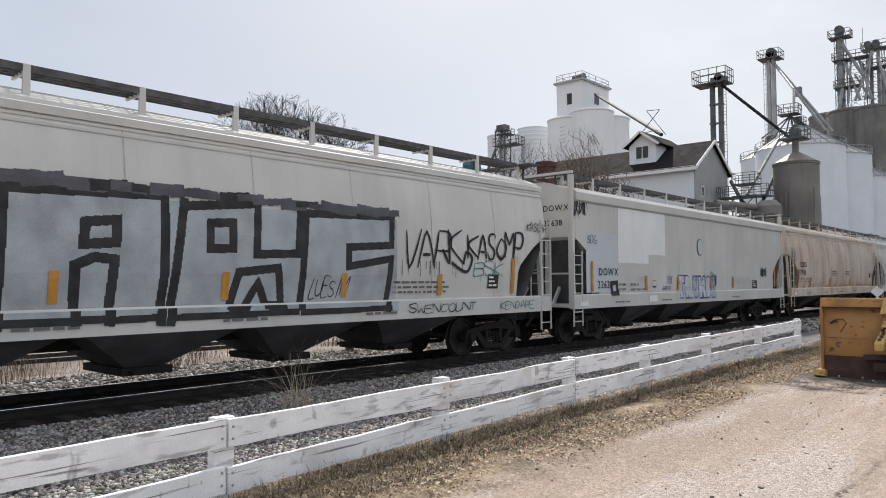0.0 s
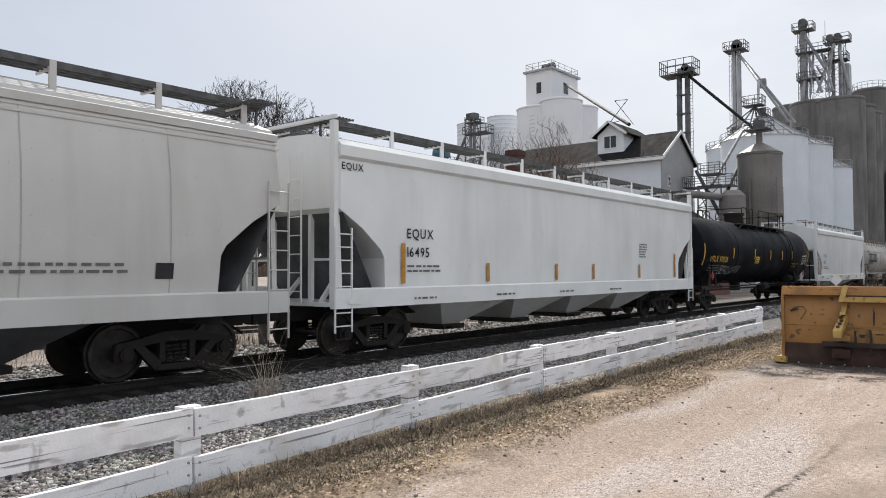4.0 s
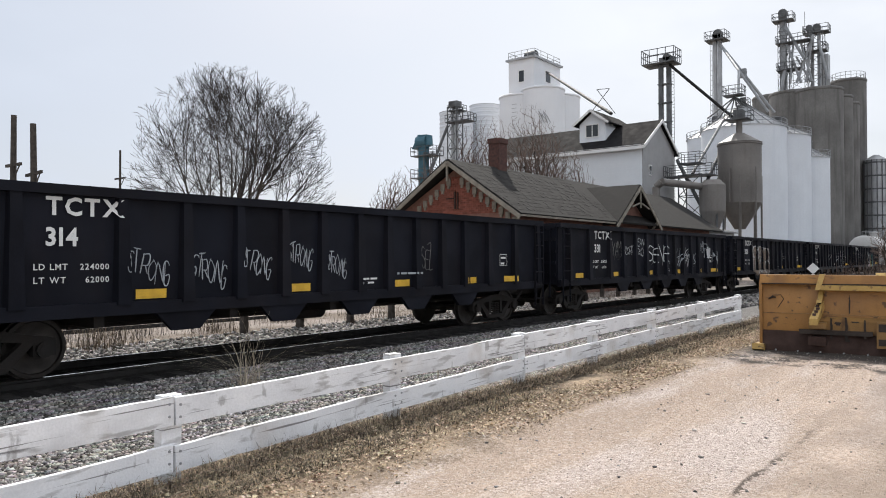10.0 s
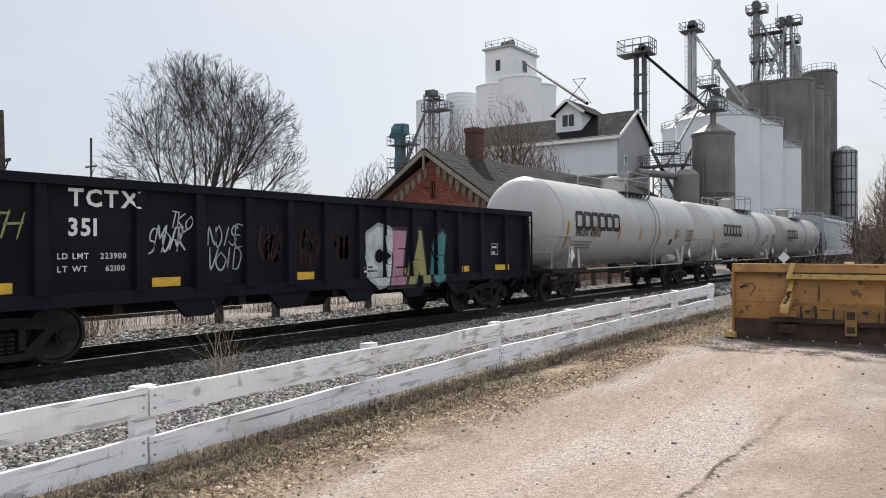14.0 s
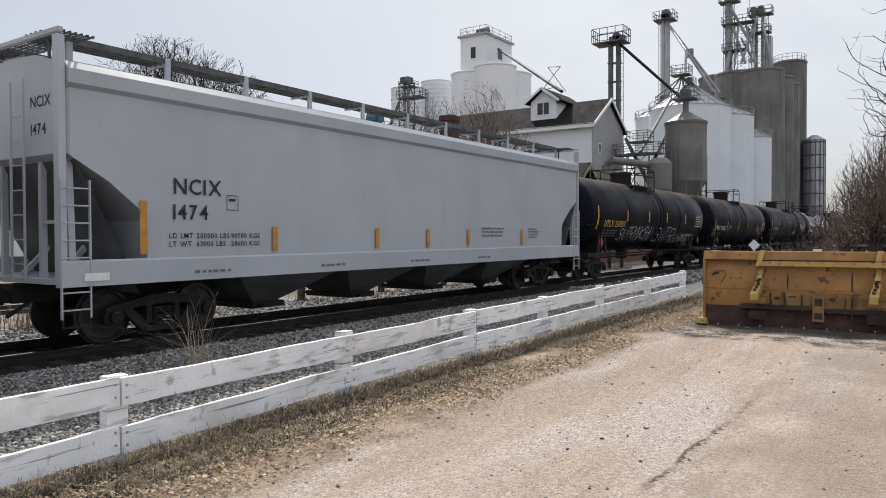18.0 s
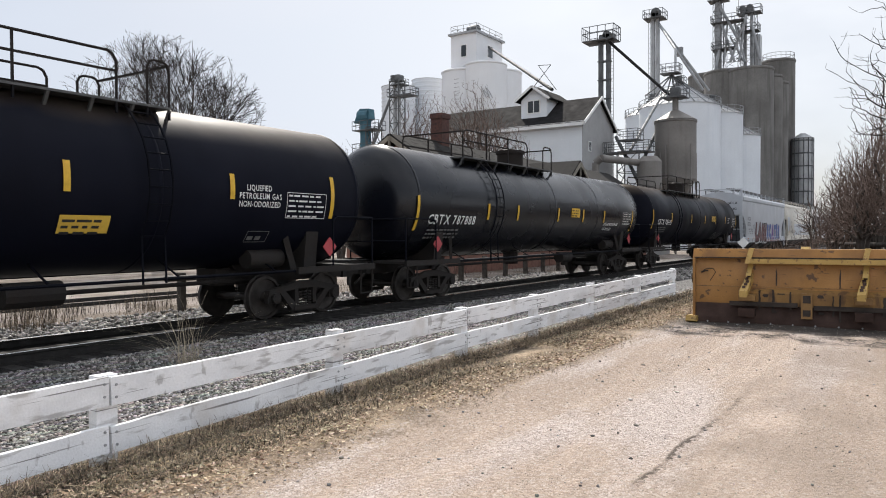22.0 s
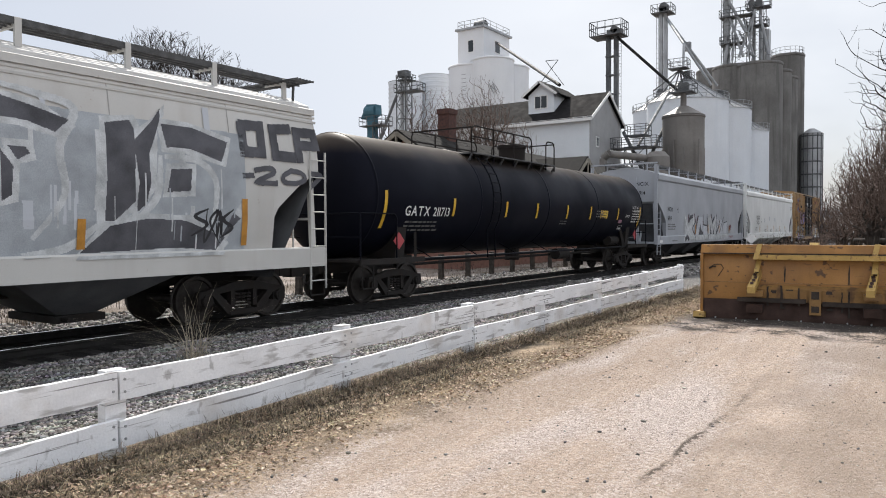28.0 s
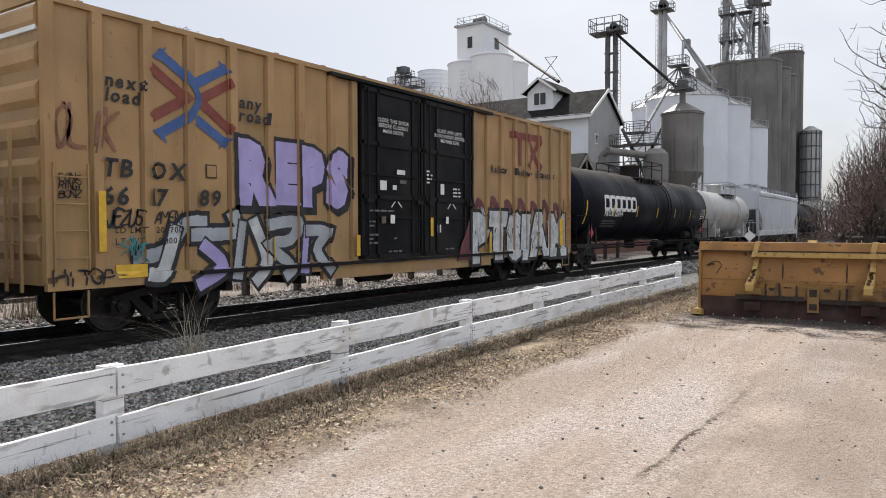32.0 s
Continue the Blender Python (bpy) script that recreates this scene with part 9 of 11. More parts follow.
    for y in np.linspace(-E + 3.4, E - 3.4, 7):
        box(bm, -1.45, 1.45, y - 0.07, y + 0.07, zb - 0.22, zb + 0.1)
    cyl(bm, (0.7, -1.2, 0.62), (0.7, -0.1, 0.62), 0.22, 12)
    part("underframe", bm, M["under"], car)
    add_truck(car, -half + 2.75)
    add_truck(car, half - 2.75)
    couplers(car, half)

    def relief(y, z):
        if D0 < y < D1:
            return w + 0.118
        if z < zb + 0.22:
            return w + 0.078
        return w + (0.078 if min(abs(y - q) for q in ys) < 0.085 else 0.003)

    mk = Marks(relief)
    # emblem: a blue and a red ribbon bent and crossed, with barbed ends
    lay = []
    for key, pts in (("dred", ((-7.37, 4.36), (-6.72, 3.96), (-7.37, 3.57))), ("dred", ((-5.80, 4.35), (-6.42, 3.98))), ("dred", ((-5.80, 3.52), (-6.42, 3.94))), ("dblue", mk.smooth(((-7.22, 4.62), (-6.70, 4.30), (-6.49, 3.99), (-6.68, 3.66), (-7.22, 3.32)), 5)),
                     ("dblue", ((-6.47, 4.27), (-5.90, 4.60))), ("dblue", ((-6.47, 3.60), (-5.90, 3.27)))):
        lay.append((key, *mk.ribbon(list(pts), 0.17)))
    for sy, y in ((-1, -7.22), (1, -5.92)):
        for sz, z in ((1, 4.61), (-1, 3.29)):
            lay.append(("dblue", [(y + sy * 0.16, z - sz * 0.06), (y - sy * 0.12, z + sz * 0.14), (y - sy * 0.02, z - sz * 0.10)], [(0, 1, 2)]))
    mk.raster(lay)
    for s, y, z, sz, st in (("next", -8.19, 3.95, 0.27, 1.0), ("load", -8.19, 3.72, 0.27, 1.0), ("any", -5.62, 3.95, 0.29, 1.0), ("road", -5.62, 3.71, 0.29, 1.0)):
        mk.text("ink", s, y, z, sz * 1.08, 0.03, shear=0.15, lift=0.02 if y < -6 else 0.065)
    for s, y, z in (("TB", -8.3, 2.55), ("OX", -7.5, 2.55), ("66", -8.3, 2.11), ("17", -7.48, 2.11), ("89", -6.52, 2.13)):
        mk.text("ink", s, y, z, 0.39, 0.03, shear=0.12, stretch=1.05, lift=0.065)
    mk.rect("ink", -6.33, -6.1, 2.62, 2.86, 0.02)
    mk.rect("box_tan", -6.31, -6.12, 2.64, 2.84, 0.026)
    for s, y, z in (("LD LMT", -8.08, 1.66), ("LT WT", -8.08, 1.48), ("204700", -7.36, 1.66), ("81300", -7.32, 1.48)):
        mk.text("ink", s, y, z, 0.145, lift=0.065)
    for y, z0, z1 in ((-8.335, 1.38, 2.31), (-4.80, 1.10, 1.57), (-2.38, 1.11, 1.57), (0.41, 1.51, 1.98), (3.42, 0.95, 1.6), (6.0, 1.0, 1.55), (8.3, 1.1, 2.0)):
        mk.rect("yellow", y - 0.06, y + 0.06, z0, z1, 0.07)
    mk.rect("yellow", -8.05, -7.55, 0.95, 1.16, 0.02)
    mk.bars("ink", -8.0, 1.08, 0.4, 2, 0.05, 2)
    # round violet letters, silver and white pieces, run down from an older maroon one
    mk.raster(mk.piece("spray_k", ["spray_p"], "REPS", -5.74, 2.06, 3.22, 1.40, -0.13, halo="spray_k"))
    lay = []
    forms = (((-7.69, 1.27), (-7.15, 1.36), (-6.77, 1.8), (-6.38, 1.84)), ((-6.96, 1.71), (-7.21, 1.02), (-7.46, 0.98)), ((-6.64, 1.62), (-5.69, 1.66), (-5.76, 1.98)), ((-6.38, 1.43), (-5.98, 1.06), (-6.52, 0.76)), ((-5.55, 1.8), (-5.7, 0.86)), ((-5.25, 1.85), (-4.95, 1.12), (-5.26, 0.74)), ((-4.87, 1.8), (-4.15, 1.85), (-4.31, 1.5), (-4.87, 1.41), (-4.32, 0.99), (-4.48, 0.8)), ((-3.89, 1.7), (-3.98, 0.88)), ((-3.89, 1.68), (-3.28, 1.64), (-3.55, 1.28), (-3.19, 0.84)))
    for pts in forms:
        lay.append(("spray_k", *mk.ribbon(mk.smooth(pts, 4), 0.40)))
    for k, pts in enumerate(forms):
        lay.append(("spray_k", *mk.ribbon(mk.smooth(pts, 4), 0.31)))
        lay.append((("spray_s", "spray_w", "spray_s", "spray_p")[k % 4], *mk.ribbon(mk.smooth(pts, 4), 0.23)))
    mk.raster(lay)
    lay = []
    for k in range(7):
        lay.append(("spray_m", *mk.ribbon(mk.smooth([(2.6 + 0.85 * k, 1.5), (2.8 + 0.85 * k, 2.42 + 0.08 * (k % 2)), (3.2 + 0.85 * k, 2.2), (3.1 + 0.85 * k, 1.5)], 4), 0.24)))
    letters = mk.piece("spray_k", ["spray_w"], "PTSIAM", 2.35, 0.62, 6.5, 1.62, -0.14, 0.05)
    r = random.Random(6)
    spots = []
    for k in range(60):
        y, z = r.uniform(2.5, 8.6), r.uniform(0.9, 2.1)
        spots.append(("spray_s" if k % 3 else "spray_k", *mk.ribbon([(y, z), (y + r.uniform(-0.08, 0.08), z + r.uniform(0.08, 0.22))], r.uniform(0.03, 0.09), 0.4)))
    mk.raster(lay + letters + spots)
    # crimson paint run over the door's foot
    mk.raster([("spray_m", [(1.72, 0.84), (2.5, 0.84), (2.5, 1.5), (2.3, 1.95), (2.12, 1.55), (1.9, 1.3)], [(0, 1, 2, 3, 4, 5)])], lift=0.008)
    mk.tag("spray_f", "OLIK", -9.0, 2.95, 1.0, 0.62, 5, 0.1, pen=0.075, lift=0.02)
    mk.tag("spray_k", "JEZUS", -8.2, 1.78, 0.62, 0.24, 9, 0.1, pen=0.05, lift=0.02)
    mk.tag("spray_k", "AMEN", -7.36, 1.80, 0.52, 0.2, 10, 0.15, pen=0.026, lift=0.02)
    mk.scribble("spray_t", -8.0, 1.25, 0.4, 0.35, 3, 0.03, 13, 0.07)
    mk.tag("spray_k", "HITOP", -9.06, 0.88, 0.95, 0.22, 17, 0.05, pen=0.035)
    for k, word in enumerate(("CONK", "RINGY", "BONZ")):
        mk.tag("spray_k", word, -8.93, 2.44 - 0.12 * k, 0.34, 0.11, 19 + k, 0.05, pen=0.02)
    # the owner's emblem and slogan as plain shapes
    lay = []
    for pts in ([(4.85, 4.55), (6.75, 4.6)], [(5.45, 4.5), (5.45, 3.7)], [(5.95, 4.5), (6.75, 3.65)], [(6.75, 4.5), (5.95, 3.65)]):
        vs, fs = mk.ribbon(pts, 0.2)
        lay.append(("dred", vs, fs))
    mk.raster(lay)
    for word, a in (("Railcar", 3.55), ("Pooling", 5.0), ("Experts", 6.5)):
        mk.text("ink", word, a, 3.33, 0.29, 0.03, lift=0.065)
    for y, lines in ((-1.60, ("CLOSE THIS DOOR", "BEFORE CLOSING", "MAIN DOOR")), (0.80, ("CLOSE AND LOCK", "BOTH DOORS BEFORE", "MOVING CAR"))):
        for k, line in enumerate(lines):
            wide = text_shape(line, 0.125)[2]
            mk.text("chalk", line, y + 0.5 - wide / 2, 4.17 - 0.125 * k, 0.125)
    for (y, z, n, wd) in ((-2.02, 2.1, 1, 1.0), (-2.02, 1.85, 2, 0.3), (-2.02, 1.55, 3, 0.35), (-1.1, 1.55, 2, 0.15), (0.25, 3.12, 4, 0.3), (1.45, 2.72, 3, 0.5), (-1.3, 1.15, 1, 0.6), (1.1, 1.15, 1, 0.45)):
        mk.bars("faint" if z < 2.2 else "chalk", y, z, wd, n, 0.055, int(9 * y + 40))
    for (y, z, wd, h, key) in ((-1.60, 2.60, 0.24, 0.22, "chalk"), (-1.13, 2.62, 0.15, 0.11, "chalk"), (-0.97, 2.99, 0.32, 0.11, "chalk"), (-0.85, 2.78, 0.25, 0.08, "faint"), (0.87, 2.58, 0.17, 0.27, "chalk"), (-1.22, 1.83, 0.17, 0.20, "chalk"), (1.12, 1.83, 0.13, 0.18, "chalk"), (-1.55, 1.83, 0.16, 0.16, "spray_br"), (0.83, 1.6, 0.06, 0.2, "chalk"), (0.72, 1.6, 0.04, 0.2, "faint")):
        mk.rect(key, y, y + wd, z, z + h)
    for y in (-1.18, 1.20):
        mk.stroke("chalk", [(y, 2.22), (y + 0.13, 2.34)], 0.03)
        mk.stroke("chalk", [(y + 0.38, 2.22), (y + 0.25, 2.34)], 0.03)
    bm = bmesh.new()
    box(bm, -w + 0.2, w - 0.08, -E - 0.035, -E + 0.01, zt - 0.47, zt - 0.10)
    part("end_panel", bm, M["hop_clean"], car, "white number panel")
    mk.done(car)
    return car



# ---- the cars in their order; numbers are the rear coupling's place along the train
def lettered(mark, number, y, z, size=0.30, key="ink", lines=2, two=True):
    def put(mk, E, zs, ze):
        if two:
            mk.text(key, mark, y, z, size)
            mk.text(key, number, y, z - size * 1.35, size)
        else:
            mk.text(key, mark + " " + number, y, z, size)
        mk.bars("faint" if key == "ink" else key, y, z - size * (2.1 if two else 0.75), 1.3, lines, 0.06, len(number))
    return put


def marks_a(mk, E, zs, ze):
    # tall outlined block letters across the middle
    lay = [("spray_s", [(-6.6, 1.2), (3.5, 1.2), (3.5, 3.05), (-6.6, 3.05)], [(0, 1, 2, 3)])]
    shapes = ([(-6.3, 3.0), (-4.2, 3.05), (-4.1, 1.2)], [(-5.4, 1.25), (-5.4, 2.0), (-4.8, 2.1), (-4.8, 1.25)], [(-3.75, 1.2), (-3.7, 3.05), (-1.47, 3.12), (-1.46, 1.96), (-1.53, 1.17)],
              [(-2.77, 1.22), (-2.78, 2.03), (-2.51, 2.15), (-2.23, 2.12), (-2.3, 1.2)], [(-2.65, 2.65), (-2.2, 2.7), (-2.21, 2.37), (-2.67, 2.33), (-2.65, 2.65)], [(-1.15, 3.07), (-1.37, 1.16)],
              [(-1.1, 2.99), (0.2, 3.12), (0.17, 2.26), (1.03, 2.29), (1.09, 3.1)], [(-0.7, 2.74), (-0.29, 2.77), (-0.28, 2.34), (-0.7, 2.33), (-0.7, 2.74)], [(-0.33, 1.36), (-0.17, 1.95), (0.61, 2.03), (0.7, 1.38), (0.38, 1.39), (0.21, 1.78), (-0.06, 1.33), (-0.33, 1.36)],
              [(1.1, 1.32), (1.22, 3.03), (3.38, 3.1), (3.34, 2.52), (2.22, 2.45), (2.22, 2.08), (3.34, 2.25), (3.22, 1.23)])
    for pts in shapes:
        vs, fs = mk.ribbon(pts, 0.15)
        lay.append(("spray_k", vs, fs))
    r = random.Random(2)
    for k in range(34):
        y = -6.5 + 9.8 * k / 33
        vs, fs = mk.ribbon([(y - 0.2, 3.17 + r.uniform(-0.03, 0.05)), (y + 0.25, 3.18 + r.uniform(-0.05, 0.06))], r.uniform(0.1, 0.2))
        lay.append((r.choice(("spray_g", "spray_k", "spray_g")), vs, fs))
    for a, b in ((-3.8, -2.3), (-1.3, 1.0), (1.1, 3.3), (-2.2, -1.5)):
        vs, fs = mk.ribbon([(a, 1.24), (b, 1.26)], 0.11)
        lay.append(("spray_k", vs, fs))
    mk.raster(lay)
    mk.tag("spray_k", "VARK", 3.65, 2.15, 1.95, 0.75, 41, 0.1, 14, pen=0.065)
    mk.stroke("spray_k", mk.smooth([(5.2, 2.2), (5.7, 2.0), (5.9, 2.3), (5.7, 2.45), (5.6, 2.2)]), 0.07)
    mk.tag("spray_k", "KASOMP", 5.75, 2.35, 2.1, 0.55, 42, 0.15, 10, pen=0.065)
    mk.tag("spray_t", "BSK", 5.95, 1.92, 1.15, 0.30, 43, 0.2, 3)
    mk.tag("spray_k", "KASOMR", 8.1, 3.05, 0.85, 0.2, 44)
    mk.tag("spray_k", "LUESIM", 1.28, 1.52, 0.88, 0.32, 45, 0.3)
    mk.tag("spray_k", "SWENCOUNT", 3.8, 1.14, 2.2, 0.17, 46)
    mk.tag("spray_t", "KENDAPE", 6.9, 1.12, 1.4, 0.17, 47)
    mk.bars("faint", 3.4, 1.75, 1.8, 3, 0.06, 1)
    mk.rect("ink", 6.5, 6.9, 1.62, 1.95)
    mk.bars("chalk", 6.54, 1.86, 0.32, 3, 0.055, 2)


def marks_b(mk, E, zs, ze):
    mk.text("ink", "DOWX", -7.62, 1.95, 0.31)
    mk.text("ink", "22638", -7.70, 1.58, 0.31)
    mk.stroke("spray_k", [(-6.88, 1.42), (-6.9, 1.72), (-6.58, 1.74), (-6.55, 1.42), (-6.88, 1.42)], 0.13)
    for k, (a, b) in enumerate((("LD LMT", "197000 LB"), ("LT WT", "66000 NEW 5-09"))):
        mk.text("ink", a, -6.44, 1.64 - 0.15 * k, 0.115)
        mk.text("ink", b, -5.72, 1.64 - 0.15 * k, 0.115)
    mk.rect("hop_clean", -6.45, -3.24, 2.62, ze - 0.12, 0.008)
    mk.rect("hop_clean", -6.45, -4.46, 2.33, 2.62, 0.008)
    mk.rect("hop_grey", -8.3, -6.46, 1.46, 3.18, 0.006)
    mk.rect("hop_white", -6.46, -3.0, 1.46, 2.32, 0.004)
    mk.tag("spray_w", "IAM", -5.37, 1.76, 0.6, 0.15, 3)
    mk.table("ink", -4.24, -3.97, 1.56, 1.80, 2)
    mk.tag("spray_b", "CHECKIT", -3.52, 1.49, 0.66, 0.11, 4)
    mk.tag("spray_b", "SYRC", -3.2, 1.68, 0.5, 0.24, 5)
    mk.scribble("spray_k", -E + 0.1, 3.6, 0.6, 0.6, 3, 0.05, 51)
    mk.tag("spray_k", "SDG", -E + 0.75, 2.85, 0.55, 0.22, 52)
    ring = [(-0.38 + 0.27 * math.cos(k * 0.5236), 3.0 + 0.31 * math.sin(k * 0.5236)) for k in range(12)]
    mk.add("faint", ring, [tuple(range(12))], 0.02)
    mk.add("hop_grey", [(-0.38 + 0.24 * math.cos(k * 0.5236), 3.0 + 0.28 * math.sin(k * 0.5236)) for k in range(12)], [tuple(range(12))], 0.026)
    mk.bars("spray_b", -0.58, 3.0, 0.42, 1, 0.12, 2)
    mk.raster([("spray_w", [(-2.4, 1.20), (1.0, 1.20), (0.9, 1.55), (-2.3, 1.9)], [(0, 1, 2, 3)])] + mk.piece("spray_b", ["spray_w", "spray_w", "spray_s"], "TRUMSE", -2.35, 1.16, 3.3, 0.82, 0.02, 0.06))
    mk.scribble("spray_b", 0.5, 1.5, 0.6, 0.6, 4, 0.03, 54)
    mk.scribble("spray_k", 5.95, 1.95, 0.75, 0.42, 6, 0.04, 55)
    mk.tag("spray_w", "HERO", 2.9, 1.55, 1.7, 0.42, 57)
    mk.rect("ink", 4.95, 5.5, 1.47, 1.80)
    mk.bars("chalk", 5.0, 1.72, 0.42, 3, 0.05, 4)
    mk.rect("chalk", -4.5, -3.95, 1.12, 1.32)


def marks_c(mk, E, zs, ze):
    # rust runs down the weld seams and along the sill
    r = random.Random(77)
    for k in range(150):
        y = r.uniform(-E + 2.0, E - 1.6)
        z = zs + 0.01
        h = r.uniform(0.04, 0.30) * (2.4 if r.random() < 0.12 else 1.0)
        mk.add("rustrun", [(y - r.uniform(0.02, 0.10), z), (y + r.uniform(0.02, 0.10), z), (y + 0.012, z + h), (y - 0.012, z + h)], [(0, 1, 2, 3)], 0.006)
    for k in range(40):
        y = r.uniform(-E + 1.0, E - 1.0)
        h = r.uniform(0.3, 1.4)
        mk.add("rustrun", [(y - 0.012, ze - 0.25 - h), (y + 0.012, ze - 0.25 - h), (y + 0.03, ze - 0.28), (y - 0.03, ze - 0.28)], [(0, 1, 2, 3)], 0.006)
    mk.text("ink", "CCBX", -7.77, 2.44, 0.37)
    mk.text("ink", "71958", -7.77, 2.06, 0.37)
    for k, (a, b, c) in enumerate((("LD LMT", "219900 LB", "99400 KG"), ("LT WT", "66900 LB", "30300 KG"))):
        mk.text("ink", a, -7.86, 1.83 - 0.14 * k, 0.115)
        mk.text("ink", b, -7.32, 1.83 - 0.14 * k, 0.115)
        mk.text("ink", c, -6.66, 1.83 - 0.14 * k, 0.115)
    mk.table("ink", -5.49, -5.27, 2.18, 2.42, 2)
    mk.scribble("faint", -9.1, 2.7, 0.7, 0.7, 4, 0.03, 61)
    mk.bars("dred", -2.08, 2.26, 1.05, 3, 0.06, 2)
    mk.bars("ink", 0.85, 2.26, 1.1, 3, 0.055, 3)
    mk.stroke("spray_k", mk.smooth([(8.45, 2.65), (8.26, 3.0), (8.5, 3.5), (8.75, 3.55), (9.0, 3.1), (8.6, 2.75), (8.5, 2.5)]), 0.04)
    for pts in ([(8.55, 3.1), (8.6, 3.3)], [(8.72, 3.0), (8.76, 3.25)], [(8.5, 2.9), (8.7, 2.95)]):
        mk.stroke("spray_k", pts, 0.03)
    for k, line in enumerate(("EXTERIOR PAINT", "AMERON 86106", "BMT 3-00")):
        mk.text("ink", line, 7.23, 2.17 - 0.12 * k, 0.1)
    mk.rect("ink", 6.75, 7.1, 1.95, 2.25)


def marks_d(mk, E, zs, ze):
    mk.text("ink", "TCIX", -6.25, 2.50, 0.34)
    mk.text("ink", "107920", -6.27, 2.05, 0.34)
    mk.text("ink", "LD LMT 208800 LBS", -6.27, 1.76, 0.11)
    mk.text("ink", "LT WT 67200 LBS", -6.27, 1.60, 0.11)
    mk.table("ink", -3.88, -3.63, 2.24, 2.50, 2)
    for k in range(6):
        a = -3.05 + 1.02 * k
        mk.stroke("spray_k", [(a, 1.45), (a + 0.12, 2.1), (a + 0.3, 2.25), (a + 0.5, 2.12), (a + 0.8, 2.28), (a + 1.0, 1.5)], 0.032)
        mk.stroke("spray_k", [(a + 0.1, 1.75), (a + 0.45, 1.98), (a + 0.85, 1.65)], 0.028)
        mk.stroke("spray_k", [(a + 0.3, 1.5), (a + 0.6, 1.8), (a + 0.7, 1.45)], 0.028)
        mk.stroke("spray_k", [(a, 1.12), (a + 0.25, 1.32), (a + 0.6, 1.3), (a + 1.0, 1.12)], 0.028)
    mk.scribble("spray_k", 3.1, 1.5, 0.7, 0.8, 4, 0.035, 62)
    mk.bars("faint", 4.4, 1.85, 2.2, 2, 0.06, 3)
    mk.rect("ink", 7.0, 7.3, 1.65, 1.9)


def marks_e(mk, E, zs, ze):
    lettered("EQUX", "16495", -E + 2.1, zs + 1.05, 0.30)(mk, E, zs, ze)
    mk.text("ink", "EQUX", -E + 0.2, ze - 0.4, 0.2)
    mk.bars("faint", 4.5, zs + 1.2, 0.7, 6, 0.05, 3)


def marks_g(mk, E, zs, ze):
    lettered("CEFX", "10127", -6.0, 2.52, 0.30)(mk, E, zs, ze)
    for k in range(5):
        mk.rect("orange" if k % 2 else "ylet", -E + 0.9 + 2.7 * k, -E + 1.4 + 2.7 * k, zs - 0.2, zs - 0.1, 0.05)


def tank_mark(mark, number, key="ylet", y=None, z=None, extra=None, size=0.36, placard_key="yellow", sign=(1.2, 1.9, 2.4, 2.7)):
    def put(mk, T, zc, r):
        a = -T + 1.9 if y is None else y
        b = zc - 0.52 if z is None else z
        w = mk.text(key, mark, a, b, size)
        mk.text(key, number, a + w + size * 0.45, b, size * 0.95)
        mk.bars("faint", a + 0.1, b - 0.18, 1.6, 3, 0.06, len(number))
        y0, y1, z0, z1 = sign
        mk.rect(placard_key, y0, y1, z0, z1)
        mk.bars("ink", y0 + 0.05, z1 - 0.11, y1 - y0 - 0.08, 3, 0.055, 4)
        if extra:
            extra(mk, T, zc, r)
    return put


def ex_f(mk, T, zc, r):
    mk.tag("spray_w", "SEKLOAN", -6.4, 1.62, 2.7, 0.32, 71, 0.3)
    mk.text("ylet", "AMMONIA ANHYDROUS LIQUEFIED", 5.16, 2.05, 0.10, stretch=0.78)
    mk.text("ylet", "INHALATION HAZARD", 5.12, 1.90, 0.10, stretch=0.9)


def ex_s(mk, T, zc, r):
    mk.tag("spray_w", "SNTRINKSHO", -4.55, 1.58, 4.2, 0.52, 72, 0.12, 16)
    mk.tag("spray_w", "SNTR", 0.1, 1.52, 2.8, 0.58, 73, 0.12, 10)
    mk.tag("spray_w", "SEROES", 3.0, 1.42, 1.5, 0.35, 74, 0.12, 4)
    mk.text("spray_w", "ONTARIO", 4.45, 1.44, 0.54, fat=0.03, shear=0.2, stretch=0.80, track=0.05)
    mk.stroke("spray_w", [(4.9, 1.32), (5.6, 1.3)], 0.04)


def ex_w(mk, T, zc, r):
    for k, line in enumerate(("LIQUEFIED", "PETROLEUM GAS", "NON-ODORIZED")):
        mk.text("chalk", line, 5.75 + 0.18 * (k == 0), 2.61 - 0.155 * k, 0.16, stretch=0.78)
    mk.table("faint", 6.12, 6.68, 1.62, 1.84, 1)


def ex_v(mk, T, zc, r):
    mk.text("chalk", "LIQUEFIED PETROLEUM GAS", 4.49, 2.07, 0.15, stretch=0.75)
    mk.text("chalk", "NON-ODORIZED", 4.52, 1.88, 0.15, stretch=0.75)


def ex_ww(mk, T, zc, r):
    mk.scribble("faint", 3.8, 1.35, 2.2, 0.45, 6, 0.04, 75)
    for k, line in enumerate(("NON-ODORIZED", "LIQUEFIED", "PETROLEUM GAS")):
        mk.text("chalk", line, 6.6, 2.64 - 0.14 * k, 0.105, stretch=0.75)


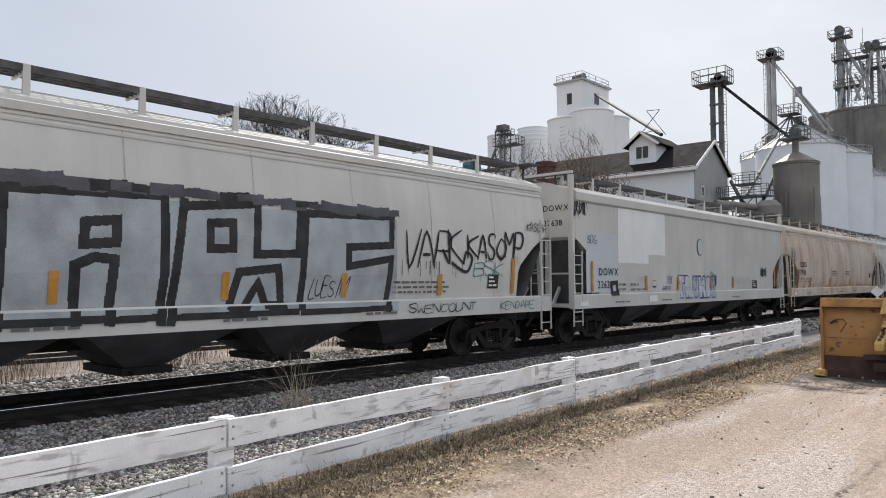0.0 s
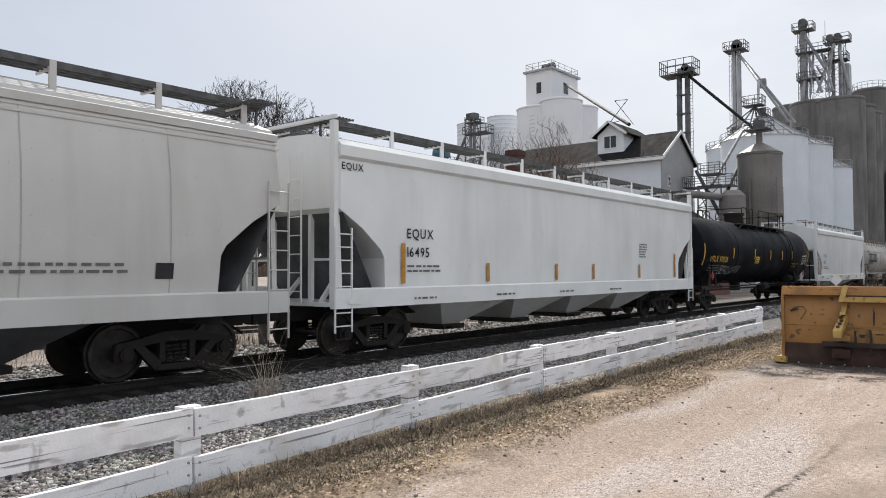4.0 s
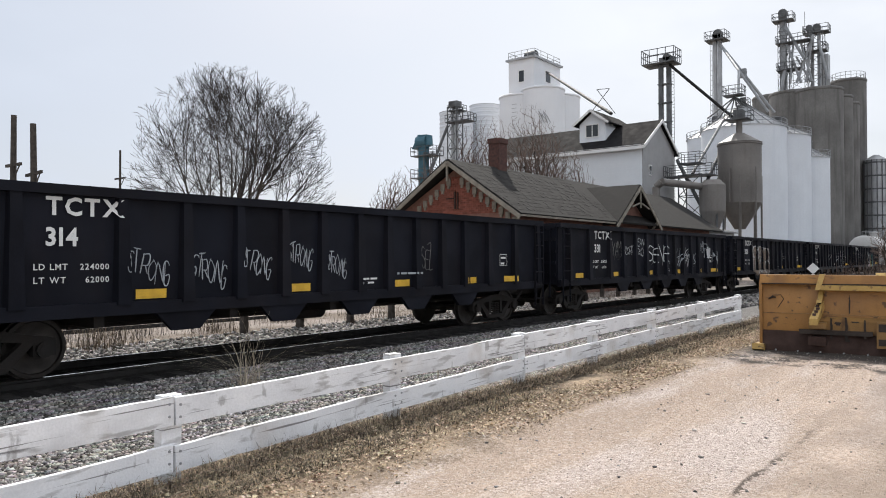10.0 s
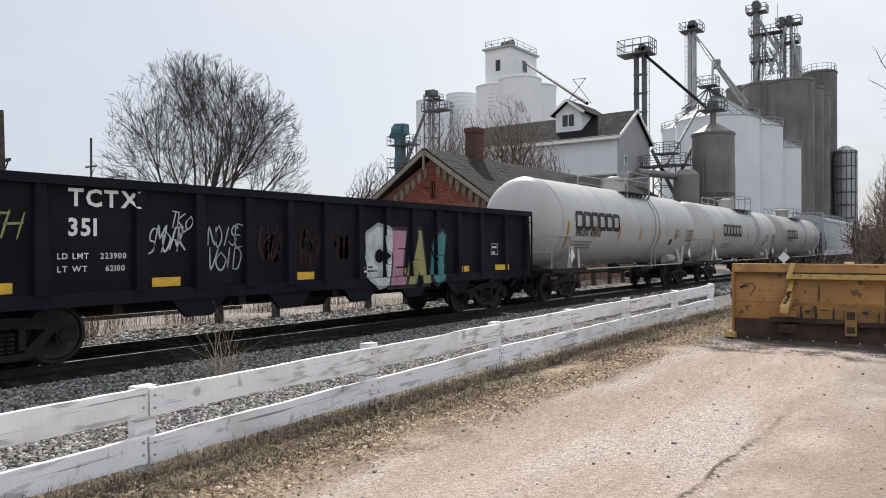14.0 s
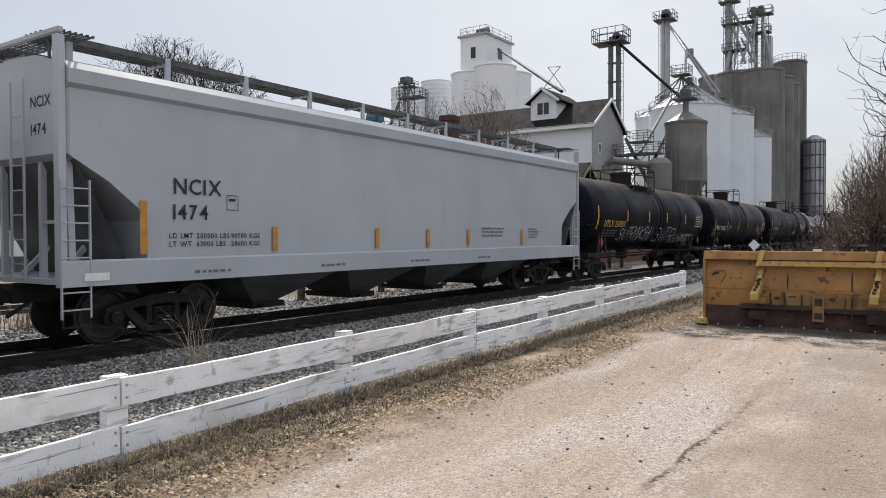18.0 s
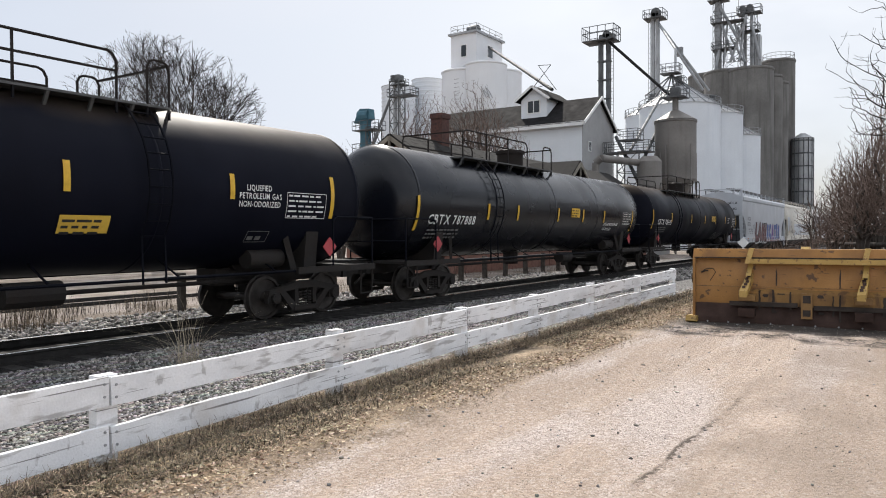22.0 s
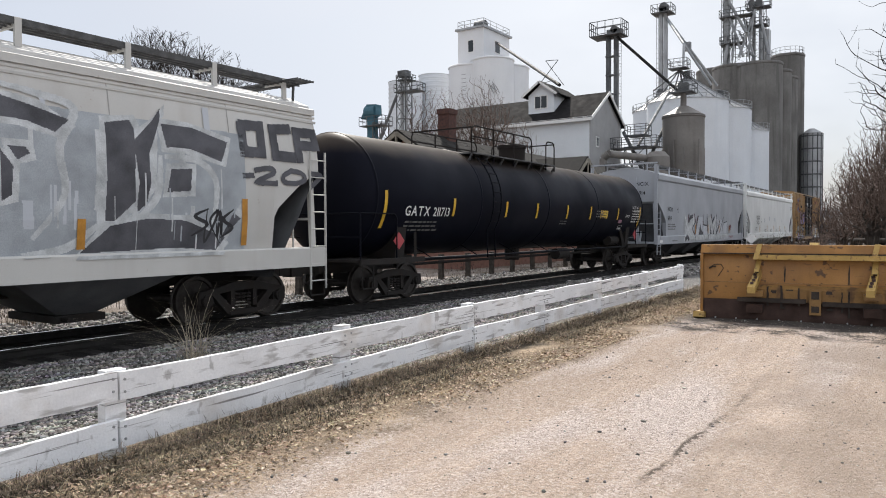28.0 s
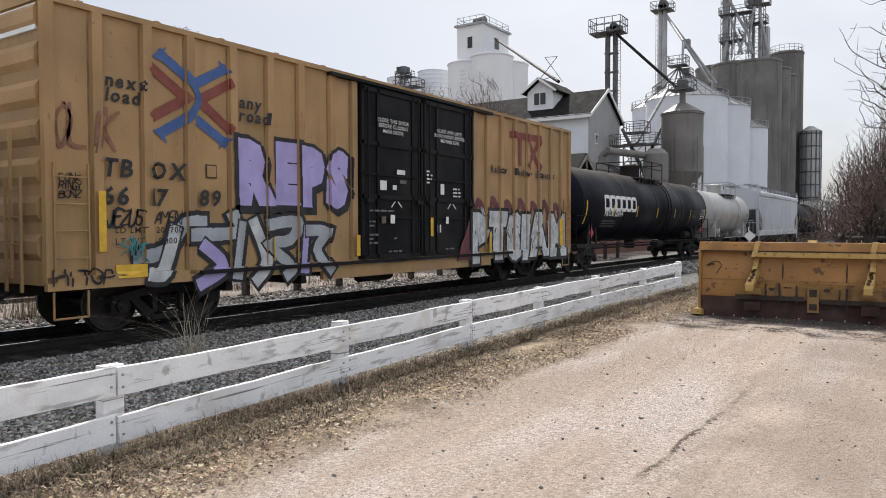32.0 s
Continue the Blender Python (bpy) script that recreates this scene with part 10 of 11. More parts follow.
def ex_g(mk, T, zc, r):
    mk.text("chalk", "DOT-SP 21134", 7.94, 2.62, 0.15, stretch=0.75)
    mk.text("chalk", "SR 13450", 7.17, 2.24, 0.15, stretch=0.75)
    mk.table("chalk", 6.7, 7.15, 1.72, 1.9, 1)
    mk.rect("spray_k2", 6.5, 6.9, 2.0, 2.14)
    mk.bars("faint", 0.87, 2.02, 0.7, 2, 0.05, 3)
    mk.bars("faint", 3.97, 2.42, 0.8, 3, 0.06, 5)


def ex_h(mk, T, zc, r):
    mk.rect("spray_k2", 4.9, 5.5, 1.95, 2.3)
    mk.bars("dred", 4.95, 2.22, 0.5, 3, 0.06, 6)
    mk.table("chalk", 5.7, 6.1, 1.8, 2.05, 1)
    mk.bars("chalk", -3.6, 2.3, 0.5, 2, 0.05, 3)


def owner_bars(key, number="", size=0.36, at=3.3):
    """The owner's name as plain dark blocks, with the car's number below."""
    def put(mk, T, zc, r):
        # six plain rounded blocks with a slot
        lay = []
        for k in range(6):
            a, b = -T + at - 0.55 + 0.62 * k, 0.50
            zl, h = zc - 0.19, size * 1.4
            ring = [(a + 0.05, zl), (a + b - 0.05, zl), (a + b, zl + 0.06), (a + b, zl + h - 0.06), (a + b - 0.05, zl + h), (a + 0.05, zl + h), (a, zl + h - 0.06), (a, zl + 0.06), (a + 0.05, zl)]
            s = k % 3
            lay.append((key, *mk.ribbon(ring[s * 2:] + ring[1:s * 2 + 1] if s else ring, 0.13)))
        mk.raster(lay)
        mk.text(key, number, -T + at - 0.5, zc - 0.46, 0.30, 0.03)
        mk.bars("faint", -T + at - 0.55, zc - 0.68, 1.6, 3, 0.06, 4)
        mk.bars("faint", T - 3.4, zc - 0.1, 0.8, 5, 0.05, 5)
        mk.rect("ink", T - 3.9, T - 3.6, zc - 0.75, zc - 0.5, 0.02)
    return put


def gon_mark(number, spray=None, seed=0, mark="TCTX", load=("223700", "62300"), start=-5.37):
    def put(mk, E, zb, zt):
        a = start
        mk.text("chalk", mark, a, zt - 0.39, 0.36, 0.03, track=0.10)
        mk.text("chalk", number, a, zt - 0.83, 0.36, 0.03, stretch=0.92)
        for word, weight, z in (("LD LMT", load[0], 1.62), ("LT WT", load[1], 1.43)):
            mk.text("chalk", word, a - 0.16, z, 0.125)
            mk.text("chalk", weight, a + 0.48 + (0.08 if len(weight) < 6 else 0.0), z, 0.125)
        mk.table("chalk", E - 1.85, E - 1.5, zb + 0.6, zb + 0.9, 2)
        mk.bars("chalk", 0.85, zb + 0.35, 0.6, 2, 0.05, seed)
        if spray:
            spray(mk, E, zb, zt)
    return put


def sp1(mk, E, zb, zt):
    for k, (a, z, w) in enumerate(((-4.23, 1.61, 0.78), (-3.09, 1.51, 0.69), (-2.12, 1.65, 0.68), (-1.06, 1.76, 0.62), (-0.14, 1.59, 0.63))):
        mk.tag("spray_s", "STRONG", a, z, w, 0.34, 80 + k, 0.12, pen=0.02, fall=0.38)
    mk.bars("spray_s", 2.05, 1.42, 0.75, 1, 0.06, 3)
    mk.tag("faint", "SEZ", 2.9, 1.55, 0.4, 0.5, 90, 0.0, pen=0.018)


def sp2(mk, E, zb, zt):
    mk.tag("faint", "YAM", -4.05, 1.85, 0.75, 0.45, 86, 0.1, 6)
    mk.tag("spray_w", "CMORK", -3.2, 1.92, 0.95, 0.26, 87, 0.1)
    mk.tag("spray_w", "MEAN", -2.05, 2.22, 0.75, 0.26, 88, 0.1)
    mk.tag("spray_w", "TKO", -2.0, 1.86, 0.65, 0.26, 89, 0.1)
    mk.tag("spray_w", "SENE", -0.95, 1.66, 2.1, 0.58, 90, 0.15, 8)
    mk.scribble("spray_s", 1.9, 1.35, 0.6, 0.75, 2, 0.035, 91)
    mk.scribble("spray_w", 2.9, 1.4, 0.55, 0.75, 3, 0.04, 92)
    mk.scribble("spray_s", 3.75, 1.3, 0.55, 0.7, 2, 0.035, 93)
    mk.raster(mk.shards("spray_w", ("spray_s", "spray_w"), 5.5, 6.2, zb + 0.75, zb + 1.3, 4, 88, 0.2))
    mk.tag("spray_s", "MBR", 4.9, 2.05, 0.6, 0.4, 94)
    mk.tag("spray_s", "NS", 6.6, 1.6, 0.6, 0.5, 95, 0.1, 4)


def sp3(mk, E, zb, zt):
    ring = mk.smooth(((-4.29, 1.14), (-4.27, 2.29), (-3.25, 2.37), (-2.45, 2.37), (-2.03, 2.23), (-1.81, 2.33), (-1.44, 2.3), (-1.08, 2.11), (-1.05, 1.74), (-1.17, 1.54), (-0.95, 1.29), (-0.98, 0.79), (-1.45, 0.81), (-2.08, 1.08), (-2.5, 0.98), (-2.98, 0.86), (-3.39, 0.83), (-3.47, 0.98), (-3.78, 0.99)), 3)
    lay = [("spray_br", ring, [tuple(range(len(ring)))])]
    r = random.Random(5)
    for k in range(70):
        y, z = r.uniform(-4.2, -1.1), r.uniform(0.9, 2.25)
        lay.append((r.choice(("spray_br2", "spray_c2")), *mk.ribbon(mk.smooth([(y, z), (y + r.uniform(0.1, 0.3), z + r.uniform(-0.1, 0.1)), (y + 0.4, z)]), r.uniform(0.06, 0.2), 0.3)))
    lay = lay[:1] + [q for q in lay[1:]]
    for pts in (((-4.29, 1.14), (-4.27, 1.66), (-4.06, 1.67), (-4.22, 1.8), (-4.27, 2.26), (-3.77, 2.35), (-3.25, 2.37), (-3.29, 2.07), (-3.24, 1.72)), ((-3.74, 2.34), (-3.7, 2), (-3.73, 1.44)), ((-3.73, 1.44), (-3.68, 1.79), (-3.56, 1.8), (-3.46, 1.65), (-3.47, 1.19)), ((-3.22, 2), (-3.18, 2.25), (-3.01, 2.38), (-2.8, 2.3), (-2.72, 2.08), (-2.8, 1.82), (-2.97, 1.75), (-3.18, 1.9)), ((-3.18, 1.9), (-2.97, 1.64), (-2.98, 1.14), (-3.14, 0.91)), ((-2.97, 1.73), (-2.63, 1.71), (-2.59, 1.34), (-2.52, 1), (-2.89, 1.13), (-2.93, 1.42)), ((-2.8, 2.3), (-2.54, 2.38), (-2.22, 2.32), (-2.03, 2.09), (-1.99, 1.79)), ((-2.63, 1.42), (-2.36, 1.71), (-2.31, 2.01), (-2.45, 2.16), (-2.72, 1.79)), ((-2, 2.21), (-1.84, 2.33), (-1.69, 2.14), (-1.54, 2.3), (-1.18, 2.23), (-1.05, 1.91), (-1.19, 1.62), (-1.5, 1.55), (-1.7, 1.78), (-1.84, 2.1)), ((-1.99, 2.02), (-1.87, 1.4), (-1.6, 1.11), (-1.5, 1.39), (-1.19, 1.54), (-0.95, 1.25), (-1, 0.8)), ((-2.08, 1.1), (-1.7, 1), (-1.48, 0.82))):
        lay.append(("spray_w", *mk.ribbon(mk.smooth(pts), 0.055)))
    mk.raster(lay)
    mk.scribble("faint", 1.75, zb + 0.5, 0.8, 0.7, 3, 0.03, 190)


def sp4(mk, E, zb, zt):
    for k, (a, w, z, h) in enumerate(((-1.15, 0.8, 0.45, 0.7), (1.8, 0.75, 0.3, 0.8), (2.8, 0.65, 0.1, 1.2), (3.68, 0.7, 0.05, 1.3), (4.6, 0.85, 0.1, 1.2))):
        mk.scribble("spray_w", a, zb + z, w, h, 2 + k % 2, 0.034, 91 + k)


def sp5(mk, E, zb, zt):
    mk.tag("spray_w", "SMORK", -4.15, 1.72, 0.72, 0.38, 94, 0.2)
    mk.tag("spray_w", "TKO", -3.72, 2.1, 0.42, 0.24, 97, 0.2)
    mk.tag("spray_s", "NOISE", -2.98, 1.82, 0.72, 0.34, 95, 0.15)
    mk.tag("spray_s", "VOID", -3.0, 1.42, 0.72, 0.34, 96, 0.15)
    mk.tag("spray_o", "RTH", -6.75, 1.9, 0.7, 0.35, 98, 0.2)
    for k, y in enumerate((-1.85, -0.85, 0.0)):
        mk.scribble("gon_rust", y, 1.5, 0.5, 0.7, 4, 0.06, 120 + k, 0.008)
    mk.raster(mk.piece("spray_s", ["spray_w"], "C", 0.88, 0.80, 1.0, 1.45, -0.02, 0.1) + mk.piece("spray_k", ["spray_k2", "spray_o", "spray_t"], "EAS", 1.72, 0.80, 2.25, 1.42, -0.06, 0.22))


def sp0(mk, E, zb, zt):
    r = random.Random(41)
    for k, (y, w) in enumerate(((-2.45, 0.34), (-1.45, 0.28), (-0.75, 0.32), (0.15, 0.22), (0.9, 0.24), (1.75, 0.3), (2.5, 0.3), (3.4, 0.3))):
        ring = [(y + w * r.uniform(0.7, 1.1) * math.cos(j * 0.5236), zb + 1.72 + 0.42 * r.uniform(0.7, 1.1) * math.sin(j * 0.5236)) for j in range(12)]
        mk.raster([("gon_rust", ring, [tuple(range(12))])], lift=0.008)
    for k, y in enumerate((-3.62, -1.9, -0.18, 1.55, 3.15)):
        z = zb + 1.24 - 0.03 * k
        mk.tag("spray_w", "SMORK" if k < 3 else "TKO", y, z, 0.72 if k < 3 else 0.4, 0.34, 60 + k, -0.1, pen=0.03)
        mk.stroke("spray_w", [(y + 0.1, z - 0.10), (y + 0.3, z - 0.13), (y + 0.42, z - 0.09)], 0.025)
        mk.stroke("spray_w", [(y + 0.2, z - 0.18), (y + 0.36, z - 0.17)], 0.02)
    mk.text("chalk", "WEASY", -2.85, zb + 0.72, 0.2, fat=0.012, stretch=0.8)
    mk.text("chalk", "HNR.", -2.68, zb + 0.50, 0.2, fat=0.012, stretch=0.8)
    mk.stroke("chalk", [(-2.66, zb + 0.44), (-2.3, zb + 0.44)], 0.014)
    mk.scribble("faint", 1.6, zb + 0.45, 0.5, 0.35, 4, 0.03, 107)
    mk.text("faint", "NSEK", 2.3, zb + 0.45, 0.5, fat=0.012, stretch=0.45, shear=0.1, track=0.0)
    for y in (-4.85, 1.0, 3.5):
        mk.rect("orange", y, y + 0.14, zb + 0.3, zb + 0.82)


def marks_x(mk, E, zs, ze):
    mk.text("ink", "NCLX", -6.87, 2.64, 0.38)
    mk.text("ink", "210212", -6.87, 2.24, 0.38)
    for k, row in enumerate((("LD LMT", "221600", "100500 KG"), ("LT WT", "64400", "29200 KG"), ("CU FT", "6400", "181 CU M"))):
        for a, w in zip((-6.54, -6.08, -5.50), row):
            mk.text("ink", w, a, 1.95 - 0.145 * k, 0.125)
    mk.tag("spray_k", "SUCE", -4.7, 2.1, 0.55, 0.22, 110, 0.0)
    mk.tag("spray_k", "ONE", -4.6, 1.86, 0.42, 0.17, 111, 0.0)
    mk.stroke("spray_k", [(-4.55, 1.76), (-4.2, 1.82), (-4.4, 1.72), (-4.12, 1.70)], 0.03)
    for a, b, key in ((-7.1, -6.95, "orange"), (-6.9, -6.75, "signred"), (-4.95, -4.6, "orange")):
        mk.rect(key, a, b, 1.28, 1.36, 0.04)
    mk.raster([("spray_c", [(-4.0, 1.10), (0.2, 1.10), (0.2, 1.36), (-4.0, 1.36)], [(0, 1, 2, 3)])] + mk.piece("spray_k", ["spray_m"], "LASH", -4.15, 1.00, 4.75, 1.56, -0.06, 0.28, halo="spray_w"))
    for pts in ([(-3.75, 1.5), (-3.2, 2.62), (-3.0, 2.5), (-3.35, 1.7)], [(-2.55, 1.5), (-2.1, 2.6), (-1.85, 2.6)], [(-1.25, 2.2), (-0.75, 2.55), (-0.55, 2.2)], [(-0.2, 1.5), (-0.05, 2.6)], [(0.3, 1.5), (0.45, 2.5)]):
        mk.stroke("spray_w", pts, 0.025, 0.024)
    mk.raster(mk.piece("spray_w", ["spray_b", "spray_b", "spray_v", "spray_b", "spray_b", "spray_b"], "SCATES", 0.8, 1.10, 6.2, 1.42, -0.05, 0.12, halo="spray_r"))


def marks_y(mk, E, zs, ze):
    mk.text("ink", "GPLX", -6.65, 2.62, 0.30)
    mk.text("ink", "607", -6.65, 2.16, 0.30)
    mk.bars("faint", -6.4, 1.9, 1.4, 3, 0.06, 5)
    mk.rect("hop_grey", -4.4, 7.2, 1.45, 2.6, 0.008)
    mk.rect("hop_grey", -8.4, -6.9, 1.9, 3.2, 0.008)
    mk.text("ink", "GATX", 7.4, 3.05, 0.45)


def marks_z(mk, E, zs, ze):
    # silver band with tall dark grey letters, drips below them
    r = random.Random(9)
    lay = [("spray_s", [(-E + 0.6, zs), (E - 1.8, zs), (E - 1.8, 3.55), (-E + 0.6, 3.7)], [(0, 1, 2, 3)])]
    for k in range(60):
        y = r.uniform(-E + 0.8, E - 2.2)
        z = r.uniform(1.5, 3.4)
        vs, fs = mk.ribbon([(y, z), (y + r.uniform(-0.02, 0.02), z + r.uniform(0.2, 0.6))], r.uniform(0.04, 0.16))
        lay.append((r.choice(("spray_w", "hop_grey", "spray_w")), vs, fs))
    # O, I, R, O, T, E in broad curved strokes
    letters = {"O": ([(0.55, 3.42), (0.25, 3.2), (0.08, 2.7), (0.1, 2.1), (0.35, 1.65), (0.8, 1.48)], [(1.0, 3.45), (1.4, 3.2), (1.72, 2.7), (1.68, 2.1), (1.35, 1.65), (0.95, 1.5)]),
               "I": ([(0.55, 3.6), (0.3, 3.2), (0.28, 2.2), (0.0, 1.55)],),
               "R": ([(0.05, 3.1), (0.4, 3.4), (1.0, 3.35), (1.3, 3.0), (1.2, 2.6), (0.5, 2.35)], [(0.4, 2.4), (0.9, 2.0), (1.4, 1.5)], [(0.25, 3.0), (0.2, 2.3), (0.0, 1.5)]),
               "T": ([(0.0, 3.05), (0.5, 3.35), (1.2, 3.2), (1.85, 3.3)], [(0.85, 3.1), (0.45, 2.6), (0.4, 2.1), (0.75, 1.6), (1.5, 1.65)]),
               "E": ([(0.75, 3.4), (0.3, 3.1), (0.15, 2.4), (0.35, 1.7), (1.0, 1.45), (2.0, 1.7)], [(0.9, 3.25), (1.9, 3.2), (1.85, 2.7)], [(0.85, 2.9), (0.8, 2.2)], [(1.3, 2.3), (1.9, 2.35), (1.85, 2.0), (1.2, 1.95)])}
    for ch, y, wd in (("O", -4.42, 1.12), ("I", -2.35, 0.8), ("R", -1.6, 1.05), ("O", 0.9, 1.05)):
        for pts in letters[ch]:
            vs, fs = mk.ribbon(mk.smooth([(y + a * wd + 0.05, b - 0.03) for a, b in pts]), 0.58)
            lay.append(("spray_w", vs, fs))
        for pts in letters[ch]:
            vs, fs = mk.ribbon(mk.smooth([(y + a * wd, b) for a, b in pts]), 0.40)
            lay.append(("spray_g", vs, fs))
    forms = (((3.31, 3.66), (3.76, 3.56), (4.27, 3.42), (4.05, 3.21), (3.64, 3.34), (3.3, 3.35)), ((3.38, 2.96), (3.63, 2.96), (3.68, 2.87), (3.51, 2.77)), ((3.29, 2.9), (3.45, 2.68), (3.42, 2.27), (3.28, 2.18)), ((4.83, 3.45), (5.25, 3.54), (5.32, 3.4), (5.3, 2.24), (4.94, 1.92), (4.78, 1.92), (4.83, 2.71)), ((5.67, 3.59), (5.83, 3.8), (5.81, 3.61), (5.56, 3.27), (5.58, 2.55), (5.5, 2.21), (5.31, 2.05), (5.37, 2.54), (5.3, 3.21)), ((5.82, 3.54), (6.44, 3.54), (7.16, 3.36), (7.01, 3), (6.35, 3.17), (5.89, 3.16)), ((5.97, 2.8), (6.38, 2.83), (6.34, 2.45), (5.88, 2.41)), ((4.39, 1.43), (4.88, 1.85), (5.52, 1.97), (6.24, 1.94), (7.08, 1.64), (6.89, 1.42), (6.07, 1.48), (5.14, 1.45)), ((7.25, 2.09), (7.42, 1.99), (6.94, 1.57)))
    for p in forms:
        c = (sum(a for a, _ in p) / len(p), sum(b for _, b in p) / len(p))
        grown = [(a + (0.09 if a > c[0] else -0.09), b + (0.09 if b > c[1] else -0.09)) for a, b in p]
        lay.append(("spray_w", grown, [tuple(range(len(p)))]))
    for pts in (((4.7, 3.28), (4.72, 2.7), (4.65, 2.12)), ((5.89, 3), (6.52, 2.97), (6.88, 2.62), (6.81, 1.91)), ((3.6, 1.42), (4.2, 1.52), (4.67, 1.86)), ((6.94, 1.46), (7.48, 2.26)), ((5.37, 2), (5.7, 2.35), (5.77, 2.98)), ((3.31, 3.82), (3.82, 3.75), (4.36, 3.59), (4.1, 3), (4.16, 2.3), (3.72, 1.68))):
        lay.append(("spray_w", *mk.ribbon(mk.smooth(pts), 0.13, 0.5)))
    for p in forms:
        n = len(p)
        lay.append(("spray_g", list(p) + [(sum(a for a, _ in p) / n, sum(b for _, b in p) / n)], [(i, (i + 1) % n, n) for i in range(n)]))
    vs, fs = mk.ribbon([(-8.2, 1.5), (-8.3, 3.4), (-6.9, 3.3), (-6.6, 1.6), (-7.5, 1.5)], 0.35)
    lay.append(("spray_g", vs, fs))
    vs, fs = mk.ribbon([(-5.9, 1.5), (-5.9, 3.3)], 0.35)
    lay.append(("spray_g", vs, fs))
    for k in range(46):
        y = r.uniform(-4.4, 7.3)
        z = r.uniform(1.42, 2.2)
        vs, fs = mk.ribbon([(y, z), (y, z + r.uniform(0.15, 0.7))], 0.025)
        lay.append((r.choice(("spray_w", "spray_s")), vs, fs))
    mk.raster(lay)
    lay = [("spray_g", *mk.ribbon(pts, 0.20)) for pts in (((7.52, 3.73), (7.98, 3.75), (7.98, 3.24), (7.54, 3.23), (7.52, 3.73)), ((8.72, 3.78), (8.29, 3.73), (8.32, 3.22), (8.78, 3.22)), ((8.96, 3.18), (8.92, 3.74), (9.4, 3.76), (9.45, 3.5), (9.01, 3.48)))]
    lay += [("spray_g", *mk.ribbon(mk.smooth(pts), 0.10)) for pts in (((7.51, 2.78), (7.73, 2.8)), ((7.79, 2.9), (8.15, 2.96), (8.24, 2.87), (7.81, 2.68), (8.31, 2.68)), ((8.71, 2.95), (8.99, 2.91), (9.08, 2.79), (8.82, 2.7), (8.52, 2.72), (8.5, 2.83), (8.71, 2.95)), ((9.23, 2.93), (9.54, 2.89), (9.23, 2.64)))]
    mk.raster(lay)
    mk.scribble("spray_k", E - 2.9, 1.6, 0.8, 0.6, 4, 0.05, 114)


def marks_n(mk, E, zs, ze):
    mk.text("ink", "NCIX", -7.53, 2.60, 0.32)
    mk.text("ink", "6914", -7.53, 2.16, 0.32)
    mk.table("ink", -6.0, -5.75, 2.55, 2.8, 2)
    mk.bars("faint", -7.5, 1.95, 1.3, 3, 0.07, 3)
    # pale blocky forms with dark and maroon shaded edges
    flat = lambda key, pts: (key, list(pts), [tuple(range(len(pts)))])
    lay = [flat("spray_w", ((-4.9, 1.12), (4.7, 1.12), (4.7, 1.40), (-4.9, 1.40))),
           flat("spray_w", ((-4.7, 1.42), (-3.4, 1.42), (-3.9, 2.1), (-4.7, 2.55))), flat("spray_w", ((-3.95, 2.05), (-3.4, 1.42), (-2.75, 1.42), (-3.2, 1.75), (-2.62, 2.1), (-2.85, 2.5))),
           flat("hop_grey", ((-2.7, 1.42), (-1.05, 1.42), (-1.05, 2.42), (-2.1, 2.36))), flat("hop_grey", ((-1.05, 1.42), (0.0, 1.42), (-0.1, 1.95), (-1.05, 1.95))),
           flat("spray_w", ((0.03, 1.42), (0.55, 1.42), (0.6, 2.0), (0.72, 2.52), (0.04, 2.52))), flat("spray_w", ((0.55, 1.42), (1.35, 1.42), (1.6, 2.35), (1.1, 2.05), (0.65, 2.45))), flat("spray_w", ((1.35, 1.42), (1.98, 1.42), (1.93, 2.58), (1.2, 2.1))),
           flat("hop_grey", ((1.98, 1.42), (3.3, 1.42), (3.45, 2.25), (2.0, 2.35))), flat("hop_grey", ((3.3, 1.42), (4.59, 1.42), (4.59, 2.15), (3.6, 2.05)))]
    for pts, w in ((((-3.86, 2.5), (-3.92, 2.1)), 0.14), (((-3.85, 2.16), (-3.55, 2.36), (-3.18, 2.42)), 0.20), (((-2.87, 2.56), (-2.60, 2.12), (-3.22, 1.77), (-2.80, 1.42)), 0.07), (((-2.66, 1.5), (-2.08, 2.42)), 0.17), (((-1.9, 1.50), (-1.05, 1.50)), 0.17), (((-1.92, 1.5), (-1.62, 1.95)), 0.08),
                   (((-1.07, 2.52), (-1.07, 1.5)), 0.07), (((-1.06, 1.97), (-0.2, 1.93)), 0.06), (((-0.17, 2.52), (-0.12, 1.95), (0.0, 1.42)), 0.10), (((0.72, 2.56), (1.05, 2.12), (1.45, 2.44)), 0.14), (((1.93, 2.58), (1.97, 1.2)), 0.08), (((2.02, 1.5), (2.45, 1.85), (2.7, 2.2)), 0.16), (((2.75, 1.55), (3.7, 2.45)), 0.07), (((3.35, 1.6), (3.65, 2.08), (4.59, 2.2), (4.59, 1.5)), 0.05), (((0.03, 1.2), (0.02, 1.42)), 0.05), (((-2.75, 1.15), (-2.8, 1.42)), 0.08), (((-4.6, 1.2), (-4.2, 1.35), (-4.0, 1.2)), 0.2)):
        lay.append(("spray_g", *mk.ribbon(list(pts), w)))
    lay += [flat("spray_g", ((0.48, 1.44), (0.84, 1.44), (0.56, 2.0))), flat("spray_g", ((1.12, 1.44), (1.40, 1.44), (1.50, 2.05))), flat("spray_g", ((-1.85, 1.44), (-1.08, 1.44), (-1.6, 1.9)))]
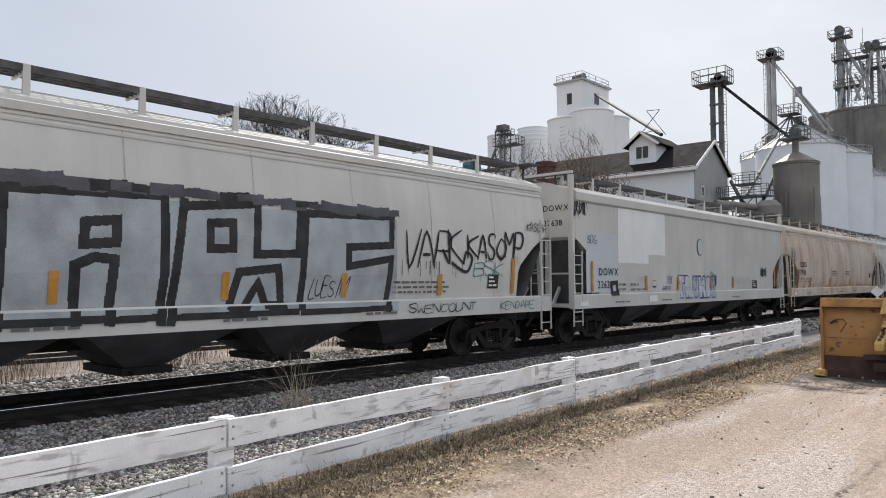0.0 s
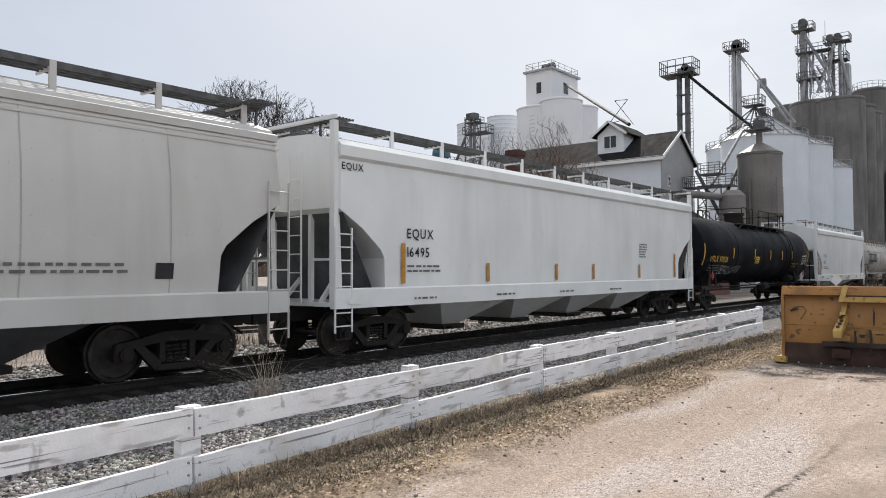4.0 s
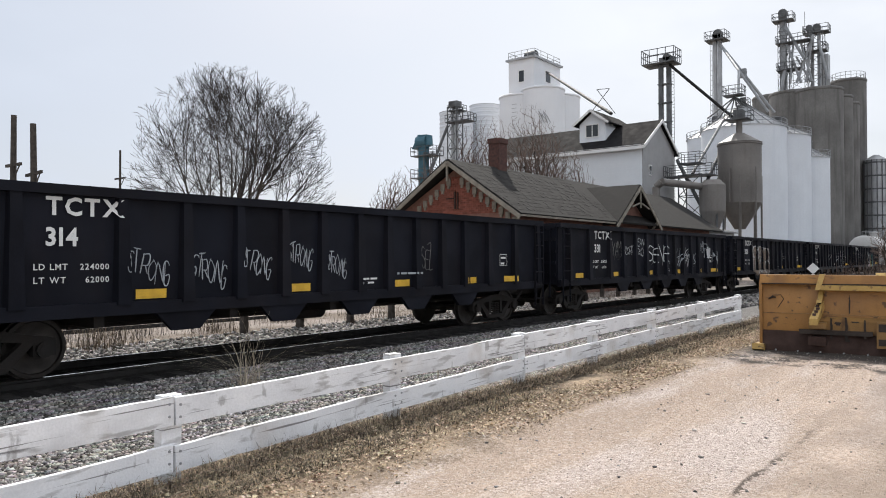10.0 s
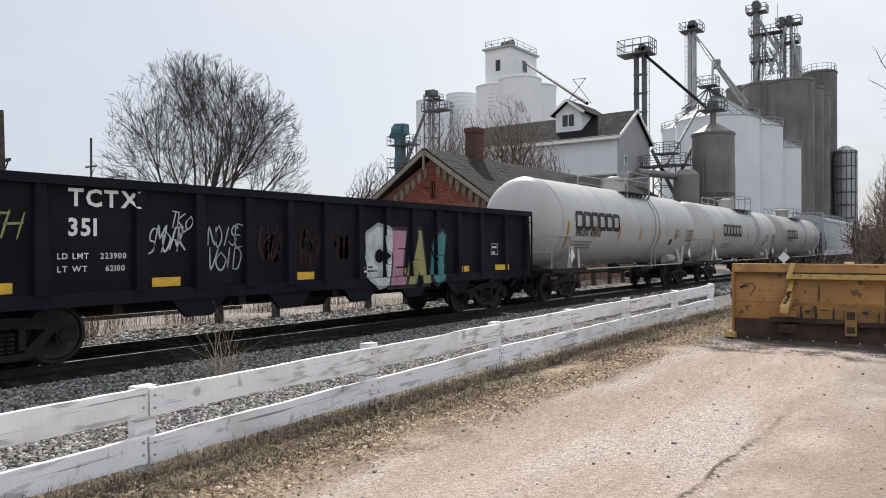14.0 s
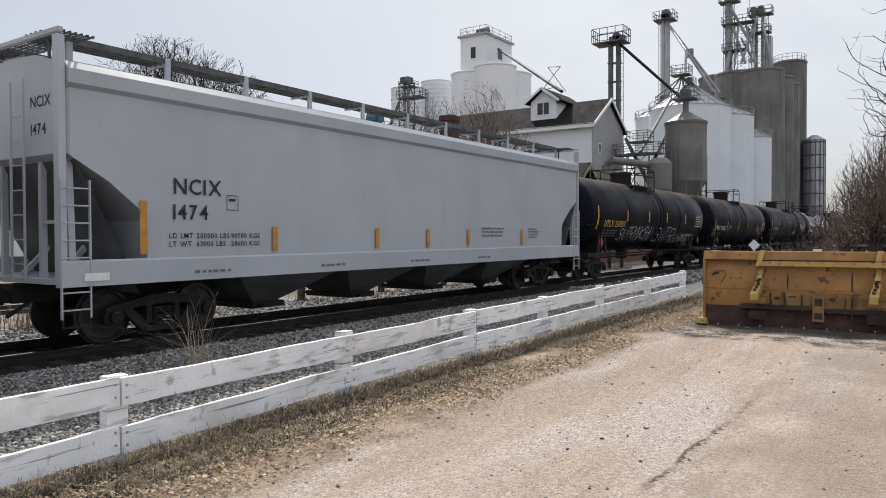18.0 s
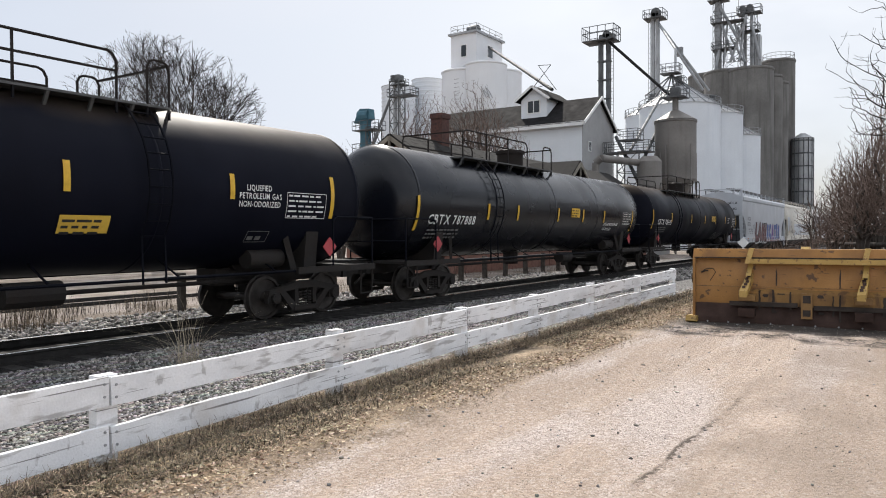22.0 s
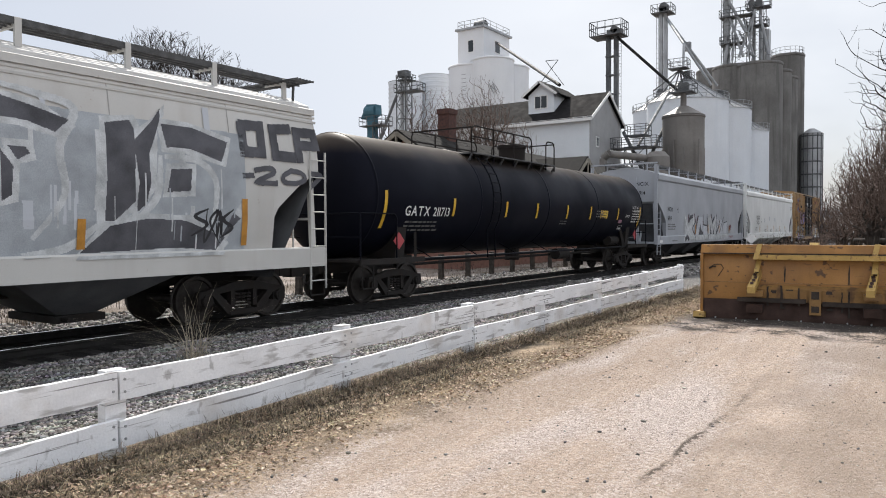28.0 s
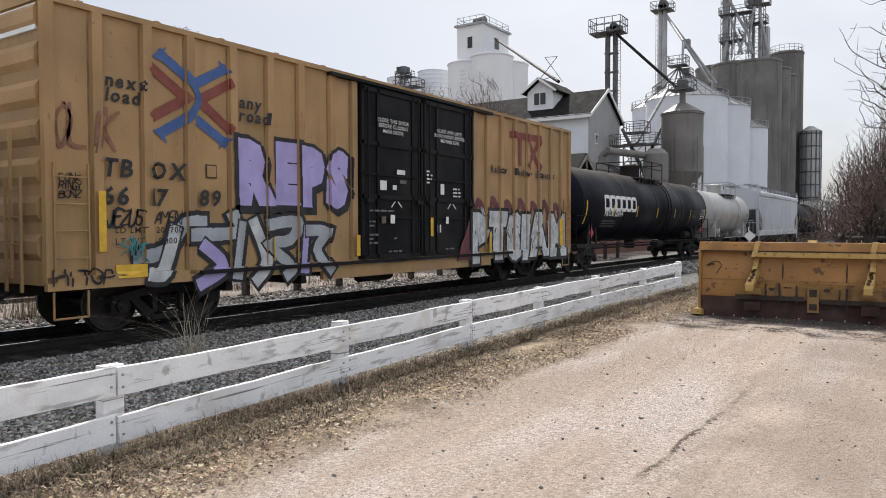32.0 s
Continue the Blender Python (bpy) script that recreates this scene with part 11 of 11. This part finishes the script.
    for pts in (((-3.95, 2.45), (-4.0, 2.1)), ((-2.80, 2.52), (-2.53, 2.1)), ((-2.42, 2.05), (-2.12, 2.48)), ((-1.02, 2.5), (-1.02, 1.99)), ((0.66, 2.52), (0.95, 2.15)), ((-3.15, 1.72), (-2.75, 1.46))):
        lay.append(("spray_m", *mk.ribbon(list(pts), 0.05)))
    r = random.Random(4)
    for k in range(70):
        y, z = r.choice((r.uniform(-2.4, -0.2), r.uniform(2.1, 3.1))), r.uniform(1.5, 2.2)
        lay.append((r.choice(("spray_g", "spray_c2")), *mk.ribbon([(y, z), (y, z + r.uniform(0.1, 0.35))], 0.014)))
    mk.raster(lay)
    mk.scribble("spray_r", 5.05, 1.65, 0.6, 0.4, 4, 0.035, 116)
    mk.scribble("spray_r", 5.0, 1.18, 1.0, 0.16, 5, 0.02, 117)


def marks_caix(mk, E, zs, ze):
    mk.text("ink", "CAIX", -6.31, 2.41, 0.39, fat=0.03)
    mk.text("ink", "77333", -6.31, 2.05, 0.36)
    mk.text("ink", "LD LMT 204700", -6.75, 1.76, 0.105)
    mk.text("ink", "LT WT 63300", -6.75, 1.61, 0.105)
    mk.table("ink", -4.63, -4.36, 2.2, 2.46, 2)
    mk.text("ink", "CAI", 8.60, 3.36, 0.42)
    for y in (-1.9, 0.5, 3.0, 4.9):
        mk.bars("faint", y - 1.4, 1.65, 0.7, 3, 0.05, 3)
    for y, w, z in ((-3.3, 0.25, 2.2), (-1.4, 0.35, 2.35), (0.9, 0.4, 2.3), (4.0, 0.15, 2.2)):
        mk.rect("hop_grey", y, y + w, z, z + 0.3, 0.006)


def marks_ncix(mk, E, zs, ze):
    mk.text("ink", "NCIX", -7.36, 2.49, 0.38)
    mk.text("ink", "1474", -7.38, 2.06, 0.36)
    for k, row in enumerate((("LD LMT", "200000 LBS", "90700 KGS"), ("LT WT", "63000 LBS", "28600 KGS"))):
        for a, w in zip((-7.46, -6.92, -6.18), row):
            mk.text("ink", w, a, 1.74 - 0.14 * k, 0.125)
    mk.table("ink", -6.27, -6.01, 2.24, 2.51, 2)
    mk.bars("faint", 2.6, 1.95, 1.3, 3, 0.06, 4)
    mk.bars("faint", 5.4, 1.95, 0.8, 4, 0.05, 5)


MW, MC, MR, MG, MY = M["hop_white"], M["hop_clean"], M["hop_rust"], M["hop_grey"], M["hop_cream"]
TD = M["tank_dusty"]
TE2 = M["tank_cream"]
TB, TG, TW, TE = M["tank_black"], M["tank_gloss"], M["tank_white"], M["tank_beige"]
hopper(16.58, 19.2, MW, "light grey covered hopper car with black outlined graffiti", 4.60, True, marks=marks_a, bays=4, shift=-0.14, stripes=(-3.12, -0.48, 2.04, 4.75, 7.4))
hopper(35.55, 18.97, MW, "off-white covered hopper car with repainted patches and tags", 4.60, False, marks=marks_b, bays=4, end_text=("DOWX", "22638"), stripes=(-8.08, -4.74, -2.38, 0.48, 2.70, 7.7), gap=0.6)
hopper(55.26, 19.71, MR, "cream covered hopper car streaked with brown rust", 4.60, True, marks=marks_c, shift=0.1, stripes=(-8.08, -6.03, -2.35, 1.85, 5.85))
hopper(73.95, 18.69, MW, "pale grey covered hopper car with thin black graffiti outlines", 4.60, True, marks=marks_d, shift=-0.69, end_text=("TCIX", "107920"), stripes=(-6.45, -3.92, 0.6, 3.4), gap=0.6)
hopper(94, 20.05, MC, "clean white covered hopper car with ribbed eaves", 4.60, False, marks=marks_e)
tank(113.6, 19.6, TB, "matt black pressure tank car with yellow lettering", dome_at=-0.16, end_gap=0.42, bands=[-8.78, -5.07, -1.89, 0.76, 2.96, 5.0, 8.55], bz=(2.27, 2.75), marks=tank_mark("UTLX", "971228", y=-7.95, z=2.1, extra=ex_f, sign=(-1.66, -1.01, 2.06, 2.39)), rails=[(-2.4, -1.6), (-1.21, -0.6), (0.3, 3.96), (4.35, 5.0)], table=(7.25, 8.32, 2.05, 2.59))
hopper(130.4, 16.8, MC, "clean white covered hopper car with black lettering", 4.55, False, marks=marks_g, bays=3, stripes=(-7.1,))
tank(148.75, 18.35, TE, "beige hopper tank car with rust-streaked seams and black bars", dia=3.1, platform=False, dome_at=-3.4, marks=owner_bars("ink", "UNPX 126013", 0.40, 1.82), white=True, top_pipes=True, rail_mat=M["under"], bands=[-4.95, -1.80, 1.05, 4.25], bz=(1.57, 1.95), table=(6.2, 6.75, 1.6, 1.85))
gondola(164.95, 16.2, M["gon_brown"], "tall dark brown gondola car with rust patches and white tags", 3.82, posts=10, marks=gon_mark("34", sp0, 1, "TCHX", start=-6.62))
gondola(181.95, 17.07, M["gon_black"], "black ribbed gondola car with white lettering", 2.80, marks=gon_mark("314", sp1, 2, load=("224000", "62000")))
gondola(199.02, 17.07, M["gon_black"], "black ribbed gondola car with white and teal tags", 2.80, marks=gon_mark("331", sp2, 3, load=("224200", "61800")))
gondola(216.09, 17.07, M["gon_black"], "black ribbed gondola car with a cream graffiti piece", 2.80, marks=gon_mark("306", sp3, 4))
gondola(233.16, 17.07, M["gon_black"], "black ribbed gondola car with thin white tags", 2.80, marks=gon_mark("349", sp4, 5))
gondola(249.90, 17.06, M["gon_black"], "black ribbed gondola car with a pink, green and teal piece", 2.80, marks=gon_mark("351", sp5, 6, load=("223900", "62100")))
tank(266.76, 16.54, TW, "white tank car with dark owner bars on its side", dome_at=0.8, marks=owner_bars("ink", "PROX 43052", at=2.05), white=True, rail_mat=M["galv"], rail_len=1.2)
tank(284.35, 17.59, TW, "white tank car with dark owner bars and grey scuffs", dome_at=1.0, marks=owner_bars("ink"), white=True, rail_mat=M["galv"], rail_len=1.4)
tank(301.71, 17.36, TE2, "cream-white tank car with dark owner bars", dome_at=-0.4, marks=owner_bars("ink", "PROX 43037", at=2.05), white=True, rail_mat=M["galv"], rails=[(-1.75, -0.47), (0.09, 0.96)], ladder_at=0.2, bands=[-6.95, -4.42, -2.31, 0.50, 2.33, 4.45], bz=(2.06, 2.52), table=(5.56, 6.5, 2.12, 2.72))
hopper(320.70, 19.11, M["hop_slate"], "light grey covered hopper car with black lettering", 4.60, False, marks=marks_ncix, end_text=("NCIX", "1474"), stripes=(-8.0, -5.2, -2.1, -0.1, 1.8, 4.9), gap=0.40)
tank(338.8, 17.98, TD, "matt black tank car with white graffiti along its flank", dome_at=-0.8, bands=[-7.35, -4.17, -1.40, 1.20, 4.27, 7.42], bz=(2.34, 2.80), marks=tank_mark("UTLX", "250350", y=-6.59, z=2.11, extra=ex_s, sign=(-4.0, -3.6, 2.05, 2.3), placard_key="tank_black"), rails=[(-1.97, 0.68)], table=(6.26, 7.37, 2.19, 2.79))
tank(356.45, 17.65, TD, "matt black tank car with faded white lettering", dome_at=0.4, bands=[-7.25, -4.22, -1.22, 1.75, 4.75, 7.3], bz=(2.10, 2.58), marks=tank_mark("GBRX", "703612", "chalk", y=-7.05, z=2.05, size=0.40, extra=ex_h, sign=(-3.9, -3.65, 2.0, 2.25), placard_key="faint"), rails=[(-0.72, 0.95)])
tank(377.2, 20.75, TD, "dusty black tank car with yellow lettering", dome_at=-0.35, bands=[-8.65, -5.55, -2.90, -0.35, 2.42, 5.53, 8.25], bz=(2.43, 2.90), marks=tank_mark("UTLX", "953831", y=-7.95, z=2.13, extra=ex_w, sign=(2.41, 3.23, 1.80, 2.08), placard_key="ylet"), rails=[(0.30, 3.58), (4.15, 4.58)], ladder_at=4.0, table=(6.97, 8.11, 2.10, 2.62))
tank(396.4, 19.2, TG, "glossy black tank car with white lettering", dome_at=-0.7, bands=[-8.5, -4.92, -3.05, 0.0, 2.22, 4.38, 7.75], bz=(2.18, 2.65), marks=tank_mark("CBTX", "787888", "chalk", y=-7.93, z=2.03, extra=ex_v, sign=(1.16, 1.93, 2.35, 2.68)), rails=[(-5.6, -1.5), (-0.30, 0.39)], ladder_at=-4.4, table=(6.6, 7.6, 2.12, 2.64))
tank(416.9, 20.5, TD, "black tank car with white lettering and tags", dome_at=0.16, bands=[-9.1, -6.05, -2.25, 0.74, 3.28, 5.96, 9.08], bz=(2.30, 2.77), marks=tank_mark("CBTX", "781445", "chalk", y=-8.27, z=2.18, extra=ex_ww, sign=(2.39, 3.15, 2.42, 2.74)), rails=[(-5.2, -0.32), (0.61, 1.23)], ladder_at=-4.8, table=(8.08, 9.0, 2.12, 2.71))
hopper(436.77, 19.87, MG, "light grey covered hopper car with red and blue graffiti", 4.62, False, marks=marks_x, shift=-0.63, end_text=("NCLX", "210212"), stripes=())
hopper(456.86, 20.09, MY, "cream covered hopper car with a grey repainted band", 4.60, True, marks=marks_y)
hopper(476.78, 19.92, MW, "pale hopper car covered with dark grey graffiti forms", 4.62, True, marks=marks_z, shift=-0.33)
tank(497.76, 20.98, TD, "black tank car with white lettering", dome_at=0.0, bands=[-9.0, -6.05, -3.15, -1.1, 1.26, 3.36, 6.22, 8.85], bz=(2.13, 2.60), marks=tank_mark("GATX", "211713", "chalk", y=-8.15, z=2.12, size=0.34, extra=ex_g, sign=(4.41, 5.15, 2.18, 2.48), placard_key="ylet"), rails=[(-4.4, -0.6), (0.47, 1.13)], ladder_at=-3.9, table=(7.94, 9.0, 2.04, 2.57))
hopper(517.03, 19.27, M["hop_slate"], "light grey covered hopper car with pale blocky graffiti", 4.62, False, marks=marks_n, stripes=(-2.72, -0.07, 2.50, 5.04), end_text=("NCIX", "6914"), gap=0.6)
hopper(537.91, 20.88, MC, "white covered hopper car with black lettering", 4.60, False, marks=marks_caix, stripes=(-5.27, -2.43, 0.43, 3.12, 5.68), end_text=("CAIX", "77333"))
boxcar(557.12, 19.03, "tan high-cube box car with black doors and bright graffiti")
tank(577.05, 20.11, TD, "black tank car with pale owner bars", dome_at=0.4, marks=owner_bars("chalk", "PROX 32494"), rail_len=1.6)
tank(590.03, 12.98, TW, "short white tank car", dia=2.7, dome_at=0.4, white=True, rail_mat=M["galv"], rail_len=1.4)
hopper(610, 19.97, MG, "light grey covered hopper car", 4.60, False)
tank(628, 18, TB, "black tank car at the train's far end", dome_at=0.4)
hopper(647, 19, MW, "off-white covered hopper car", 4.60, True)
tank(666, 19, TB, "black tank car at the train's far end", dome_at=0.4)
hopper(685, 19, MG, "light grey covered hopper car", 4.60, False)
tank(704, 19, TB, "black tank car at the train's far end", dome_at=0.4)



def motions():
    """The train rolls past; its wheels turn while they are near."""
    for car, place, L in CARS:
        rows = [(t, pose(TRACK, place - run(t), RAIL)) for t in [1.0 * k for k in range(33)]]
        walk(car, rows)
    for w, dy, car in WHEELS:
        place = next(p for c, p, L in CARS if c is car)
        near = [k / FPS for k in range(0, int(32 * FPS) + 1) if -14.0 < place - run(k / FPS) < 46.0]
        rest = pose(0, dy, WR)
        if not near:
            continue
        rows = []
        first = run(near[0])
        for t in near:
            a = math.degrees((run(t) - first) / WR)
            rows.append((t, pose(0, dy, WR, a)))
        if rows[0][0] > 0.1:
            rows.insert(0, (0.0, rest))
        if rows[-1][0] < 31.9:
            rows.append((32.0, rows[-1][1]))
        walk(w, rows)


motions()
